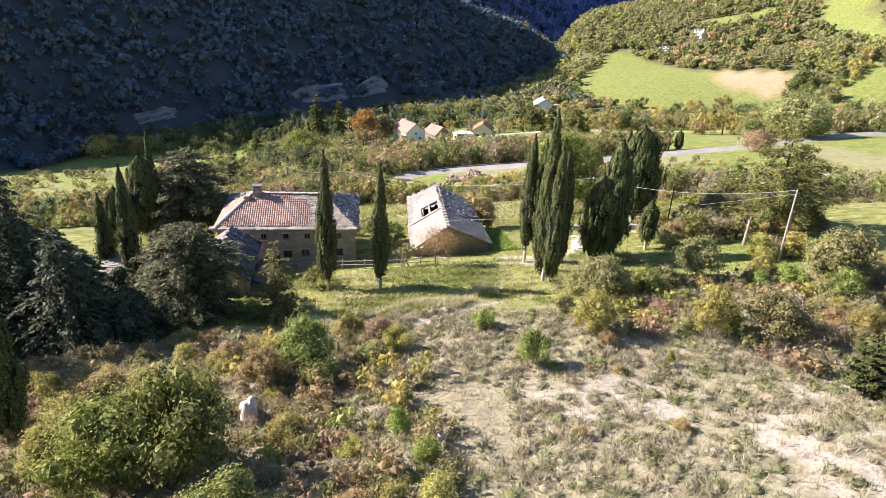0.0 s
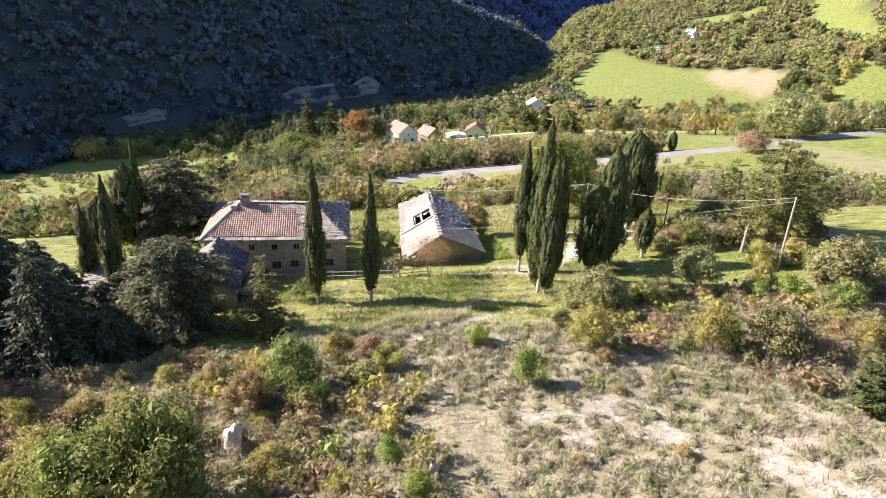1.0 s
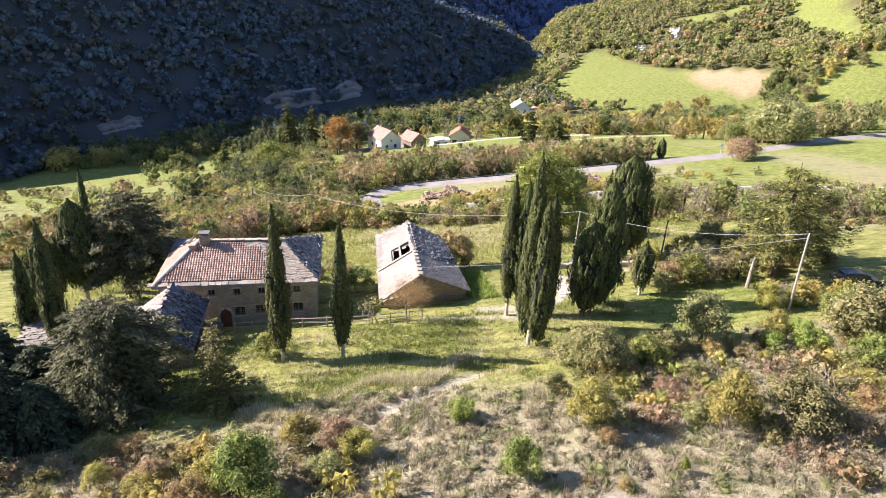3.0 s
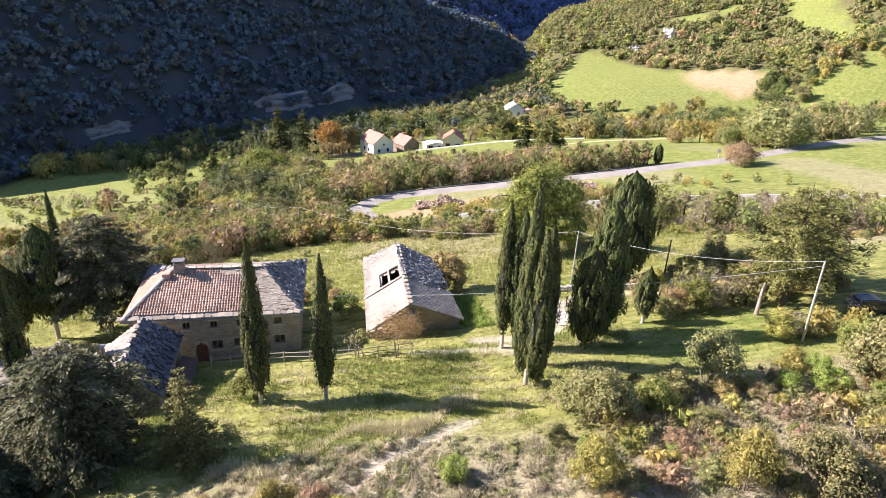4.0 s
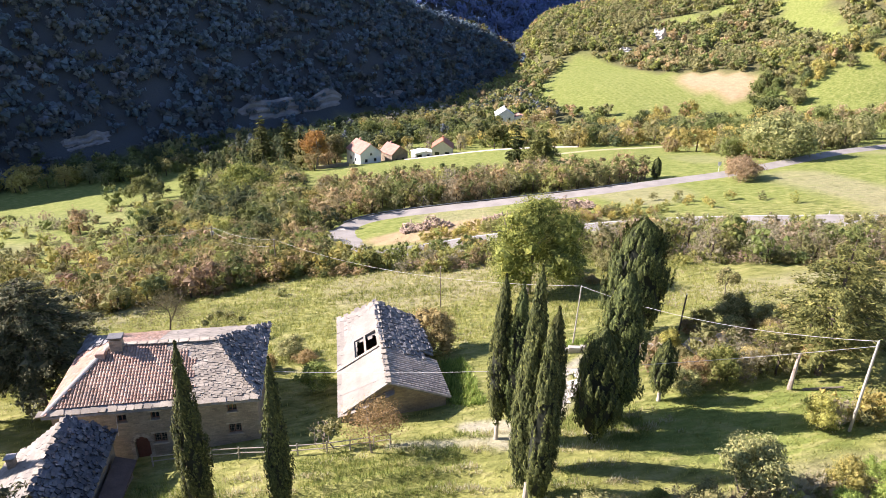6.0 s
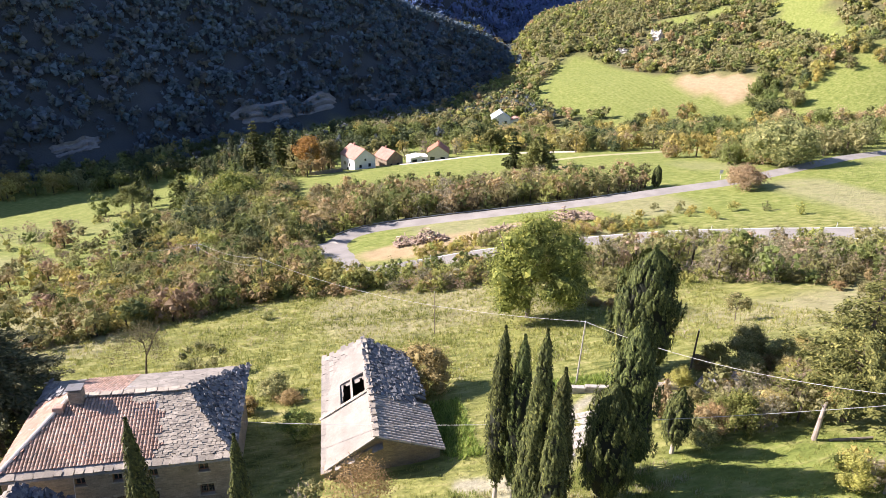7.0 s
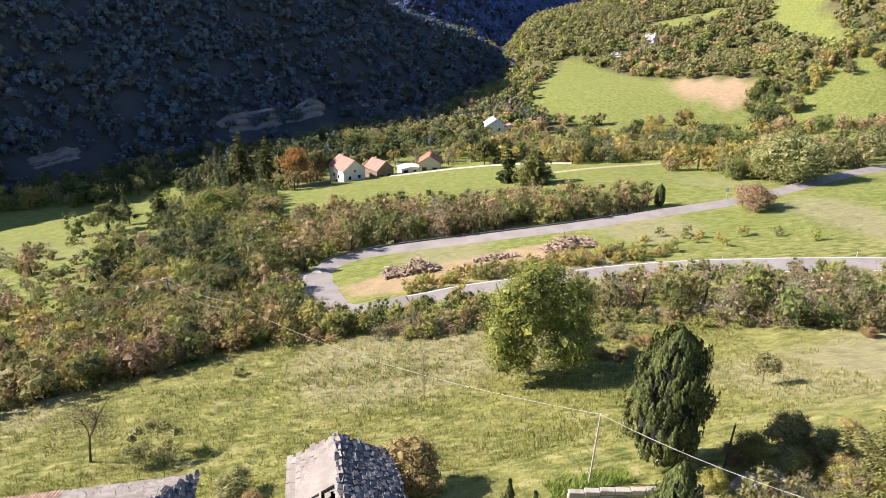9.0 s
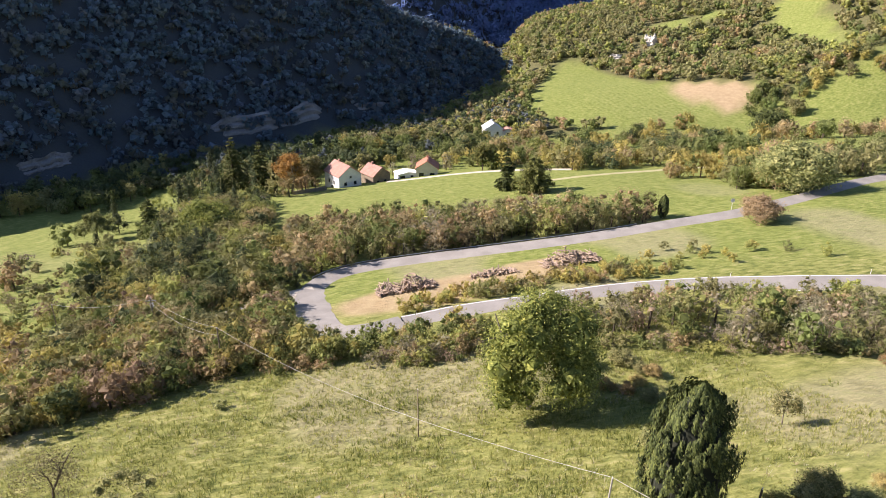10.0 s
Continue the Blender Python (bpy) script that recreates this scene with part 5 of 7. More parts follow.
# cedars at x -31, -33 and -36 are unseen, added to shade the others
for x, y, h, r, k in ((-14.5, -21.0, 9.6, 4.8, 44), (-22.5, -25.0, 12.5, 5.2, 45), (-10.6, -19.8, 4.8, 3.2, 46), (-25.0, -4.0, 9.0, 4.4, 47), (-31.0, -17.0, 14.5, 5.4, 48), (-33.0, -27.5, 14.0, 5.4, 49), (-36.0, -6.0, 13.0, 5.0, 50), (-22.0, -5.0, 8.4, 4.4, 53), (-18.8, -7.6, 6.0, 3.6, 54), (-20.5, -9.5, 6.4, 4.0, 51), (-16.5, -14.5, 6.2, 3.8, 52)):
    conifer("cedar_tree", "dark blue-green cedar in a dense, partly unseen group", h, r, k, stand(x, y), F_FIR, layers=13, arms=10, droop=0.5, low=0.04, per=90, size=0.46, taper=1.5)
conifer("fir_tree", "young green fir on the bank", 7.6, 2.7, 26, stand(0.5, -17.3), F_PINE, layers=12, arms=8, droop=0.1, low=0.05, per=55, size=0.26)
conifer("fir_tree", "bushy green young fir", 4.6, 1.9, 27, stand(38.9, -38.4), F_CYPRESS, layers=11, arms=9, droop=-0.5, low=0.03, per=60, size=0.32)
conifer("pine_tree", "large olive-green pine with a leaning stem", 13.2, 5.6, 28, stand(55.4, -4.2), F_PINE, layers=9, arms=7, droop=0.02, flat=1.5, low=0.22, per=230, size=0.34, taper=1.7)
conifer("pine_tree", "olive-green pine behind the lawn", 11.0, 4.6, 29, stand(61.5, 0.0), F_PINE, layers=9, arms=7, droop=0.02, flat=1.5, low=0.18, per=200, size=0.34, taper=1.7)
# single trees of the meadow and the yard
t = leafy_tree("walnut_tree", "large round green tree in the meadow", "tree", 16.0, 6.6, F_WALNUT, 31, lumps=78, per=380, size=0.25, low=-0.2, wild=0.5)
t.matrix_basis = stand(43.0, 35.7, 0.6)
t = leafy_tree("fruit_tree", "small orchard tree with sparse orange leaves", "tree", 4.7, 2.4, F_DRYLEAF, 32, lumps=40, per=95, size=0.13, low=0.22, core=0)
t.matrix_basis = stand(16.2, -4.9, 0.3)
t = leafy_tree("sapling", "slim sapling by the rail fence", "tree", 2.9, 0.75, F_OLIVE, 33, lumps=9, per=40, size=0.17, low=0.3)
t.matrix_basis = stand(13.3, -3.0)
t = leafy_tree("fruit_tree", "grey fruit tree with few dull leaves in the meadow", "tree", 7.0, 3.3, F_SCRUBLEAF, 34, bark=M_BARK_DARK, lumps=40, per=95, size=0.13, low=0.2, core=0)
t.matrix_basis = stand(-5.3, 27.8, 2.2)
t = leafy_tree("fruit_tree", "leaning olive-leaved tree behind the farmhouse", "tree", 3.8, 2.5, F_OLIVE, 35, stems=2, lumps=18, per=110, size=0.15, low=0.1, core=0.35)
t.matrix_basis = stand(1.3, 26.5, 0.4, 1.15)
t = leafy_tree("fruit_tree", "small round tree on the far meadow", "tree", 3.8, 1.6, F_OLIVE, 36, lumps=14, per=60, size=0.2, low=0.3)
t.matrix_basis = stand(64.7, 21.7)
t = leafy_tree("bush", "low round bush alone in the meadow", "bush", 1.3, 1.1, F_OLIVE, 37, stems=3, lumps=10, per=60, size=0.16, low=0.0)
t.matrix_basis = stand(6.9, 48.1)
t = leafy_tree("ivy_bush", "large ochre-green ivy bush against the barn", "bush", 5.2, 2.9, F_OCHRE, 38, stems=3, lumps=44, per=130, size=0.16, low=0.0)
t.matrix_basis = stand(23.6, 12.4, 0.3, 1.0, 1.0)
t = leafy_tree("ivy_bush", "rusty climbing bush on the barn roof edge", "bush", 4.9, 1.9, F_OCHRE, 39, stems=3, lumps=22, per=100, size=0.19, low=0.1)
t.matrix_basis = stand(20.6, 12.6, 1.3, 1.0, 1.1)
t = leafy_tree("bush", "clipped green bush by the farmhouse fence", "bush", 2.4, 1.3, F_GREEN, 40, stems=3, lumps=16, per=80, size=0.15, low=0.0)
t.matrix_basis = stand(3.4, -9.2)
t = leafy_tree("walnut_tree", "dense rounded green tree at the slope's foot", "tree", 5.2, 3.3, F_LIME, 41, stems=2, lumps=48, per=360, size=0.13, low=0.0, wild=0.9)
t.matrix_basis = stand(-4.0, -41.6, 0.2)

# ---- bushes, thickets and woods ----
def bush_kinds():
    """Pattern bushes by colour, three shapes each."""
    k = {}
    for i, (key, leaf, words) in enumerate((("green", F_GREEN, "rounded green leafy bush on the slope"), ("lime", F_LIME, "bright lime-green leafy bush"), ("yellow", F_YELLOW, "yellowing autumn bush in the scrub"), ("ochre", F_OCHRE, "ochre autumn bush in the scrub"), ("rust", F_RUST, "rust-brown autumn bush in the scrub"), ("olive", F_OLIVE, "dull olive-green bush in dry scrub"))):
        for j in range(3):
            ob = leafy_tree("bush", words, "bush", 2.6 + 0.4 * j, 1.35 + 0.12 * j, leaf, 100 + i * 7 + j, stems=3, lumps=26, per=190, size=0.115, low=0.0, core=0.5, wild=0.45)
            k.setdefault(key, []).append(ob)
    for j in range(3):
        k.setdefault("bare", []).append(bare_tree("bush", "leafless grey-brown bush in dry scrub", "bush", 2.4, 1.4, 160 + j, M_TWIG, 4, F_OCHRE, 60))
    return k


KINDS = bush_kinds()
USED = set()


def plant(key, x, y, s=1.0, tall=1.0, rnd=random):
    """Set one bush of a colour on the land; the patterns themselves are used first."""
    ob = rnd.choice(KINDS[key])
    m = stand(x, y, rnd.random() * math.tau, s, s * tall, 0.05)
    if ob.name in USED:
        ob = copy_thing(ob, m)
    else:
        ob.matrix_basis = m
        USED.add(ob.name)
    ob["group"] = "bushes"
    return ob


rnd = random.Random(77)
# bushes that stand out in the near scrub: colour, x, y, size, height
for key, x, y, s, tall in (
        ("green", 3.6, -29.6, 1.25, 1.25), ("yellow", 2.0, -29.0, 1.0, 1.1), ("yellow", 6.6, -25.6, 0.85, 1.1), ("rust", 9.0, -26.4, 0.85, 1.0), ("yellow", 10.2, -27.2, 0.8, 1.0),
        ("ochre", 1.0, -31.2, 0.9, 1.0), ("green", 5.0, -31.0, 1.0, 1.0), ("olive", 8.2, -29.0, 0.8, 0.9), ("lime", 9.3, -38.4, 0.5, 1.3), ("lime", 10.6, -42.2, 0.55, 1.3), ("green", 19.2, -31.2, 0.65, 1.05),
        ("lime", 28.7, -32.6, 0.42, 1.5), ("lime", 17.2, -24.6, 0.6, 0.9), ("yellow", 25.0, -27.4, 0.95, 1.25), ("green", 25.8, -24.4, 0.7, 1.0), ("lime", 35.0, -28.8, 1.35, 1.2), ("yellow", 33.6, -29.2, 1.05, 1.1), ("lime", 36.6, -29.6, 0.6, 1.0),
        ("rust", 40.6, -30.2, 0.8, 0.7), ("ochre", 43.5, -29.6, 0.9, 0.8), ("yellow", 44.5, -31.5, 0.9, 0.8), ("green", 30.0, -19.2, 0.9, 1.2), ("olive", 39.0, -17.2, 1.55, 1.1), ("olive", 35.2, -18.4, 1.0, 0.9), ("green", 32.6, -20.6, 0.8, 0.9),
        ("lime", 48.0, -17.8, 1.0, 0.95), ("green", 51.4, -18.4, 1.1, 0.95), ("lime", 54.2, -19.4, 1.05, 0.9), ("yellow", 57.0, -20.4, 1.0, 0.9), ("lime", 46.0, -20.8, 1.45, 1.0), ("lime", 43.4, -20.2, 1.15, 1.0), ("lime", 52.4, -16.0, 1.4, 1.0), ("olive", 50.2, -21.2, 1.2, 1.0), ("olive", 52.6, -12.0, 0.9, 0.9), ("yellow", 49.0, -11.6, 0.9, 0.8),
        ("lime", -5.6, -40.6, 1.3, 1.1), ("green", -1.8, -41.2, 1.4, 1.1), ("lime", -2.8, -38.6, 1.3, 1.2), ("yellow", -7.6, -38.2, 1.1, 1.0), ("ochre", -5.6, -36.8, 1.0, 0.9), ("yellow", -8.6, -39.6, 0.9, 0.9), ("olive", -3.4, -34.8, 0.8, 0.9),
        ("yellow", -6.0, -31.8, 0.8, 1.1), ("ochre", -8.8, -30.6, 0.9, 0.8), ("yellow", -12.6, -31.0, 0.8, 1.2), ("ochre", 6.8, -47.0, 0.8, 0.9), ("yellow", 8.4, -46.4, 0.7, 0.9), ("green", 1.6, -46.5, 1.2, 1.0),
        ("bare", 33.6, -18.2, 1.1, 1.0), ("bare", 28.6, -20.6, 0.9, 0.9), ("bare", 31.6, -23.6, 1.2, 0.7), ("bare", 42.8, -27.6, 1.3, 0.8), ("bare", 47.4, -26.4, 1.1, 0.8), ("bare", 54.4, -22.6, 1.2, 0.9), ("bare", 39.2, -33.0, 1.0, 0.6), ("bare", 26.4, -18.2, 0.9, 0.9), ("bare", 12.4, -3.2, 0.8, 1.3),
        ("green", 46.5, -2.8, 0.9, 1.0), ("olive", 43.0, -3.4, 0.9, 0.9), ("ochre", 44.6, -2.6, 1.0, 1.0), ("green", 12.0, 7.0, 1.0, 1.0), ("lime", 11.4, 10.0, 0.8, 0.9), ("ochre", 11.2, 14.4, 0.9, 0.7), ("olive", 9.6, 16.6, 0.8, 0.6)):
    plant(key, x, y, s, tall, rnd)


def scatter(count, box4, test, keys, lo, hi, tall=1.0):
    """Bushes strewn at random over a stretch of the plan."""
    x0, x1, y0, y1 = box4
    done, tries = 0, 0
    while done < count and tries < count * 30:
        tries += 1
        x, y = rnd.uniform(x0, x1), rnd.uniform(y0, y1)
        if test(x, y):
            plant(rnd.choice(keys), x, y, rnd.uniform(lo, hi), tall * rnd.uniform(0.8, 1.2), rnd)
            done += 1


scatter(40, (27, 66, -33, -17), lambda x, y: y < -17.5 - 0.14 * (x - 30) and not (x < 34 and y < -29), ("olive", "ochre", "yellow", "bare", "rust", "green", "lime", "bare"), 0.4, 1.05, 0.85)
scatter(30, (22, 52, -24, -15), lambda x, y: y < -15.2 - 0.12 * (x - 24) and y > -24, ("olive", "bare", "lime", "bare", "green", "ochre", "yellow", "bare"), 0.4, 0.85, 0.9)
scatter(22, (-16, 5, -35, -23), lambda x, y: x > -9 or y > -30, ("olive", "ochre", "yellow", "lime", "olive", "rust", "bare", "ochre"), 0.35, 0.9, 0.8)
scatter(22, (-16, 12, -50, -26), lambda x, y: y < -27 - 0.6 * max(0, x) and not (x < -6 and y < -34), ("olive", "ochre", "yellow", "bare", "olive", "rust", "ochre"), 0.3, 0.85, 0.8)
scatter(40, (45, 64, -3.0, 9), lambda x, y: not (48 < x < 53 and 0 < y < 5) and not (x < 50 and y > 5), ("ochre", "olive", "yellow", "bare", "ochre", "olive", "bare"), 0.6, 1.0)
scatter(20, (-6.5, 7.5, 12.8, 15.6), lambda x, y: True, ("olive", "green", "ochre", "olive", "bare"), 0.45, 0.75, 0.9)
scatter(14, (14, 34, -46, -20), lambda x, y: True, ("olive", "bare", "ochre", "green"), 0.25, 0.5, 0.9)
scatter(20, (50, 100, 12, 48), lambda x, y: value_noise(x, y, 12, 40) > 0.5, ("bare", "ochre", "olive", "bare"), 0.6, 1.3, 0.8)
scatter(16, (50, 62, 33, 46), lambda x, y: True, ("bare", "ochre", "olive"), 0.7, 1.2, 0.8)

# the navy, blue and shade leaves carry distance haze in their colour
PALETTE = {"green": (0.227, 0.261, 0.09), "blue": (0.15, 0.215, 0.27), "haze_navy": (0.19, 0.28, 0.50), "dark": (0.125, 0.155, 0.073), "shade": (0.175, 0.205, 0.215), "spruce": (0.114, 0.138, 0.071), "olive": (0.322, 0.308, 0.137), "lime": (0.4, 0.41, 0.133), "yellow": (0.51, 0.438, 0.144), "ochre": (0.467, 0.364, 0.193), "rust": (0.423, 0.305, 0.197), "grey": (0.391, 0.351, 0.227), "pink": (0.429, 0.34, 0.228), "brown": (0.155, 0.17, 0.15)}


def woods(name, label, spots, cards, size, seed, category="woodland", lumps=(11, 18), core=0.45, range_v=(0.66, 1.15)):
    """Many trees in one mesh; each spot is x, y, height, width, colour name."""
    rng = np.random.default_rng(seed)
    V, F, T, n = [], [], [], 0
    xy = np.array([s[:2] for s in spots])
    zz = shaped_z(xy[:, 0], xy[:, 1])
    for (x, y, h, w, key), z in zip(spots, zz):
        k = int(rng.integers(*lumps))
        d = unit(rng.normal(size=(k, 3)))
        cl = d * np.array((w * 0.36, w * 0.36, h * 0.38)) * rng.uniform(0.75, 1.12, (k, 1)) + np.array((0, 0, h * 0.47))
        cr = rng.uniform(0.15, 0.27, k) * w
        cl[0], cr[0] = (0, 0, h * 0.5), 0.34 * w
        if key == "spruce":
            e = np.linspace(0.1, 0.95, k)
            cl = np.stack([0 * e, 0 * e, e * h], -1)
            cr = w * 0.5 * np.clip(1.12 - e, 0.12, 1)
        m = cards if cards < 80 or size < 0.2 else int(cards * min(2.4, max(0.55, (w / 4.5) ** 1.3)))
        which = rng.integers(0, k, m)
        dd = unit(rng.normal(size=(m, 3)))
        c = cl[which] + dd * (cr[which] * rng.uniform(0.68, 1.14, m))[:, None]
        c[:, 2] = np.maximum(c[:, 2], 0.1)
        f = dd + 0.35 * rng.normal(size=(m, 3)) + np.array((0, 0, 0.3))
        s = size * rng.uniform(0.6, 1.3, m) * (0.8 + 0.05 * min(w, 8.0))
        here = np.array((x, y, z))
        thin = 0.62 if key in ("pink", "grey") else 1.0
        v, q = leaf_cards(c + here, f, s * 1.75 / thin ** 0.5, s * 0.5 * thin, rng, rng.normal(size=(m, 3)) * 0.7 + dd * 0.5 + np.array((0, 0, 1.0)))
        cv, cf = lump_cores(rng, cl + here, cr * core * thin, 0.95)
        v, q = np.concatenate([v, cv]), np.concatenate([q, cf + len(v)])
        col = np.array(PALETTE[key]) * rng.uniform(*range_v) * (1 + 0.025 * rng.normal(size=3))
        V.append(v)
        F.append(q + n)
        T.append(np.broadcast_to(np.array((*np.clip(col, 0.01, 0.6), 1.0)), (len(v), 4)))
        n += len(v)
        # stem
        if h < 3.6:
            continue
        r = 0.03 * h
        sv = np.array([(x + r * a, y + r * b, z + e) for e in (-0.6, h * 0.5) for a, b in ((1, 0), (-0.5, 0.87), (-0.5, -0.87))])
        V.append(sv)
        F.append(np.array([(0, 1, 4), (0, 4, 3), (1, 2, 5), (1, 5, 4), (2, 0, 3), (2, 3, 5)]) + n)
        T.append(np.broadcast_to(np.array((0.12, 0.095, 0.075, 1.0)), (6, 4)))
        n += 6
    me = raw_mesh(name, np.concatenate(V), np.concatenate(F), F_WOODS, tint=np.concatenate(T))
    return tagged(new(name, me), label, category, kind="stuff")


def spots_in(rng, count, box4, test, keys, h, w):
    """Random places in a box that pass the test, not too close together."""
    x = rng.uniform(box4[0], box4[1], count * 6)
    y = rng.uniform(box4[2], box4[3], count * 6)
    ok = test(x, y)
    x, y = x[ok][:count], y[ok][:count]
    out = []
    for a, b in zip(x, y):
        hh = rng.uniform(*h)
        pick = (float(value_noise(np.array([a]), np.array([b]), 13 + 0.05 * b, 91)[0]) - 0.2) * 1.5 + 0.16 * rng.normal()
        out.append((a, b, hh, hh * rng.uniform(*w), keys[int(pick * len(keys)) % len(keys)]))
    return out


rng = np.random.default_rng(9)
WARM = ("ochre", "olive", "grey", "green", "lime", "ochre", "olive", "green")
MIX = ("green", "olive", "dark", "lime", "lime", "ochre", "olive", "green", "dark", "yellow", "lime", "spruce")
off_road = lambda x, y, d: (line_dist(x, y, UPPER)[0] > d) & (line_dist(x, y, LOWER)[0] > d)
woods("thicket", "autumn thicket of ochre, rust and green bushes below the meadow", spots_in(rng, 620, (-80, 18, 44, 104), lambda x, y: ((x > -24) | (rng.random(np.shape(x)) < 0.22)) & (y > 57 - 0.42 * (8 - x) * (x < 8) + 0.4 * np.maximum(0, x - 8) + 2) & off_road(x, y, 5) & (line_dist(x, y, SPUR_ROAD)[0] > 5), ("olive", "green", "ochre", "yellow", "lime", "ochre", "rust", "green", "yellow", "olive", "dark"), (2.8, 6.4), (0.85, 1.2)), 320, 0.25, 201, "thicket", range_v=(0.58, 1.04))
woods("thicket", "mixed green and yellow trees along the stream", spots_in(rng, 400, (-150, 16, 98, 232), lambda x, y: (inside(x, y, -95, 246, 52, 26, 10) > 1) & ((x > -42) | (rng.random(np.shape(x)) < 0.25)) & (dark_side(x, y) < 0) & (x < 14 - 0.08 * (y - 100)) & ~((x < -22) & (rng.random(np.shape(x)) < 0.9)) & ~((x < -38) & (y > 138) & (y < 222) & (rng.random(np.shape(x)) < 0.93)) & (line_dist(x, y, SPUR_ROAD)[0] > 7) & (y > 100 - 0.05 * x), MIX, (4, 9), (0.85, 1.2)), 250, 0.36, 202, "thicket", lumps=(13, 20), range_v=(0.55, 1.05))
woods("thicket", "low brownish shrubs on the valley slope", spots_in(rng, 210, (-120, -20, 98, 168), lambda x, y: (y > 100 - 0.05 * x), ("olive", "pink", "lime", "grey", "green", "olive"), (1.6, 3.4), (1.1, 1.6)), 150, 0.34, 217, "thicket")
BRUSH = ("olive", "ochre", "pink", "olive", "rust", "lime", "ochre", "yellow", "grey")
woods("brush", "low autumn brush between the larger bushes of the slope", spots_in(rng, 330, (26, 68, -36, -15), lambda x, y: (y < -15.5 - 0.14 * (x - 26)) & ~((x < 35) & (y < -28)), BRUSH, (0.7, 1.9), (1.1, 1.7)), 260, 0.13, 222, "brush", lumps=(9, 14))
woods("brush", "low ochre and olive brush below the cedars", spots_in(rng, 300, (-18, 12, -50, -23.5), lambda x, y: y < -24.5 - 0.55 * np.maximum(0, x), BRUSH, (0.7, 1.9), (1.1, 1.7)), 260, 0.13, 223, "brush", lumps=(9, 14))
woods("thicket", "twiggy olive shrubs between the lawn and the yard", spots_in(np.random.default_rng(19), 34, (41.8, 56, -4.6, 3.4), lambda x, y: (y > -2.6 - 0.22 * (x - 43)) & (y < 3.2 - 0.1 * (x - 42)) & (np.hypot(x - 55.4, y + 4.2) > 2), ("olive", "ochre", "grey", "olive", "lime", "pink"), (2.0, 4.2), (0.6, 0.95)), 330, 0.16, 224, "thicket")
woods("thicket", "pale twiggy shrubs round the leaning post", spots_in(np.random.default_rng(20), 12, (49.4, 57, -13.5, -9.6), lambda x, y: x > 49, ("lime", "olive", "yellow", "grey"), (1.8, 3.2), (0.7, 1.0)), 330, 0.16, 225, "thicket")
woods("thicket", "low bushes along the edge of the meadow", spots_in(rng, 230, (-62, 8, 28, 64), lambda x, y: (np.hypot(x - 6.2, y - 59.6) > 3) & (y > 58.4 - 0.42 * (8 - x)) & (y < 63.5 - 0.42 * (8 - x)), ("olive", "ochre", "lime", "green", "yellow", "olive"), (1.3, 2.8), (1.1, 1.5)), 260, 0.21, 219, "thicket")
woods("thicket", "low scrub under the roadside hedge", spots_in(rng, 170, (12, 116, 26, 62), lambda x, y: off_road(x, y, 4.5) & (np.abs(y - np.interp(x, [12, 18, 35, 55, 75, 90, 118], [57.5, 57.5, 54, 53, 44, 38, 28])) < 2.5), ("olive", "grey", "green", "ochre", "pink", "lime"), (1.0, 2.4), (1.1, 1.6)), 260, 0.21, 220, "thicket")
woods("thicket", "leaf-shedding roadside trees above the upper road", spots_in(rng, 400, (14, 104, 105, 150), lambda x, y: off_road(x, y, 5.2) & (y > np.interp(x, [14, 24, 34, 60, 84, 104], [104, 110, 112.5, 110.5, 109, 110])) & (y < np.interp(x, [14, 50, 80, 92, 104], [158, 142, 134, 122, 114])), WARM, (4.5, 9), (0.6, 0.95)), 280, 0.31, 203, "thicket")
woods("thicket", "hedge of bushes between the meadow and the lower road", spots_in(rng, 190, (18, 124, 44, 66), lambda x, y: off_road(x, y, 4.6) & (y > np.interp(x, [18, 35, 55, 80, 124], [58, 53, 55, 54, 38])) & (y < np.interp(x, [18, 40, 60, 90, 124], [60, 63, 65, 65, 54])), ("olive", "green", "ochre", "lime", "grey", "olive", "lime"), (2.0, 4.4), (0.8, 1.2)), 330, 0.25, 204, "thicket")
woods("thicket", "tall bushes at the hairpin between meadow and road", spots_in(rng, 130, (4, 46, 53, 90), lambda x, y: off_road(x, y, 3.9) & (y > 57.5 - 0.08 * (x - 16)) & ((y < 63) | ((x < 17.5) & (x > 9) & (y < 90))), ("olive", "green", "yellow", "lime", "yellow", "olive"), (2.6, 4.8), (0.75, 1.05)), 330, 0.25, 214, "thicket")
woods("thicket", "pinkish leafless trees and bushes below the lower road", spots_in(rng, 80, (58, 118, 30, 60), lambda x, y: off_road(x, y, 5) & (y > np.interp(x, [58, 75, 90, 118], [52, 43, 37, 26])) & (y < np.interp(x, [58, 75, 90, 118], [60, 56, 52, 44])), ("pink", "olive", "grey", "green", "pink", "olive", "lime"), (3.0, 7.0), (0.7, 1.0)), 380, 0.25, 216, "thicket")
woods("thicket", "young yellow-green growth between the two roads", spots_in(rng, 150, (34, 120, 72, 92), lambda x, y: off_road(x, y, 5) & (y < np.interp(x, [34, 50, 60, 84, 90, 120], [80, 81, 82, 83, 90, 78])) & (y > np.interp(x, [34, 60, 90, 120], [74, 76, 73, 64])) & ((x < 82) | (rng.random(np.shape(x)) < 0.1)), ("yellow", "lime", "olive", "yellow", "ochre"), (1.4, 3.0), (0.8, 1.2)), 330, 0.25, 205, "thicket")
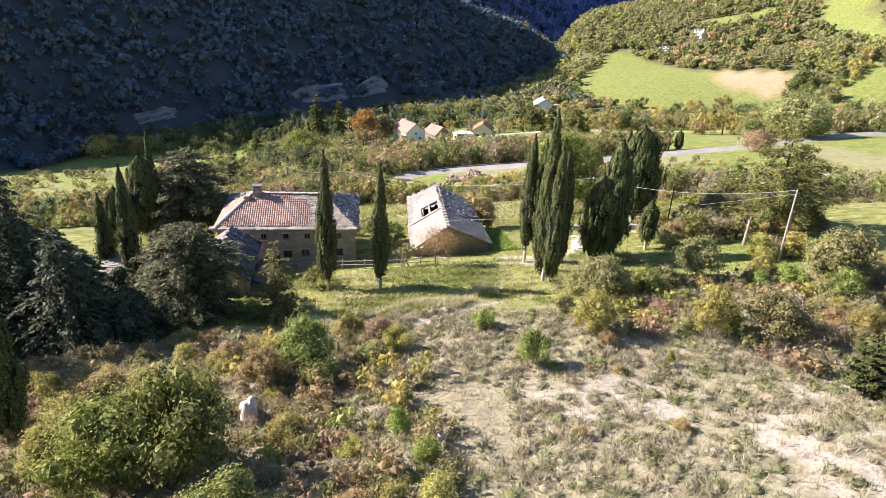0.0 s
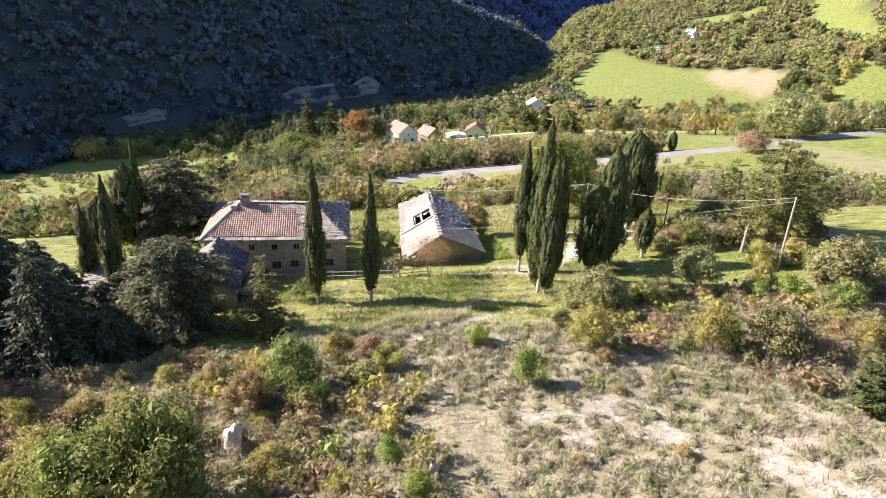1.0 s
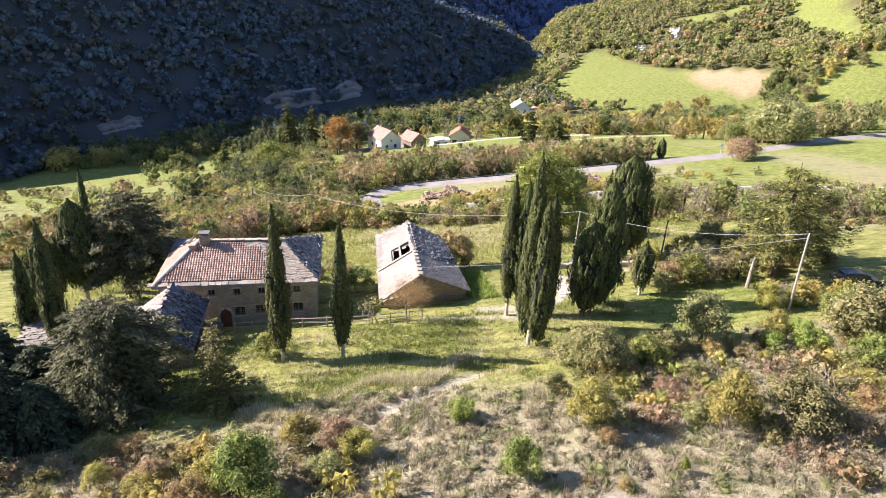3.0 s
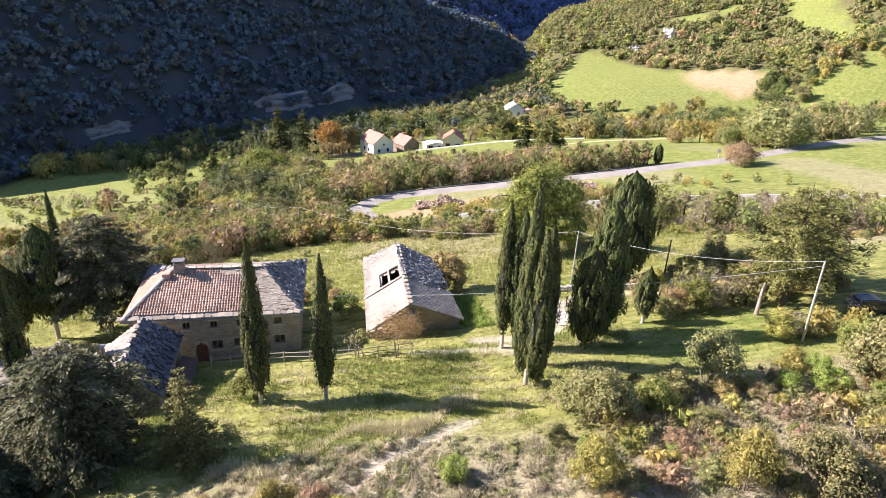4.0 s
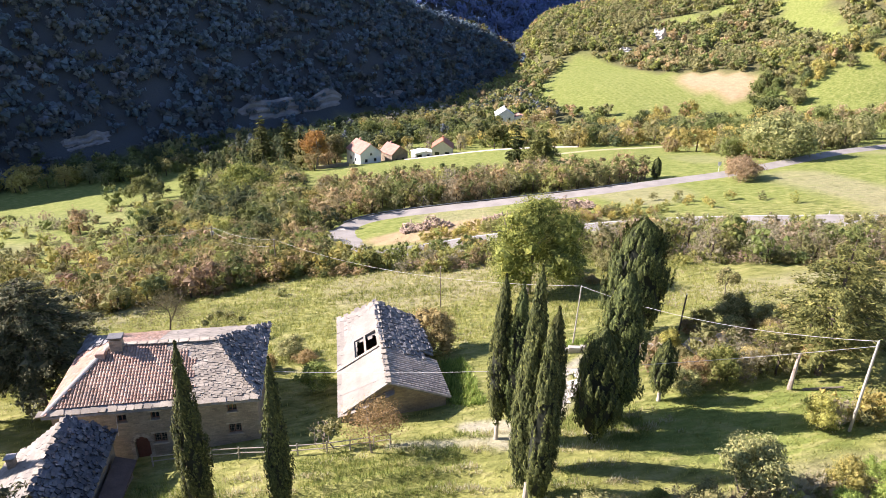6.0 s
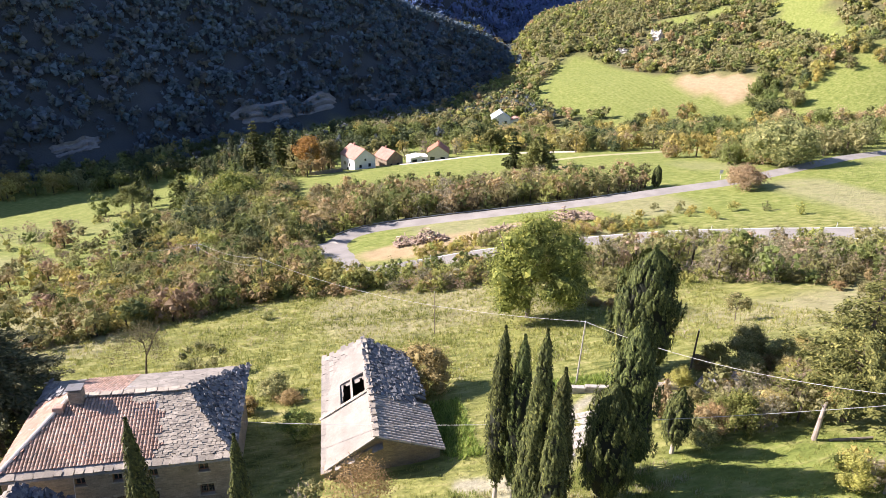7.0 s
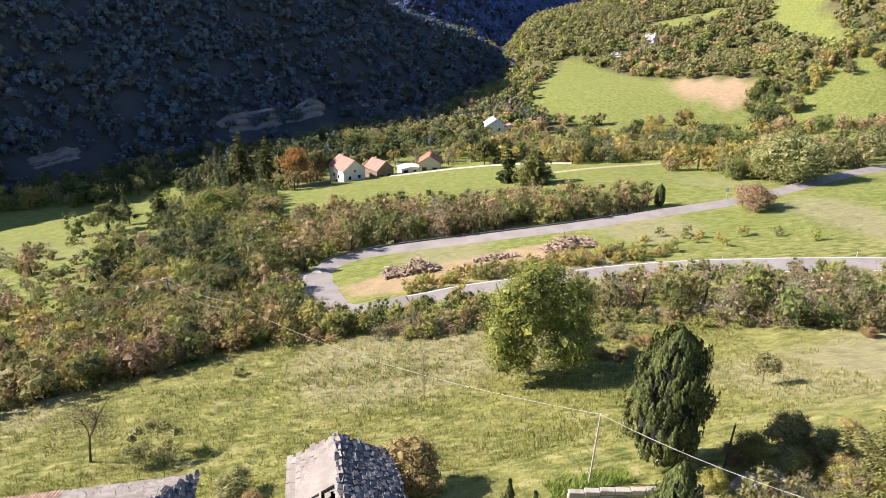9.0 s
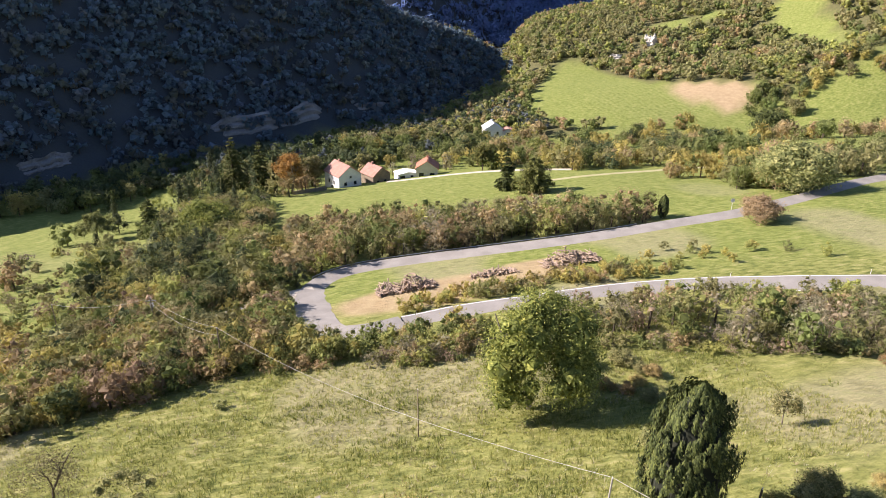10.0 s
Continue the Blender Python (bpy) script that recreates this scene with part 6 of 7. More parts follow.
woods("thicket", "hedgerow trees on the valley meadows", spots_in(rng, 150, (96, 205, 186, 345), lambda x, y: ((y > 200 + 0.0 * x) & (y < 222) & (x > 118)) | ((x < 150) & (y > 225) & (y < 330) & (x > 98 + 0.1 * (y - 225)) & (x < 160 - 0.1 * (y - 225))), ("green", "green", "dark", "olive", "yellow", "lime", "ochre"), (6, 11), (0.85, 1.2)), 150, 0.65, 206, "thicket")
woods("thicket", "autumn trees beside the road at the field corner", spots_in(rng, 60, (140, 235, 118, 175), lambda x, y: off_road(x, y, 7) & (y < 172), ("green", "olive", "yellow", "ochre", "rust", "green"), (6, 12), (0.85, 1.1)), 190, 0.65, 207, "thicket")
woods("thicket", "hedges and copses between the hill fields", spots_in(rng, 230, (160, 460, 225, 345), lambda x, y: (value_noise(x, y * 2.2, 38, 51) > 0.53) & (hill_field(x, y) > 2), ("green", "dark", "olive", "yellow", "ochre", "green"), (6, 11), (0.9, 1.2)), 120, 0.8, 208, "thicket")
woods("thicket", "dark trees round the valley houses", spots_in(rng, 60, (-30, 30, 236, 300), lambda x, y: (dark_side(x, y) < 2) & (x < 26), ("spruce", "green", "spruce", "olive", "ochre"), (8, 14), (0.5, 0.8)), 110, 0.8, 209, "thicket")
woods("thicket", "trees behind the valley houses", spots_in(rng, 95, (40, 135, 270, 352), lambda x, y: (dark_side(x, y) < 0) & (y > 280 - 0.1 * x) & ~((x > 112) & (y > 300)), ("green", "olive", "yellow", "grey", "ochre"), (6, 11), (0.7, 1.0)), 90, 0.9, 210, "thicket")
woods("woodland", "autumn woodland on the sunny hillside", spots_in(rng, 4700, (95, 720, 318, 900), lambda x, y: ~((x > 116) & (x < 156) & (y < 350)) & (inside(x, y, 326, 509, 14, 7, 60) > 1) & (inside(x, y, 290, 499, 10, 8, 60) > 1) & (land_use(x, y)[4] > 0.5) & (dark_side(x, y) < 0) & (x < 0.95 * (y + 60) + 60), ("olive", "green", "olive", "lime", "olive", "green", "ochre", "green", "olive"), (6, 10), (1.0, 1.3)), 38, 0.85, 211, lumps=(6, 9), core=0.66, range_v=(0.84, 1.16))
# the cool leaf tones stand for shade and haze over this hill
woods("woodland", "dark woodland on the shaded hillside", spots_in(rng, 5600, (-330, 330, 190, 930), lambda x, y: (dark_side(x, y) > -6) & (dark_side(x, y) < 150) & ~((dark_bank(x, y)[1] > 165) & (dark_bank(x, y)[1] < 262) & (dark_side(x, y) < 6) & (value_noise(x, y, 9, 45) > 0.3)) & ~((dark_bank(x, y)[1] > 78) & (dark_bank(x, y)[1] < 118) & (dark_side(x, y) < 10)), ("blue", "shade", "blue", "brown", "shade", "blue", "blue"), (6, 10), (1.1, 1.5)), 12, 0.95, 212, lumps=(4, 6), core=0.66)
woods("woodland", "shaded trees along the foot of the dark hillside", spots_in(rng, 1100, (-110, 170, 268, 520), lambda x, y: (dark_side(x, y) < -4) & (dark_side(x, y) > -110) & (inside(x, y, -95, 246, 52, 26, 10) > 1) & (y > np.interp(x, [-60, -10, 10, 30, 80, 170], [285, 268, 278, 292, 310, 350])) & ~((x > 112) & (x < 156) & (y < 372)) & (hill_field(x, y) > 4) & ~((dark_bank(x, y)[1] > 165) & (dark_bank(x, y)[1] < 262) & (dark_side(x, y) > -22)), ("dark", "green", "olive", "dark", "shade"), (5, 8), (0.9, 1.3)), 50, 0.8, 221, lumps=(7, 11), core=0.6)
woods("woodland", "brownish woodland along the sunlit ridge", spots_in(rng, 900, (60, 330, 560, 930), lambda x, y: (1.1 * dark_side(x, y) > 0.7 * np.interp(dark_bank(x, y)[1], CREST_S, CREST_Z)) & (dark_side(x, y) > 4) & (dark_side(x, y) < 150) & (dark_bank(x, y)[1] > 500), ("olive", "ochre", "grey", "olive", "dark"), (8, 13), (0.9, 1.2)), 40, 1.1, 218, lumps=(4, 6), core=0.7)
# these trees are tinted navy in place of distance haze
woods("woodland", "far wooded mountainside", spots_in(rng, 1300, (150, 700, 960, 1500), lambda x, y: (-0.81 * (x - 380) + 0.587 * (y - 1000) > -20) & (-0.81 * (x - 380) + 0.587 * (y - 1000) < 230), ("haze_navy",), (16, 26), (1.0, 1.3)), 20, 5.0, 213, lumps=(3, 5))
woods("thicket", "green trees in the shaded valley bottom", spots_in(rng, 60, (-145, -55, 262, 300), lambda x, y: dark_side(x, y) < 4, ("green", "dark", "olive", "yellow"), (7, 11), (0.8, 1.05)), 110, 0.8, 215, "thicket")


# ---- grass and low scrub ----
def tufts(name, label, xs, ys, leaf, blades, high, wide, seed, spread_r=0.16, category="grass"):
    """Grass: each tuft a few upright blades."""
    rng = np.random.default_rng(seed)
    zs = shaped_z(xs, ys)
    k = len(xs)
    c = np.repeat(np.stack([xs, ys, zs], -1), blades, 0)
    size = np.repeat(rng.uniform(0.6, 1.35, k), blades)
    a = rng.random(k * blades) * math.tau
    lean = np.stack([np.cos(a), np.sin(a), np.zeros_like(a)], -1)
    root = c + lean * (rng.random(k * blades) * spread_r)[:, None]
    tip = root + lean * (size * high * rng.uniform(0.2, 0.75, k * blades))[:, None] + np.array((0, 0, 1.0)) * (size * high * rng.uniform(0.6, 1.1, k * blades))[:, None]
    side = np.stack([-np.sin(a), np.cos(a), np.zeros_like(a)], -1) * (wide * 0.5)
    v = np.stack([root - side - np.array((0, 0, 0.05)), root + side - np.array((0, 0, 0.05)), tip], 1).reshape(-1, 3)
    me = raw_mesh(name, v, np.arange(len(v)).reshape(-1, 3), leaf)
    return tagged(new(name, me), label, category, kind="stuff")


def mounds(name, label, xs, ys, tones, cards, r, seed, size=0.2, high=0.8):
    """Low twiggy scrub: each plant a ragged cushion of upright sprays in its own tone."""
    rng = np.random.default_rng(seed)
    zs = shaped_z(xs, ys)
    k = len(xs)
    one = rng.uniform(0.5, 1.5, k) ** 1.4 * r
    rr = np.repeat(one, cards)
    d = unit(rng.normal(size=(k * cards, 3)) * np.array((1, 1, 0.9)))
    d[:, 2] = np.abs(d[:, 2])
    c = np.repeat(np.stack([xs, ys, zs], -1), cards, 0) + d * (rr * rng.uniform(0.35, 1.0, k * cards))[:, None] * np.array((1, 1, high * 0.8))
    f = rng.normal(size=c.shape) + 0.8 * d
    s = size * rng.uniform(0.6, 1.4, len(c)) * (0.6 + 0.6 * rr / r)
    v, q = leaf_cards(c, f, s * 2.4, s * 0.34, rng, d + np.array((0, 0, 0.55)) + 0.25 * rng.normal(size=c.shape))
    # a rounded uneven cushion under the sprays
    turn = np.arange(6) * math.tau / 6
    shell = np.concatenate([np.stack([np.cos(turn + 0.5 * q) * math.cos(e), np.sin(turn + 0.5 * q) * math.cos(e), np.full(6, math.sin(e))], -1) for q, e in enumerate((-0.2, 0.7))] + [np.array([(0, 0, 1.0)])])
    ring = [(a, (a + 1) % 6, 6 + (a + 1) % 6) for a in range(6)] + [(a, 6 + (a + 1) % 6, 6 + a) for a in range(6)] + [(6 + a, 6 + (a + 1) % 6, 12) for a in range(6)]
    lop = rng.uniform(0.7, 1.3, (k, 1, 3)) * np.array((1, 1, 0.7 * high))
    cv = np.stack([xs, ys, zs], -1)[:, None, :] + shell[None] * lop * (0.58 * one)[:, None, None] * rng.uniform(0.7, 1.2, (k, 13, 1))
    cv, cf = cv.reshape(-1, 3), (np.array(ring)[None] + 13 * np.arange(k)[:, None, None]).reshape(-1, 3)
    tone = np.array(tones)[rng.integers(0, len(tones), k)] * rng.uniform(0.75, 1.25, (k, 1))
    tint = np.ones((len(v) + len(cv), 4))
    tint[:len(v), :3] = np.repeat(tone, 3 * cards, 0)
    tint[len(v):, :3] = np.repeat(tone * 0.9, 13, 0)
    me = raw_mesh(name, np.concatenate([v, cv]), np.concatenate([q, cf + len(v)]), F_CUSHION, smooth=True, tint=np.clip(tint, 0.01, 0.7))
    return tagged(new(name, me), label, "scrub", kind="stuff")


def strewn(rng, count, box4, test):
    x, y = rng.uniform(box4[0], box4[1], count * 4), rng.uniform(box4[2], box4[3], count * 4)
    ok = test(x, y)
    return x[ok][:count], y[ok][:count]


def not_built(x, y):
    return ~((x > -8) & (x < 8) & (y > -0.2) & (y < 11.8)) & ~((x > 13.6) & (x < 23.6) & (y > 0) & (y < 13)) & ~((x > -10.2) & (x < -1) & (y > -8.6) & (y < 0.3)) & ~((x > -19.6) & (x < -13.2) & (y > -3) & (y < 1.6)) & (land_use(x, y)[2] < 0.4)


scrubby = lambda x, y: land_use(x, y)[0] > 0.5
in_reach = lambda x, y: rng.random(np.shape(x)) < (1 - ss(0, 16, np.maximum(np.maximum(-20 - x, x - 62), -50 - y)))
GREYGREEN = [(0.368, 0.344, 0.208), (0.304, 0.304, 0.152), (0.424, 0.392, 0.264), (0.248, 0.268, 0.104), (0.32, 0.288, 0.176)]
HEATHER = [(0.442, 0.388, 0.257), (0.38, 0.321, 0.204), (0.481, 0.428, 0.289), (0.404, 0.333, 0.222)]
bare_ok = lambda x, y, most: land_use(x, y)[2] < most
x, y = strewn(rng, 4300, (-34, 78, -68, -15), lambda x, y: scrubby(x, y) & in_reach(x, y) & bare_ok(x, y, 0.5) & (value_noise(x, y, 5, 60) > 0.22))
mounds("scrub", "grey-green low scrub cushions on dry ground", x, y, GREYGREEN, 75, 0.50, 301, 0.115)
x, y = strewn(rng, 3000, (-34, 78, -68, -15), lambda x, y: scrubby(x, y) & in_reach(x, y) & bare_ok(x, y, 0.55) & (value_noise(x * 0.6, y * 1.5, 4, 61) > 0.38))
mounds("scrub", "pinkish-brown dry scrub cushions", x, y, HEATHER, 72, 0.46, 302, 0.115)
x, y = strewn(rng, 9000, (-34, 78, -68, -15), lambda x, y: scrubby(x, y) & in_reach(x, y) & (land_use(x, y)[2] < 0.8))
tufts("dry_grass", "straw-coloured dry grass tufts", x, y, F_DRY, 8, 0.45, 0.04, 303)
x, y = strewn(rng, 7000, (-26, 56, -26, 20), lambda x, y: ~scrubby(x, y) & not_built(x, y))
tufts("meadow_grass", "uneven green grass round the farm", x, y, F_GRASS, 8, 0.26, 0.045, 304, 0.2)
x, y = strewn(rng, 12000, (-25, 75, 14, 62), lambda x, y: not_built(x, y) & (y < 57 - 0.42 * (8 - x) * (x < 8)))
tufts("meadow_grass", "tussocky yellow-green meadow grass", x, y, F_GRASS, 8, 0.40, 0.06, 305, 0.3)
x, y = strewn(rng, 2200, (-25, 75, 12, 60), lambda x, y: not_built(x, y) & (value_noise(x, y, 10, 62) > 0.45))
tufts("dry_grass", "dry seeding grass in the meadow", x, y, F_DRY, 8, 0.38, 0.05, 306, 0.25)
along_bank = lambda x, y: np.abs(y + 18.6 - 0.30 * (x - 10) - 1.2 * np.sin(x * 0.7)) < 1.3 * value_noise(x, y, 2.5, 70)
x, y = strewn(rng, 1300, (2, 21, -24, -14), along_bank)
tufts("dry_grass", "long tawny dry grass along the bank", x, y, F_DRY, 16, 0.42, 0.05, 307, 0.4)
x, y = strewn(rng, 3000, (-22, 66, -54, -15), lambda x, y: scrubby(x, y) & (land_use(x, y)[2] < 0.5) & (value_noise(x, y, 8, 63) > 0.5))
tufts("green_grass", "patches of green grass between the scrub", x, y, F_SCRUB, 8, 0.34, 0.045, 308, 0.3)
x, y = strewn(rng, 700, (23.6, 41.5, 0, 9.5), lambda x, y: ((x < 26.5) & (y < 9)) | ((x > 34.5) & (y > 7.6)))
tufts("weed_patch", "rank bright green weeds beside the barn and wall", x, y, F_LIME, 10, 0.5, 0.08, 309, 0.3)
x, y = strewn(rng, 1400, (0, 40, -19, -5), lambda x, y: ~scrubby(x, y) & not_built(x, y) & (np.sin((y + value_noise(x, y, 6, 7) * 2.2 + 0.12 * x) * 2 * np.pi / 2.1) > 0.35) & (value_noise(x, y, 3.5, 71) > 0.4))
tufts("dry_grass", "pale long grass on the lawn's small terraces", x, y, F_DRY, 9, 0.30, 0.045, 310, 0.3)
x, y = strewn(rng, 3600, (-4, 44, -20, -4), lambda x, y: ~scrubby(x, y) & not_built(x, y) & (value_noise(x, y, 4.0, 72) > 0.55))
tufts("meadow_grass", "rank green grass in patches on the lawn", x, y, F_GREEN, 9, 0.30, 0.05, 311, 0.35)
x, y = strewn(rng, 2600, (-25, 80, 14, 62), lambda x, y: not_built(x, y) & (value_noise(x, y, 6.0, 73) > 0.58) & (y < 57 - 0.42 * (8 - x) * (x < 8)))
tufts("meadow_grass", "darker green tussocks in the meadow", x, y, F_GREEN, 9, 0.45, 0.07, 312, 0.4)

# ---- fence, poles and cables ----
def at_land(x, y, up=0.0):
    return Vector((x, y, land(x, y) + up))


def rail_fence():
    f = thing("rail_fence", "silvered wooden post-and-rail fence along the bank", "fence")
    line = smooth_line([(-0.6, -1.3), (3.8, -1.9), (10.5, -3.3), (14.5, -3.9), (17.6, -4.1)], 1.75)
    r = random.Random(4)
    tops = []
    for x, y in line:
        p = at_land(x, y)
        tilt = Vector((r.gauss(0, 0.04), r.gauss(0, 0.04), 1))
        bm = bmesh.new()
        rod(bm, p - Vector((0, 0, 0.3)), p + tilt * 1.12, 0.065, 0.055, 7)
        part("post", bm, M_FENCE, f)
        tops.append(p)
    for a, b in zip(tops, tops[1:]):
        for h in (0.45, 0.92):
            bm = bmesh.new()
            e = (b - a).normalized() * 0.12
            rod(bm, a - e + Vector((0, 0.06, h + r.gauss(0, 0.03))), b + e + Vector((0, 0.06, h + r.gauss(0, 0.03))), 0.045, 0.04, 6)
            part("rail", bm, M_FENCE, f)


def pole(label, x, y, h, mat, lean=(0, 0), r=0.12, arm=False):
    p = thing("utility_pole", label, "pole", Matrix.Translation(at_land(x, y)))
    bm = bmesh.new()
    rod(bm, (0, 0, -0.6), (lean[0], lean[1], h), r, r * 0.72, 8)
    mast = part("mast", bm, mat, p)
    bm = bmesh.new()
    rod(bm, (lean[0], lean[1], h - 0.02), (lean[0], lean[1], h + 0.16), 0.05, 0.035, 7)
    part("insulator", bm, M_LINE, mast, "white porcelain insulator")
    if arm:
        bm = bmesh.new()
        box(bm, -0.9, 0.9, -0.05, 0.05, h - 0.55, h - 0.43)
        part("crossarm", bm, M_STEEL, p, "steel crossarm")
        bm = bmesh.new()
        box(bm, -0.28, 0.28, 0.1, 0.55, h - 1.9, h - 1.1, bevel=0.05)
        part("transformer", bm, M_STEEL, p, "grey transformer box")
    return at_land(x, y) + Vector((lean[0], lean[1], h + 0.1))


def cable(a, b, sag, r=0.017, label="thin pale overhead cable"):
    pts = []
    for k in range(25):
        t = k / 24
        pts.append(Vector(a).lerp(Vector(b), t) - Vector((0, 0, sag * 4 * t * (1 - t))))
    bm = bmesh.new()
    rings = []
    side = (Vector(b) - Vector(a)).cross(Vector((0, 0, 1))).normalized()
    for p in pts:
        rings.append([bm.verts.new(p + side * r * math.cos(k * math.tau / 5) + Vector((0, 0, r * math.sin(k * math.tau / 5)))) for k in range(5)])
    for g, h in zip(rings, rings[1:]):
        for k in range(5):
            bm.faces.new((g[k], g[(k + 1) % 5], h[(k + 1) % 5], h[k]))
    bm.faces.new(rings[0])
    bm.faces.new(rings[-1][::-1])
    tagged(part("overhead_cable", bm, M_WIRE), label, "cable", "overhead cables")


rail_fence()
TOP_R = pole("leaning silvered wooden utility pole in bushes", 50.8, -12.6, 7.5, M_POLE, (0.2, 0.2), 0.115)
TOP_M = pole("silvered wooden utility pole in the meadow edge", 38.0, 8.6, 6.7, M_POLE, (0.2, 0.0), 0.09)
pole("dark tarred wooden pole by the thicket", 47.9, 5.8, 5.5, M_POLE_D, (0.15, 0), 0.1)
pole("thin weathered pole standing in the meadow", 29.2, 33.0, 6.1, M_TIMBER, (-0.1, 0), 0.075)
TOP_L2 = pole("grey wooden utility pole at the thicket edge", 5.8, 60.6, 7.4, M_TIMBER, (-0.1, 0), 0.13)
TOP_L = pole("utility pole carrying a transformer in the thicket", -7.8, 83.0, 7.6, M_TIMBER, (0, 0), 0.15, True)
TOP_FAR = pole("thin utility pole among thicket trees", -26.5, 92.0, 7.0, M_TIMBER, (0, 0), 0.10)
cable(TOP_R, TOP_M, 1.1)
cable(TOP_M, TOP_L2, 2.0)
cable(TOP_L2, TOP_L, 0.9)
cable(TOP_L2 - Vector((0, 0, 1.2)), TOP_L - Vector((0, 0, 1.0)), 1.3)
cable(TOP_L, TOP_FAR, 1.2)
cable((7.75, 5.0, 3.9), TOP_R - Vector((0, 0, 0.4)), 0.9, 0.018)
cable((-3.0, 0.15, 4.3), (-2.7, -1.0, 3.2), 0.05, 0.02)

# ---- by the lane ----
def yard_wall():
    """Low pale retaining wall behind the cypresses, in long blocks."""
    w = thing("retaining_wall", "low pale concrete and stone retaining wall", "wall")
    r = random.Random(6)
    a, b = Vector((35.6, 7.2)), Vector((46.4, 4.6))
    for k in range(9):
        for row in range(2):
            p, q = a.lerp(b, (k + 0.01 + 0.05 * (row % 2)) / 9.2), a.lerp(b, (k + 0.97 + 0.05 * (row % 2)) / 9.2)
            z = land((p.x + q.x) / 2, p.y - 0.4) - 0.25 + row * 0.42
            bm = bmesh.new()
            m = Matrix.Translation((p.x, p.y, 0)) @ Matrix.Rotation(math.atan2(q.y - p.y, q.x - p.x), 4, "Z")
            box(bm, 0, (q - p).length, r.uniform(-0.04, 0.04), 0.5, z, z + 0.40, m, 0.02)
            part("block", bm, M_CONCRETE, w)


def paving():
    """Large worn slabs where the lane turns into the yard."""
    y = thing("stone_paving", "worn pale paving slabs on the lane", "paving")
    r = random.Random(16)
    for i in range(5):
        for j in range(7):
            if r.random() < 0.18:
                continue
            x0, y0 = 32.6 + i * 0.85 + 0.32 * j, -2.2 + j * 1.0
            w, h = 0.78, 0.9
            c = [at_land(x0 + a + r.gauss(0, 0.04), y0 + b + r.gauss(0, 0.04), 0.08) for a, b in ((0, 0), (w, 0), (w, h), (0, h))]
            bm = bmesh.new()
            slab(bm, c, 0.2)
            part("slab", bm, M_CONCRETE, y)


def snag():
    s = thing("dead_tree", "broken pale dead trunk beside the lawn", "tree", stand(51.2, -5.9))
    bm = bmesh.new()
    pts = [Vector((0, 0, -0.3)), Vector((0.03, 0, 0.9)), Vector((0.10, 0.05, 2.0)), Vector((0.16, 0.08, 2.9)), Vector((0.26, 0.1, 3.4))]
    for k, (a, b) in enumerate(zip(pts, pts[1:])):
        rod(bm, a, b, 0.22 - 0.03 * k, 0.19 - 0.03 * k, 9)
    rod(bm, pts[3], pts[3] + Vector((-0.3, 0.1, 0.35)), 0.09, 0.03, 6)
    part("trunk", bm, M_TWIG, s)
    bm = bmesh.new()
    rod(bm, (1.0, -0.4, 0.12), (4.2, -1.1, 0.5), 0.13, 0.09, 7)
    tagged(part("fallen_log", bm, M_BARK), "fallen dark log on the lawn edge", "log").matrix_basis = stand(51.2, -5.9)


def tarp_heap():
    t = thing("tarpaulin_heap", "heap under a faded blue tarpaulin in the thicket", "tarpaulin", stand(50.4, 4.2, 0.1))
    r = random.Random(2)
    bm = bmesh.new()
    n, k = 14, 9
    rows = []
    for i in range(n):
        row = []
        for j in range(k):
            u, v = i / (n - 1), j / (k - 1)
            edge = min(u, 1 - u, v, 1 - v) * 5
            h = min(1, edge) * (1.0 + 0.25 * math.sin(u * 9) + 0.18 * math.cos(v * 7 + u * 4)) + r.gauss(0, 0.05)
            row.append(bm.verts.new(((u - 0.5) * 4.6, (v - 0.5) * 2.4, max(0.02, h))))
        rows.append(row)
    for a, b in zip(rows, rows[1:]):
        for j in range(k - 1):
            bm.faces.new((a[j], b[j], b[j + 1], a[j + 1]))
    bmesh.ops.solidify(bm, geom=bm.faces[:], thickness=0.03)
    part("sheet", bm, M_BLUE, t)


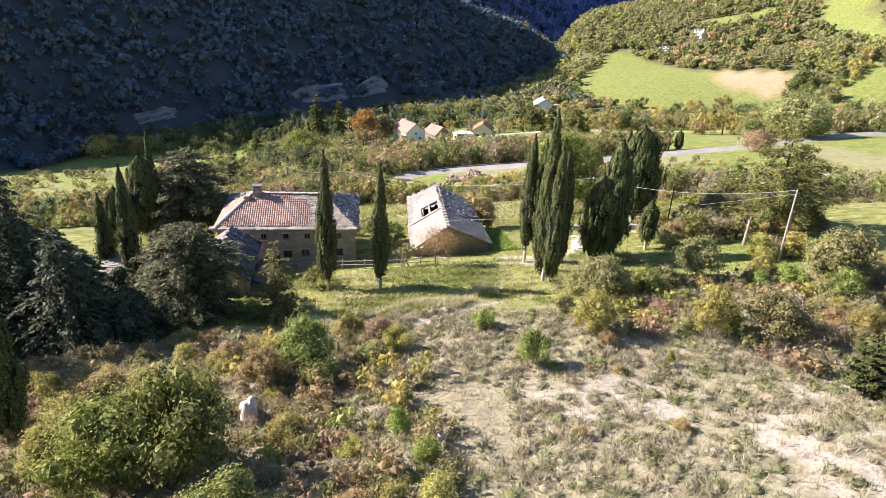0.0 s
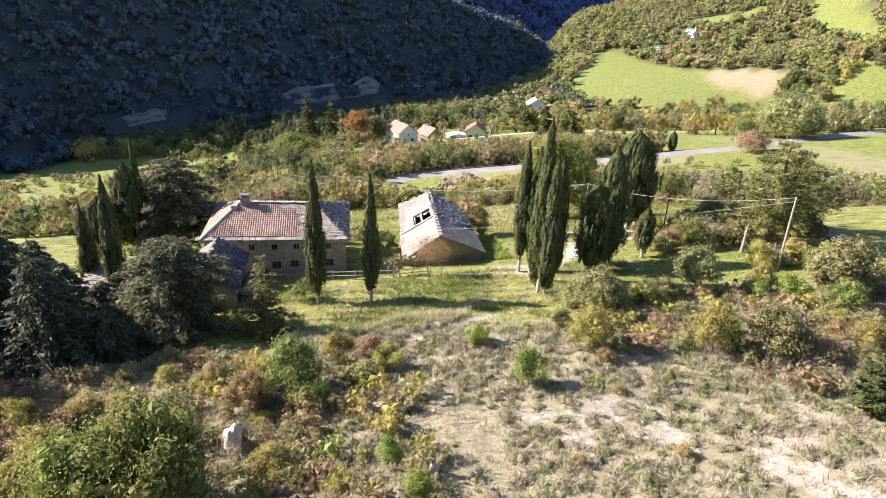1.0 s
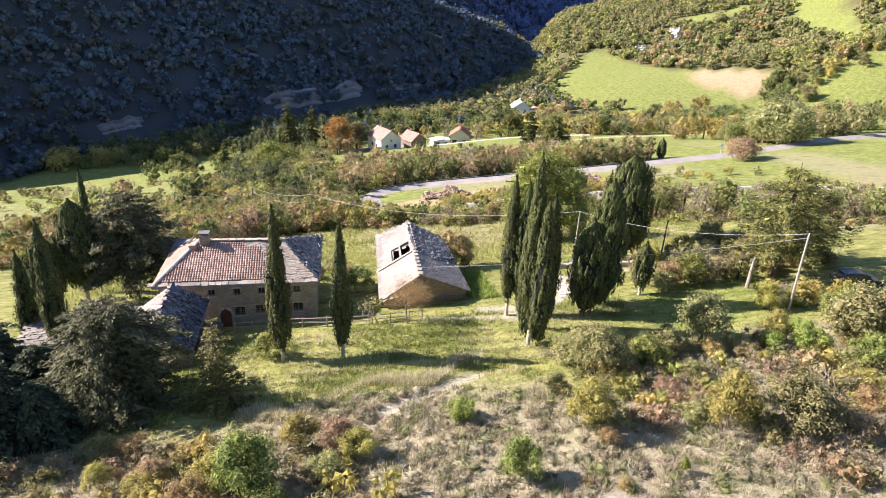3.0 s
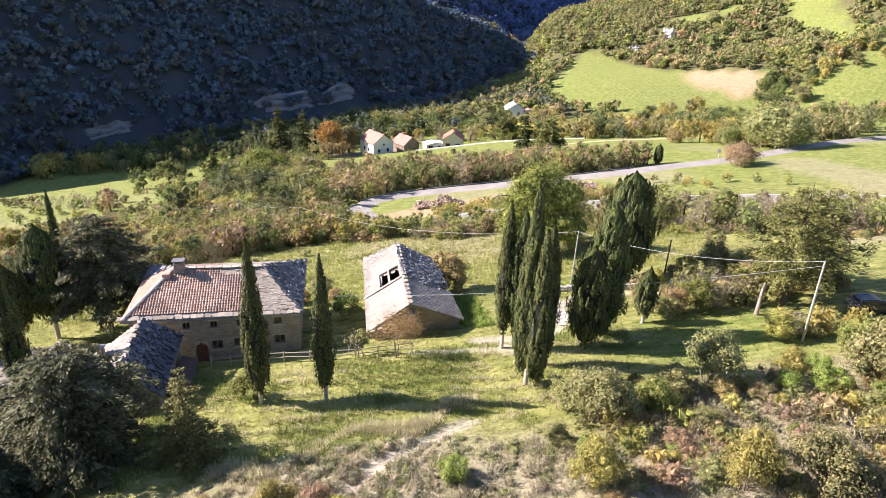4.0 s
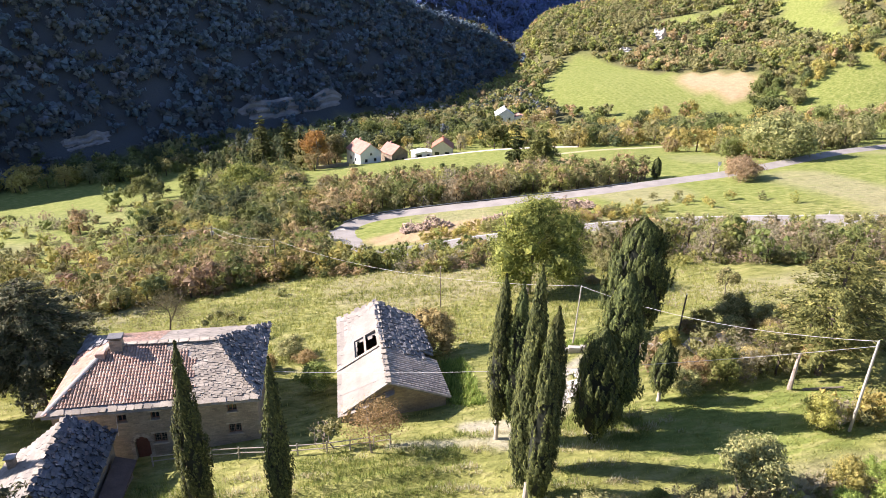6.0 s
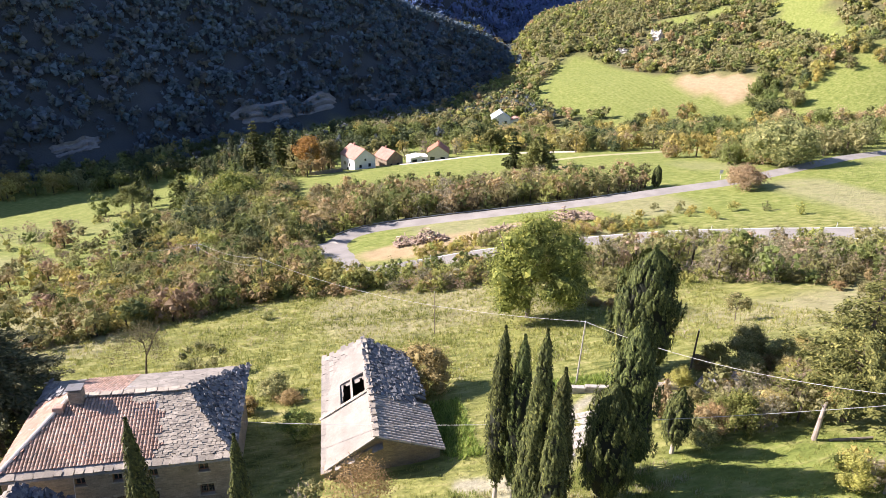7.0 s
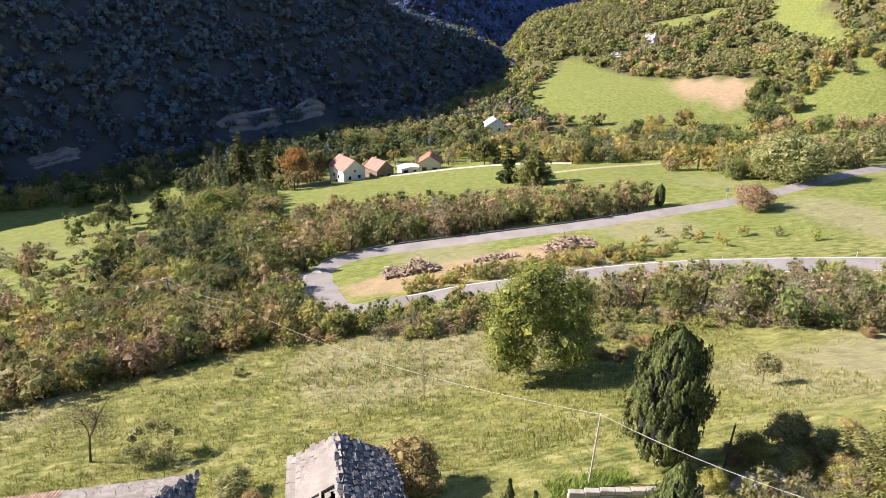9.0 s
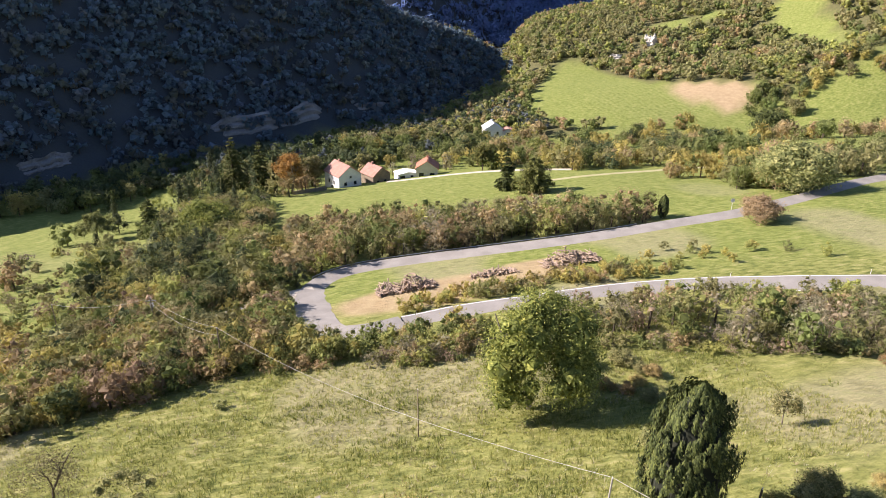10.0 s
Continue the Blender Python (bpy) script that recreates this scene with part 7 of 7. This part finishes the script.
def car():
    """A dark estate car, parked under the pines."""
    c = thing("parked_car", "dark estate car parked on grass under trees", "car", stand(61.3, -8.6, radians(-8)))
    side = [(-2.25, 0.45), (-2.28, 0.95), (-2.05, 1.05), (-1.75, 1.58), (-0.2, 1.66), (0.55, 1.55), (1.15, 1.02), (2.05, 0.88), (2.25, 0.62), (2.22, 0.38)]
    bm = bmesh.new()
    rows = []
    for y, tuck in ((-0.88, 1), (-0.80, 0), (0.80, 0), (0.88, 1)):
        rows.append([bm.verts.new((x, y * (1.0 - (0.16 if z > 1.2 else 0)), z - (0.05 if tuck and z > 1.2 else 0))) for x, z in side])
    for a, b in zip(rows, rows[1:]):
        for i in range(len(side) - 1):
            bm.faces.new((a[i], a[i + 1], b[i + 1], b[i]))
        bm.faces.new((a[-1], a[0], b[0], b[-1]))
    bm.faces.new(rows[0])
    bm.faces.new(rows[-1][::-1])
    body = part("body", bm, M_CARPAINT, c)
    bmesh_windows = ((-1.62, -0.75), (-0.68, 0.1), (0.17, 0.75))
    for s in (-1, 1):
        for a, b in bmesh_windows:
            bm = bmesh.new()
            top = 1.50
            box(bm, a, b, 0.745 * s - 0.02, 0.745 * s + 0.02, 1.1, top, Matrix.Translation((0, 0.06 * s, 0)) @ Matrix.Rotation(0.0, 4, "X"))
            part("window", bm, M_GLASS, body)
    bm = bmesh.new()
    slab(bm, [(1.12, -0.66, 1.10), (1.12, 0.66, 1.10), (0.60, 0.60, 1.56), (0.60, -0.60, 1.56)], 0.02)
    part("windscreen", bm, M_GLASS, body)
    bm = bmesh.new()
    slab(bm, [(-2.07, 0.66, 1.12), (-2.07, -0.66, 1.12), (-1.79, -0.6, 1.54), (-1.79, 0.6, 1.54)], 0.02)
    part("rear_window", bm, M_GLASS, body)
    for x in (-1.35, 1.38):
        for s in (-1, 1):
            bm = bmesh.new()
            rod(bm, (x, 0.70 * s, 0.33), (x, 0.90 * s, 0.33), 0.33, 0.33, 18)
            wheel = part("wheel", bm, M_TYRE, c)
            bm = bmesh.new()
            rod(bm, (x, 0.89 * s, 0.33), (x, 0.915 * s, 0.33), 0.21, 0.19, 14)
            part("rim", bm, M_RIM, wheel)
    for s in (-1, 1):
        bm = bmesh.new()
        box(bm, 2.12, 2.27, 0.52 * s - 0.16, 0.52 * s + 0.16, 0.66, 0.80, bevel=0.03)
        part("headlight", bm, M_LAMP, body)
        bm = bmesh.new()
        rod(bm, (-1.6, 0.62 * s, 1.70), (0.2, 0.62 * s, 1.74), 0.02, 0.02, 6)
        part("roof_rail", bm, M_STEEL, body)


def boulder(x, y, s, label, seed, tall=1.3):
    bm = bmesh.new()
    bmesh.ops.create_icosphere(bm, subdivisions=3, radius=1.0)
    for v in bm.verts:
        k = 1 + 0.35 * noise.noise(v.co * 1.3 + Vector((seed, 0, 0))) + 0.12 * noise.noise(v.co * 4 + Vector((0, seed, 0)))
        v.co = Vector((v.co.x * s * 0.5 + 0.12 * v.co.z, v.co.y * s * 0.42, v.co.z * s * tall * 0.75)) * k
    ob = tagged(part("boulder", bm, M_ROCK), label, "rock")
    ob.matrix_basis = Matrix.Translation(at_land(x, y, s * 0.35))


yard_wall()
paving()
snag()
tarp_heap()
car()
boulder(0.7, -35.1, 1.15, "pale upright limestone boulder in the scrub", 3)
boulder(11.6, -40.0, 0.7, "small pale boulder in the scrub", 5, 0.8)

# ---- along the roads ----
def log_pile(label, x0, x1, y, depth, high, count, seed, length=(1.4, 2.4)):
    """Cut logs tipped in a heap, ends towards the road."""
    p = thing("log_pile", label, "log pile", group="log piles")
    r = random.Random(seed)
    for k in range(count):
        u = r.random()
        x = x0 + (x1 - x0) * u
        t = r.random()
        dome = (1 - (2 * u - 1) ** 4) * (0.75 + 0.25 * math.sin(u * 11 + seed))
        z = high * dome * (1 - 0.75 * t) * r.uniform(0.35, 1.0)
        c = at_land(x, y + depth * (0.5 - t) * 1.0, 0.15 + z)
        d = Vector((r.gauss(0, 0.45), -1, r.gauss(0.25, 0.35))).normalized() * r.uniform(*length) * 0.5
        rad = r.uniform(0.08, 0.16)
        bm = bmesh.new()
        rod(bm, c - d, c + d, rad, rad * 0.92, 7)
        for f in bm.faces:
            f.material_index = 1 if len(f.verts) > 4 else 0
        log = part("log", bm, M_LOGBARK, p)
        log.data.materials.append(M_LOGEND)


log_pile("heap of pale cut logs on the road verge", 31.6, 43.0, 88.4, 4.2, 3.0, 250, 1)
log_pile("low line of cut logs on bare earth", 50.5, 60.0, 89.0, 2.0, 1.0, 110, 2)
log_pile("long heap of cut logs beside the upper road", 65.5, 77.5, 88.8, 4.2, 3.4, 260, 3)


def guard_rail():
    g = thing("guard_rail", "dark steel guard rail on the outer road edge", "guard rail")
    line = [Vector(p) for p in UPPER if 21 < p[0] < 100 and p[1] > 99]
    off = []
    for i, p in enumerate(line):
        t = (line[min(i + 1, len(line) - 1)] - line[max(i - 1, 0)]).normalized()
        off.append(p + Vector((-t.y, t.x)) * 3.9)
    for p in off:
        b = at_land(p.x, p.y)
        bm = bmesh.new()
        box(bm, p.x - 0.06, p.x + 0.06, p.y - 0.06, p.y + 0.06, b.z - 0.3, b.z + 0.95)
        part("post", bm, M_STEEL, g)
    for a, b in zip(off, off[1:]):
        za, zb = land(a.x, a.y), land(b.x, b.y)
        for h, w in ((0.62, 0.17), (0.80, 0.15)):
            bm = bmesh.new()
            rod(bm, (a.x, a.y, za + h + 0.1), (b.x, b.y, zb + h + 0.1), w * 0.55, w * 0.55, 6)
            part("beam", bm, M_TIMBER if h < 0.7 else M_STEEL, g)


def marker(x, y, h=1.0, label="white roadside marker post", sign=False):
    p = thing("road_sign" if sign else "marker_post", label, "sign" if sign else "post", Matrix.Translation(at_land(x, y)))
    bm = bmesh.new()
    rod(bm, (0, 0, -0.2), (0, 0, h), 0.06, 0.05, 8)
    part("post", bm, M_LINE, p)
    if sign:
        bm = bmesh.new()
        box(bm, -0.5, 0.5, -0.03, 0.03, h - 0.1, h + 0.9, bevel=0.02)
        part("plate", bm, M_LINE, p, "plain white sign plate")
    else:
        bm = bmesh.new()
        box(bm, -0.07, 0.07, -0.075, -0.06, h - 0.25, h - 0.1)
        part("reflector", bm, M_DOOR, p)


guard_rail()
marker(63.4, 73.6)
marker(93.5, 68.4)
marker(36.4, 73.0)
marker(116.0, 61.0)
marker(124.0, 110.2, 2.2, "white sign on a post beside the road", True)

# ---- valley houses ----
def cottage(name, label, x, y, turn, w, d, eave, ridge, wall_mat, roof_mat, windows=(), door=True, over=0.45, chimneys=1):
    """A gabled house: w along the gable front, d along the ridge."""
    z = min(land(x, y), land(x + 3, y + 3), land(x - 3, y))
    h = thing(name, label, "house", Matrix.Translation((x, y, z)) @ Matrix.Rotation(radians(turn), 4, "Z"))
    bm = bmesh.new()
    pts = [(-w / 2, -3), (w / 2, -3), (w / 2, eave), (0, ridge - 0.1), (-w / 2, eave)]
    f = [bm.verts.new((a, -d / 2, b)) for a, b in pts]
    g = [bm.verts.new((a, d / 2, b)) for a, b in pts]
    bm.faces.new(f)
    bm.faces.new(g[::-1])
    for i in range(5):
        bm.faces.new((f[i], g[i], g[(i + 1) % 5], f[(i + 1) % 5]))
    part("wall", bm, wall_mat, h)
    k = (ridge - eave) / (w / 2)
    for s in (-1, 1):
        e, lo = w / 2 + over, eave - k * over
        c = [(s * e, -d / 2 - over, lo), (0, -d / 2 - over, ridge), (0, d / 2 + over, ridge), (s * e, d / 2 + over, lo)]
        bm = bmesh.new()
        slab(bm, [Vector(q) + Vector((0, 0, 0.2)) for q in (c if s < 0 else c[::-1])], 0.2)
        roof = part("roof", bm, roof_mat, h)
        bm = bmesh.new()
        rows = int(w / 0.9)
        for i in range(rows):
            t0 = (i + 0.15) / rows
            x0 = s * e * (1 - t0)
            z0 = lo + (ridge - lo) * t0 + 0.22
            box(bm, x0 - 0.06, x0 + 0.06, -d / 2 - over, d / 2 + over, z0 - 0.05, z0 + 0.06)
        tile = part("tile_course", bm, roof_mat, roof)
        tile["kind"] = "stuff"
    for side, u, zc, ww, hh in windows:
        bm = bmesh.new()
        fm = bmesh.new()
        if side == "front":
            box(bm, u - ww / 2, u + ww / 2, -d / 2 - 0.03, -d / 2 + 0.1, zc - hh / 2, zc + hh / 2)
            box(fm, u - ww / 2 - 0.1, u + ww / 2 + 0.1, -d / 2 - 0.12, -d / 2 + 0.02, zc - hh / 2 - 0.12, zc - hh / 2)
        else:
            sx = -1 if side == "left" else 1
            box(bm, sx * w / 2 - 0.06, sx * w / 2 + 0.06, u - ww / 2, u + ww / 2, zc - hh / 2, zc + hh / 2)
            box(fm, sx * w / 2 - 0.14, sx * w / 2 + 0.14, u - ww / 2 - 0.1, u + ww / 2 + 0.1, zc - hh / 2 - 0.12, zc - hh / 2)
        win = part("window", bm, M_GLASS, h)
        part("sill", fm, M_CONCRETE, win)
    for i in range(chimneys):
        bm = bmesh.new()
        box(bm, -0.4, 0.4, d * 0.22 - 0.4, d * 0.22 + 0.4, ridge - 0.5, ridge + 1.1, bevel=0.04)
        part("chimney", bm, roof_mat, h)
    return h


cottage("valley_house", "white rendered two-storey house with faded red tile roof", 37.2, 256.0, 24, 11.0, 13.5, 7.2, 11.2, M_WHITE, M_PINKROOF, (("front", -2.4, 3.6, 1.3, 1.5), ("front", 2.4, 3.6, 1.3, 1.5), ("front", 0.2, 6.4, 0.9, 0.9), ("front", 2.2, 1.0, 1.2, 1.4), ("left", -2, 3.6, 1.2, 1.5), ("left", 2.4, 3.6, 1.2, 1.5), ("left", 0, 1.1, 1.2, 1.6)))
cottage("valley_house", "low house with a faded pink tile roof", 52.5, 262.5, 28, 9.5, 10.0, 4.8, 8.4, M_BARN_WALL, M_PINKROOF, (("front", -2, 1.8, 1.1, 1.2), ("front", 2, 1.8, 1.1, 1.2)))
cottage("valley_house", "low white house with a shallow roof", 67.0, 264.0, 10, 9.5, 6.0, 2.9, 3.7, M_WHITE, M_WHITE, (("front", -2.6, 1.3, 2.4, 2.0), ("front", 2.0, 1.5, 1.4, 1.2)), chimneys=0)
cottage("valley_house", "house with a red tile roof and pale walls", 77.0, 262.5, -14, 10.0, 9.5, 4.8, 8.2, M_MORTAR, M_REDROOF, (("front", -2.6, 1.7, 2.2, 2.0), ("front", 2.4, 1.7, 2.2, 2.0), ("left", 0, 2.0, 1.4, 1.4)))
cottage("garden_shed", "small brown shed with a pale roof", 4.0, 214.0, 20, 4.4, 5.5, 3.2, 4.8, M_BARN_WALL, M_PALE, (("front", 0, 1.2, 1.2, 2.0),), chimneys=0)
cottage("valley_house", "white rendered house among dark trees", 132.5, 342.0, -6, 10.5, 10.0, 6.2, 9.6, M_WHITE, M_WHITE, (("front", -2.4, 3.8, 1.2, 1.5), ("front", 2.4, 3.8, 1.2, 1.5), ("front", -2.4, 1.2, 1.2, 1.5), ("left", 0, 3.8, 1.2, 1.5)))
cottage("garage", "low white annex beside the house", 143.0, 344.5, -6, 7.5, 7.0, 3.6, 5.0, M_WHITE, M_PINKROOF, (("front", 0, 1.5, 2.4, 2.2),), chimneys=0)


def garden_wall():
    w = thing("garden_wall", "grey stone garden wall below the houses", "wall")
    for k in range(8):
        x0 = 15 + k * 1.8
        b = at_land(x0, 241 + k * 0.5)
        bm = bmesh.new()
        box(bm, x0, x0 + 1.76, b.y - 0.25, b.y + 0.25, b.z - 1, b.z + 1.7)
        part("wall_bay", bm, M_WALL, w)


garden_wall()
# trees that stand out round the houses and on the far meadows
conifer("spruce_tree", "tall dark green spruce beside the valley houses", 28.0, 7.5, 61, stand(-9.0, 256), F_SPRUCE, layers=17, arms=9, droop=0.3, low=0.04, per=110, size=1.0)
conifer("spruce_tree", "tall dark green spruce beside the valley houses", 25.0, 6.5, 62, stand(2.2, 251), F_SPRUCE, layers=17, arms=9, droop=0.3, low=0.04, per=110, size=1.0)
conifer("spruce_tree", "dark spruce on the valley floor", 13.5, 4.6, 63, stand(-28.0, 180), F_SPRUCE, layers=14, arms=9, droop=0.3, low=0.04, per=90, size=0.8)
conifer("pine_tree", "dark pine at the meadow edge", 15.5, 3.6, 64, stand(86.5, 176), F_CYPRESS, layers=14, arms=9, droop=0.2, low=0.05, per=90, size=0.75)
conifer("pine_tree", "full round green pine at the meadow edge", 12.5, 6.2, 65, stand(92.0, 165), F_PINE, layers=10, arms=9, droop=0.1, flat=2.0, low=0.05, per=130, size=0.8, taper=2.2)
conifer("pine_tree", "flat-topped umbrella pine on the valley floor", 10.0, 6.0, 66, stand(-45.0, 184), F_PINE, layers=6, arms=9, droop=0.05, flat=1.5, low=0.5, per=170, size=0.5, taper=2.6)
for x, y in ((97.0, 240.0), (102.0, 243.0), (106.0, 240.0)):
    conifer("pine_tree", "stone pine beside the valley lane", 12.0, 4.2, 67, stand(x, y), F_PINE, layers=7, arms=8, droop=0.05, flat=1.5, low=0.35, per=90, size=0.8, taper=2.2)
for x, y, h in ((8.0, 252.0, 18.0), (24.0, 264.0, 15.0), (-12.0, 236.0, 12.0), (-16.0, 236.0, 10.0), (-8.0, 240.0, 11.0)):
    cypress("slim dark cypress near the valley houses", h, 1.3, 68, stand(x, y), trunk=0.5, dense=0.5)
t = leafy_tree("lime_tree", "large orange autumn tree beside the houses", "tree", 18.5, 6.2, F_ORANGE, 71, lumps=50, per=110, size=0.7, low=0.2)
t.matrix_basis = stand(14.5, 246)
t = leafy_tree("lime_tree", "green and yellow tree beside the houses", "tree", 15.0, 4.8, F_OLIVE, 72, lumps=44, per=110, size=0.7, low=0.15)
t.matrix_basis = stand(24.5, 262)
t = leafy_tree("oak_tree", "broad yellow-green tree by the road", "tree", 14.5, 9.6, F_OLIVE, 73, lumps=70, per=190, size=0.5, low=0.0)
t.matrix_basis = stand(151, 121)
t = leafy_tree("oak_tree", "yellow leafy tree above the stream", "tree", 11.0, 8.5, F_LEAF, 74, lumps=60, per=190, size=0.5, low=0.0)
t.matrix_basis = stand(-9, 164)
t = leafy_tree("maple_tree", "rust-brown bushy tree at the road bend", "tree", 6.0, 4.6, F_RUST, 75, lumps=40, per=150, size=0.36, low=0.0, wild=0.45)
t.matrix_basis = stand(122, 98.6)
t = leafy_tree("oak_tree", "dark round tree on the hill field", "tree", 16.0, 9.5, F_CYPRESS, 76, lumps=50, per=110, size=0.9, low=0.0)
t.matrix_basis = stand(268, 274)
cypress("dark ivy-clad stump above the road", 6.0, 1.3, 77, stand(106.0, 112.0), trunk=0.4, top=0.8, dense=0.8)


# ---- rock faces ----
def bank_point(s, up):
    """The place s along the shaded hillside and up from its foot, on the plan."""
    d = up + float(np.interp(s, FOOT_S, FOOT_D)) + 6 * math.sin(s / 29.0)
    return Vector((-141 + 0.587 * s - 0.81 * d, 222 + 0.81 * s + 0.587 * d))


def cliff(name, label, x0, y0, x1, y1, high, seed, lift=0.0, foot=None, rock=None):
    """A bedded rock face standing out of a slope."""
    n, k = 46, 12
    a, b = Vector((x0, y0)), Vector((x1, y1))
    line = [a.lerp(b, i / (n - 1)) for i in range(n)]
    if foot is not None:
        line = [bank_point(foot[0] + (foot[1] - foot[0]) * i / (n - 1), foot[2]) for i in range(n)]
    t = (line[-1] - line[0]).normalized()
    out = Vector((t.y, -t.x))
    v = []
    for i in range(n):
        p = line[i]
        fade = min(1, 5 * min(i, n - 1 - i) / n)
        g = land(p.x, p.y) + lift
        for j in range(k):
            q = j / (k - 1)
            ledge = 0.9 * ((j * 7 + seed) % 3 - 1) + 2.2 * noise.noise(Vector((i * 0.23, j * 0.5, seed))) + 1.0 * noise.noise(Vector((i * 0.7, j * 1.4, seed + 5)))
            w = p + out * (1.0 * fade + 0.6 * ledge * fade - q * 5.0 - (1 - fade) * 5)
            v.append((w.x, w.y, g - 3 + q * (high * (0.85 + 0.3 * noise.noise(Vector((i * 0.13, seed, 2)))) * fade + 3)))
    f = [(i * k + j, (i + 1) * k + j, (i + 1) * k + j + 1, i * k + j + 1) for i in range(n - 1) for j in range(k - 1)]
    # back and top, so that the rock is solid
    m = len(v)
    for i in range(n):
        x, y, z = v[i * k + k - 1]
        v.append((x - out.x * 4, y - out.y * 4, z - 4))
    f += [(i * k + k - 1, (i + 1) * k + k - 1, m + i + 1, m + i) for i in range(n - 1)]
    ob = new(name, raw_mesh(name, v, f, rock or M_CLIFF))
    return tagged(ob, label, "cliff", "rock faces")


cliff("cliff", "grey bedded rock face in shaded woods", 0, 0, 0, 0, 12, 1, foot=(165, 262, 7))
cliff("cliff", "low grey rock band in shaded woods", 0, 0, 0, 0, 8, 3, foot=(80, 116, 6))
cliff("cliff", "low grey rock band in shaded woods", 0, 0, 0, 0, 7, 4, foot=(262, 318, 8))
cliff("cliff", "white limestone outcrop on the sunny hillside", 319, 518, 329, 506, 10, 5, rock=M_ROCK)
cliff("cliff", "white limestone outcrop on the sunny hillside", 281, 507, 297, 499, 5, 6, rock=M_ROCK)
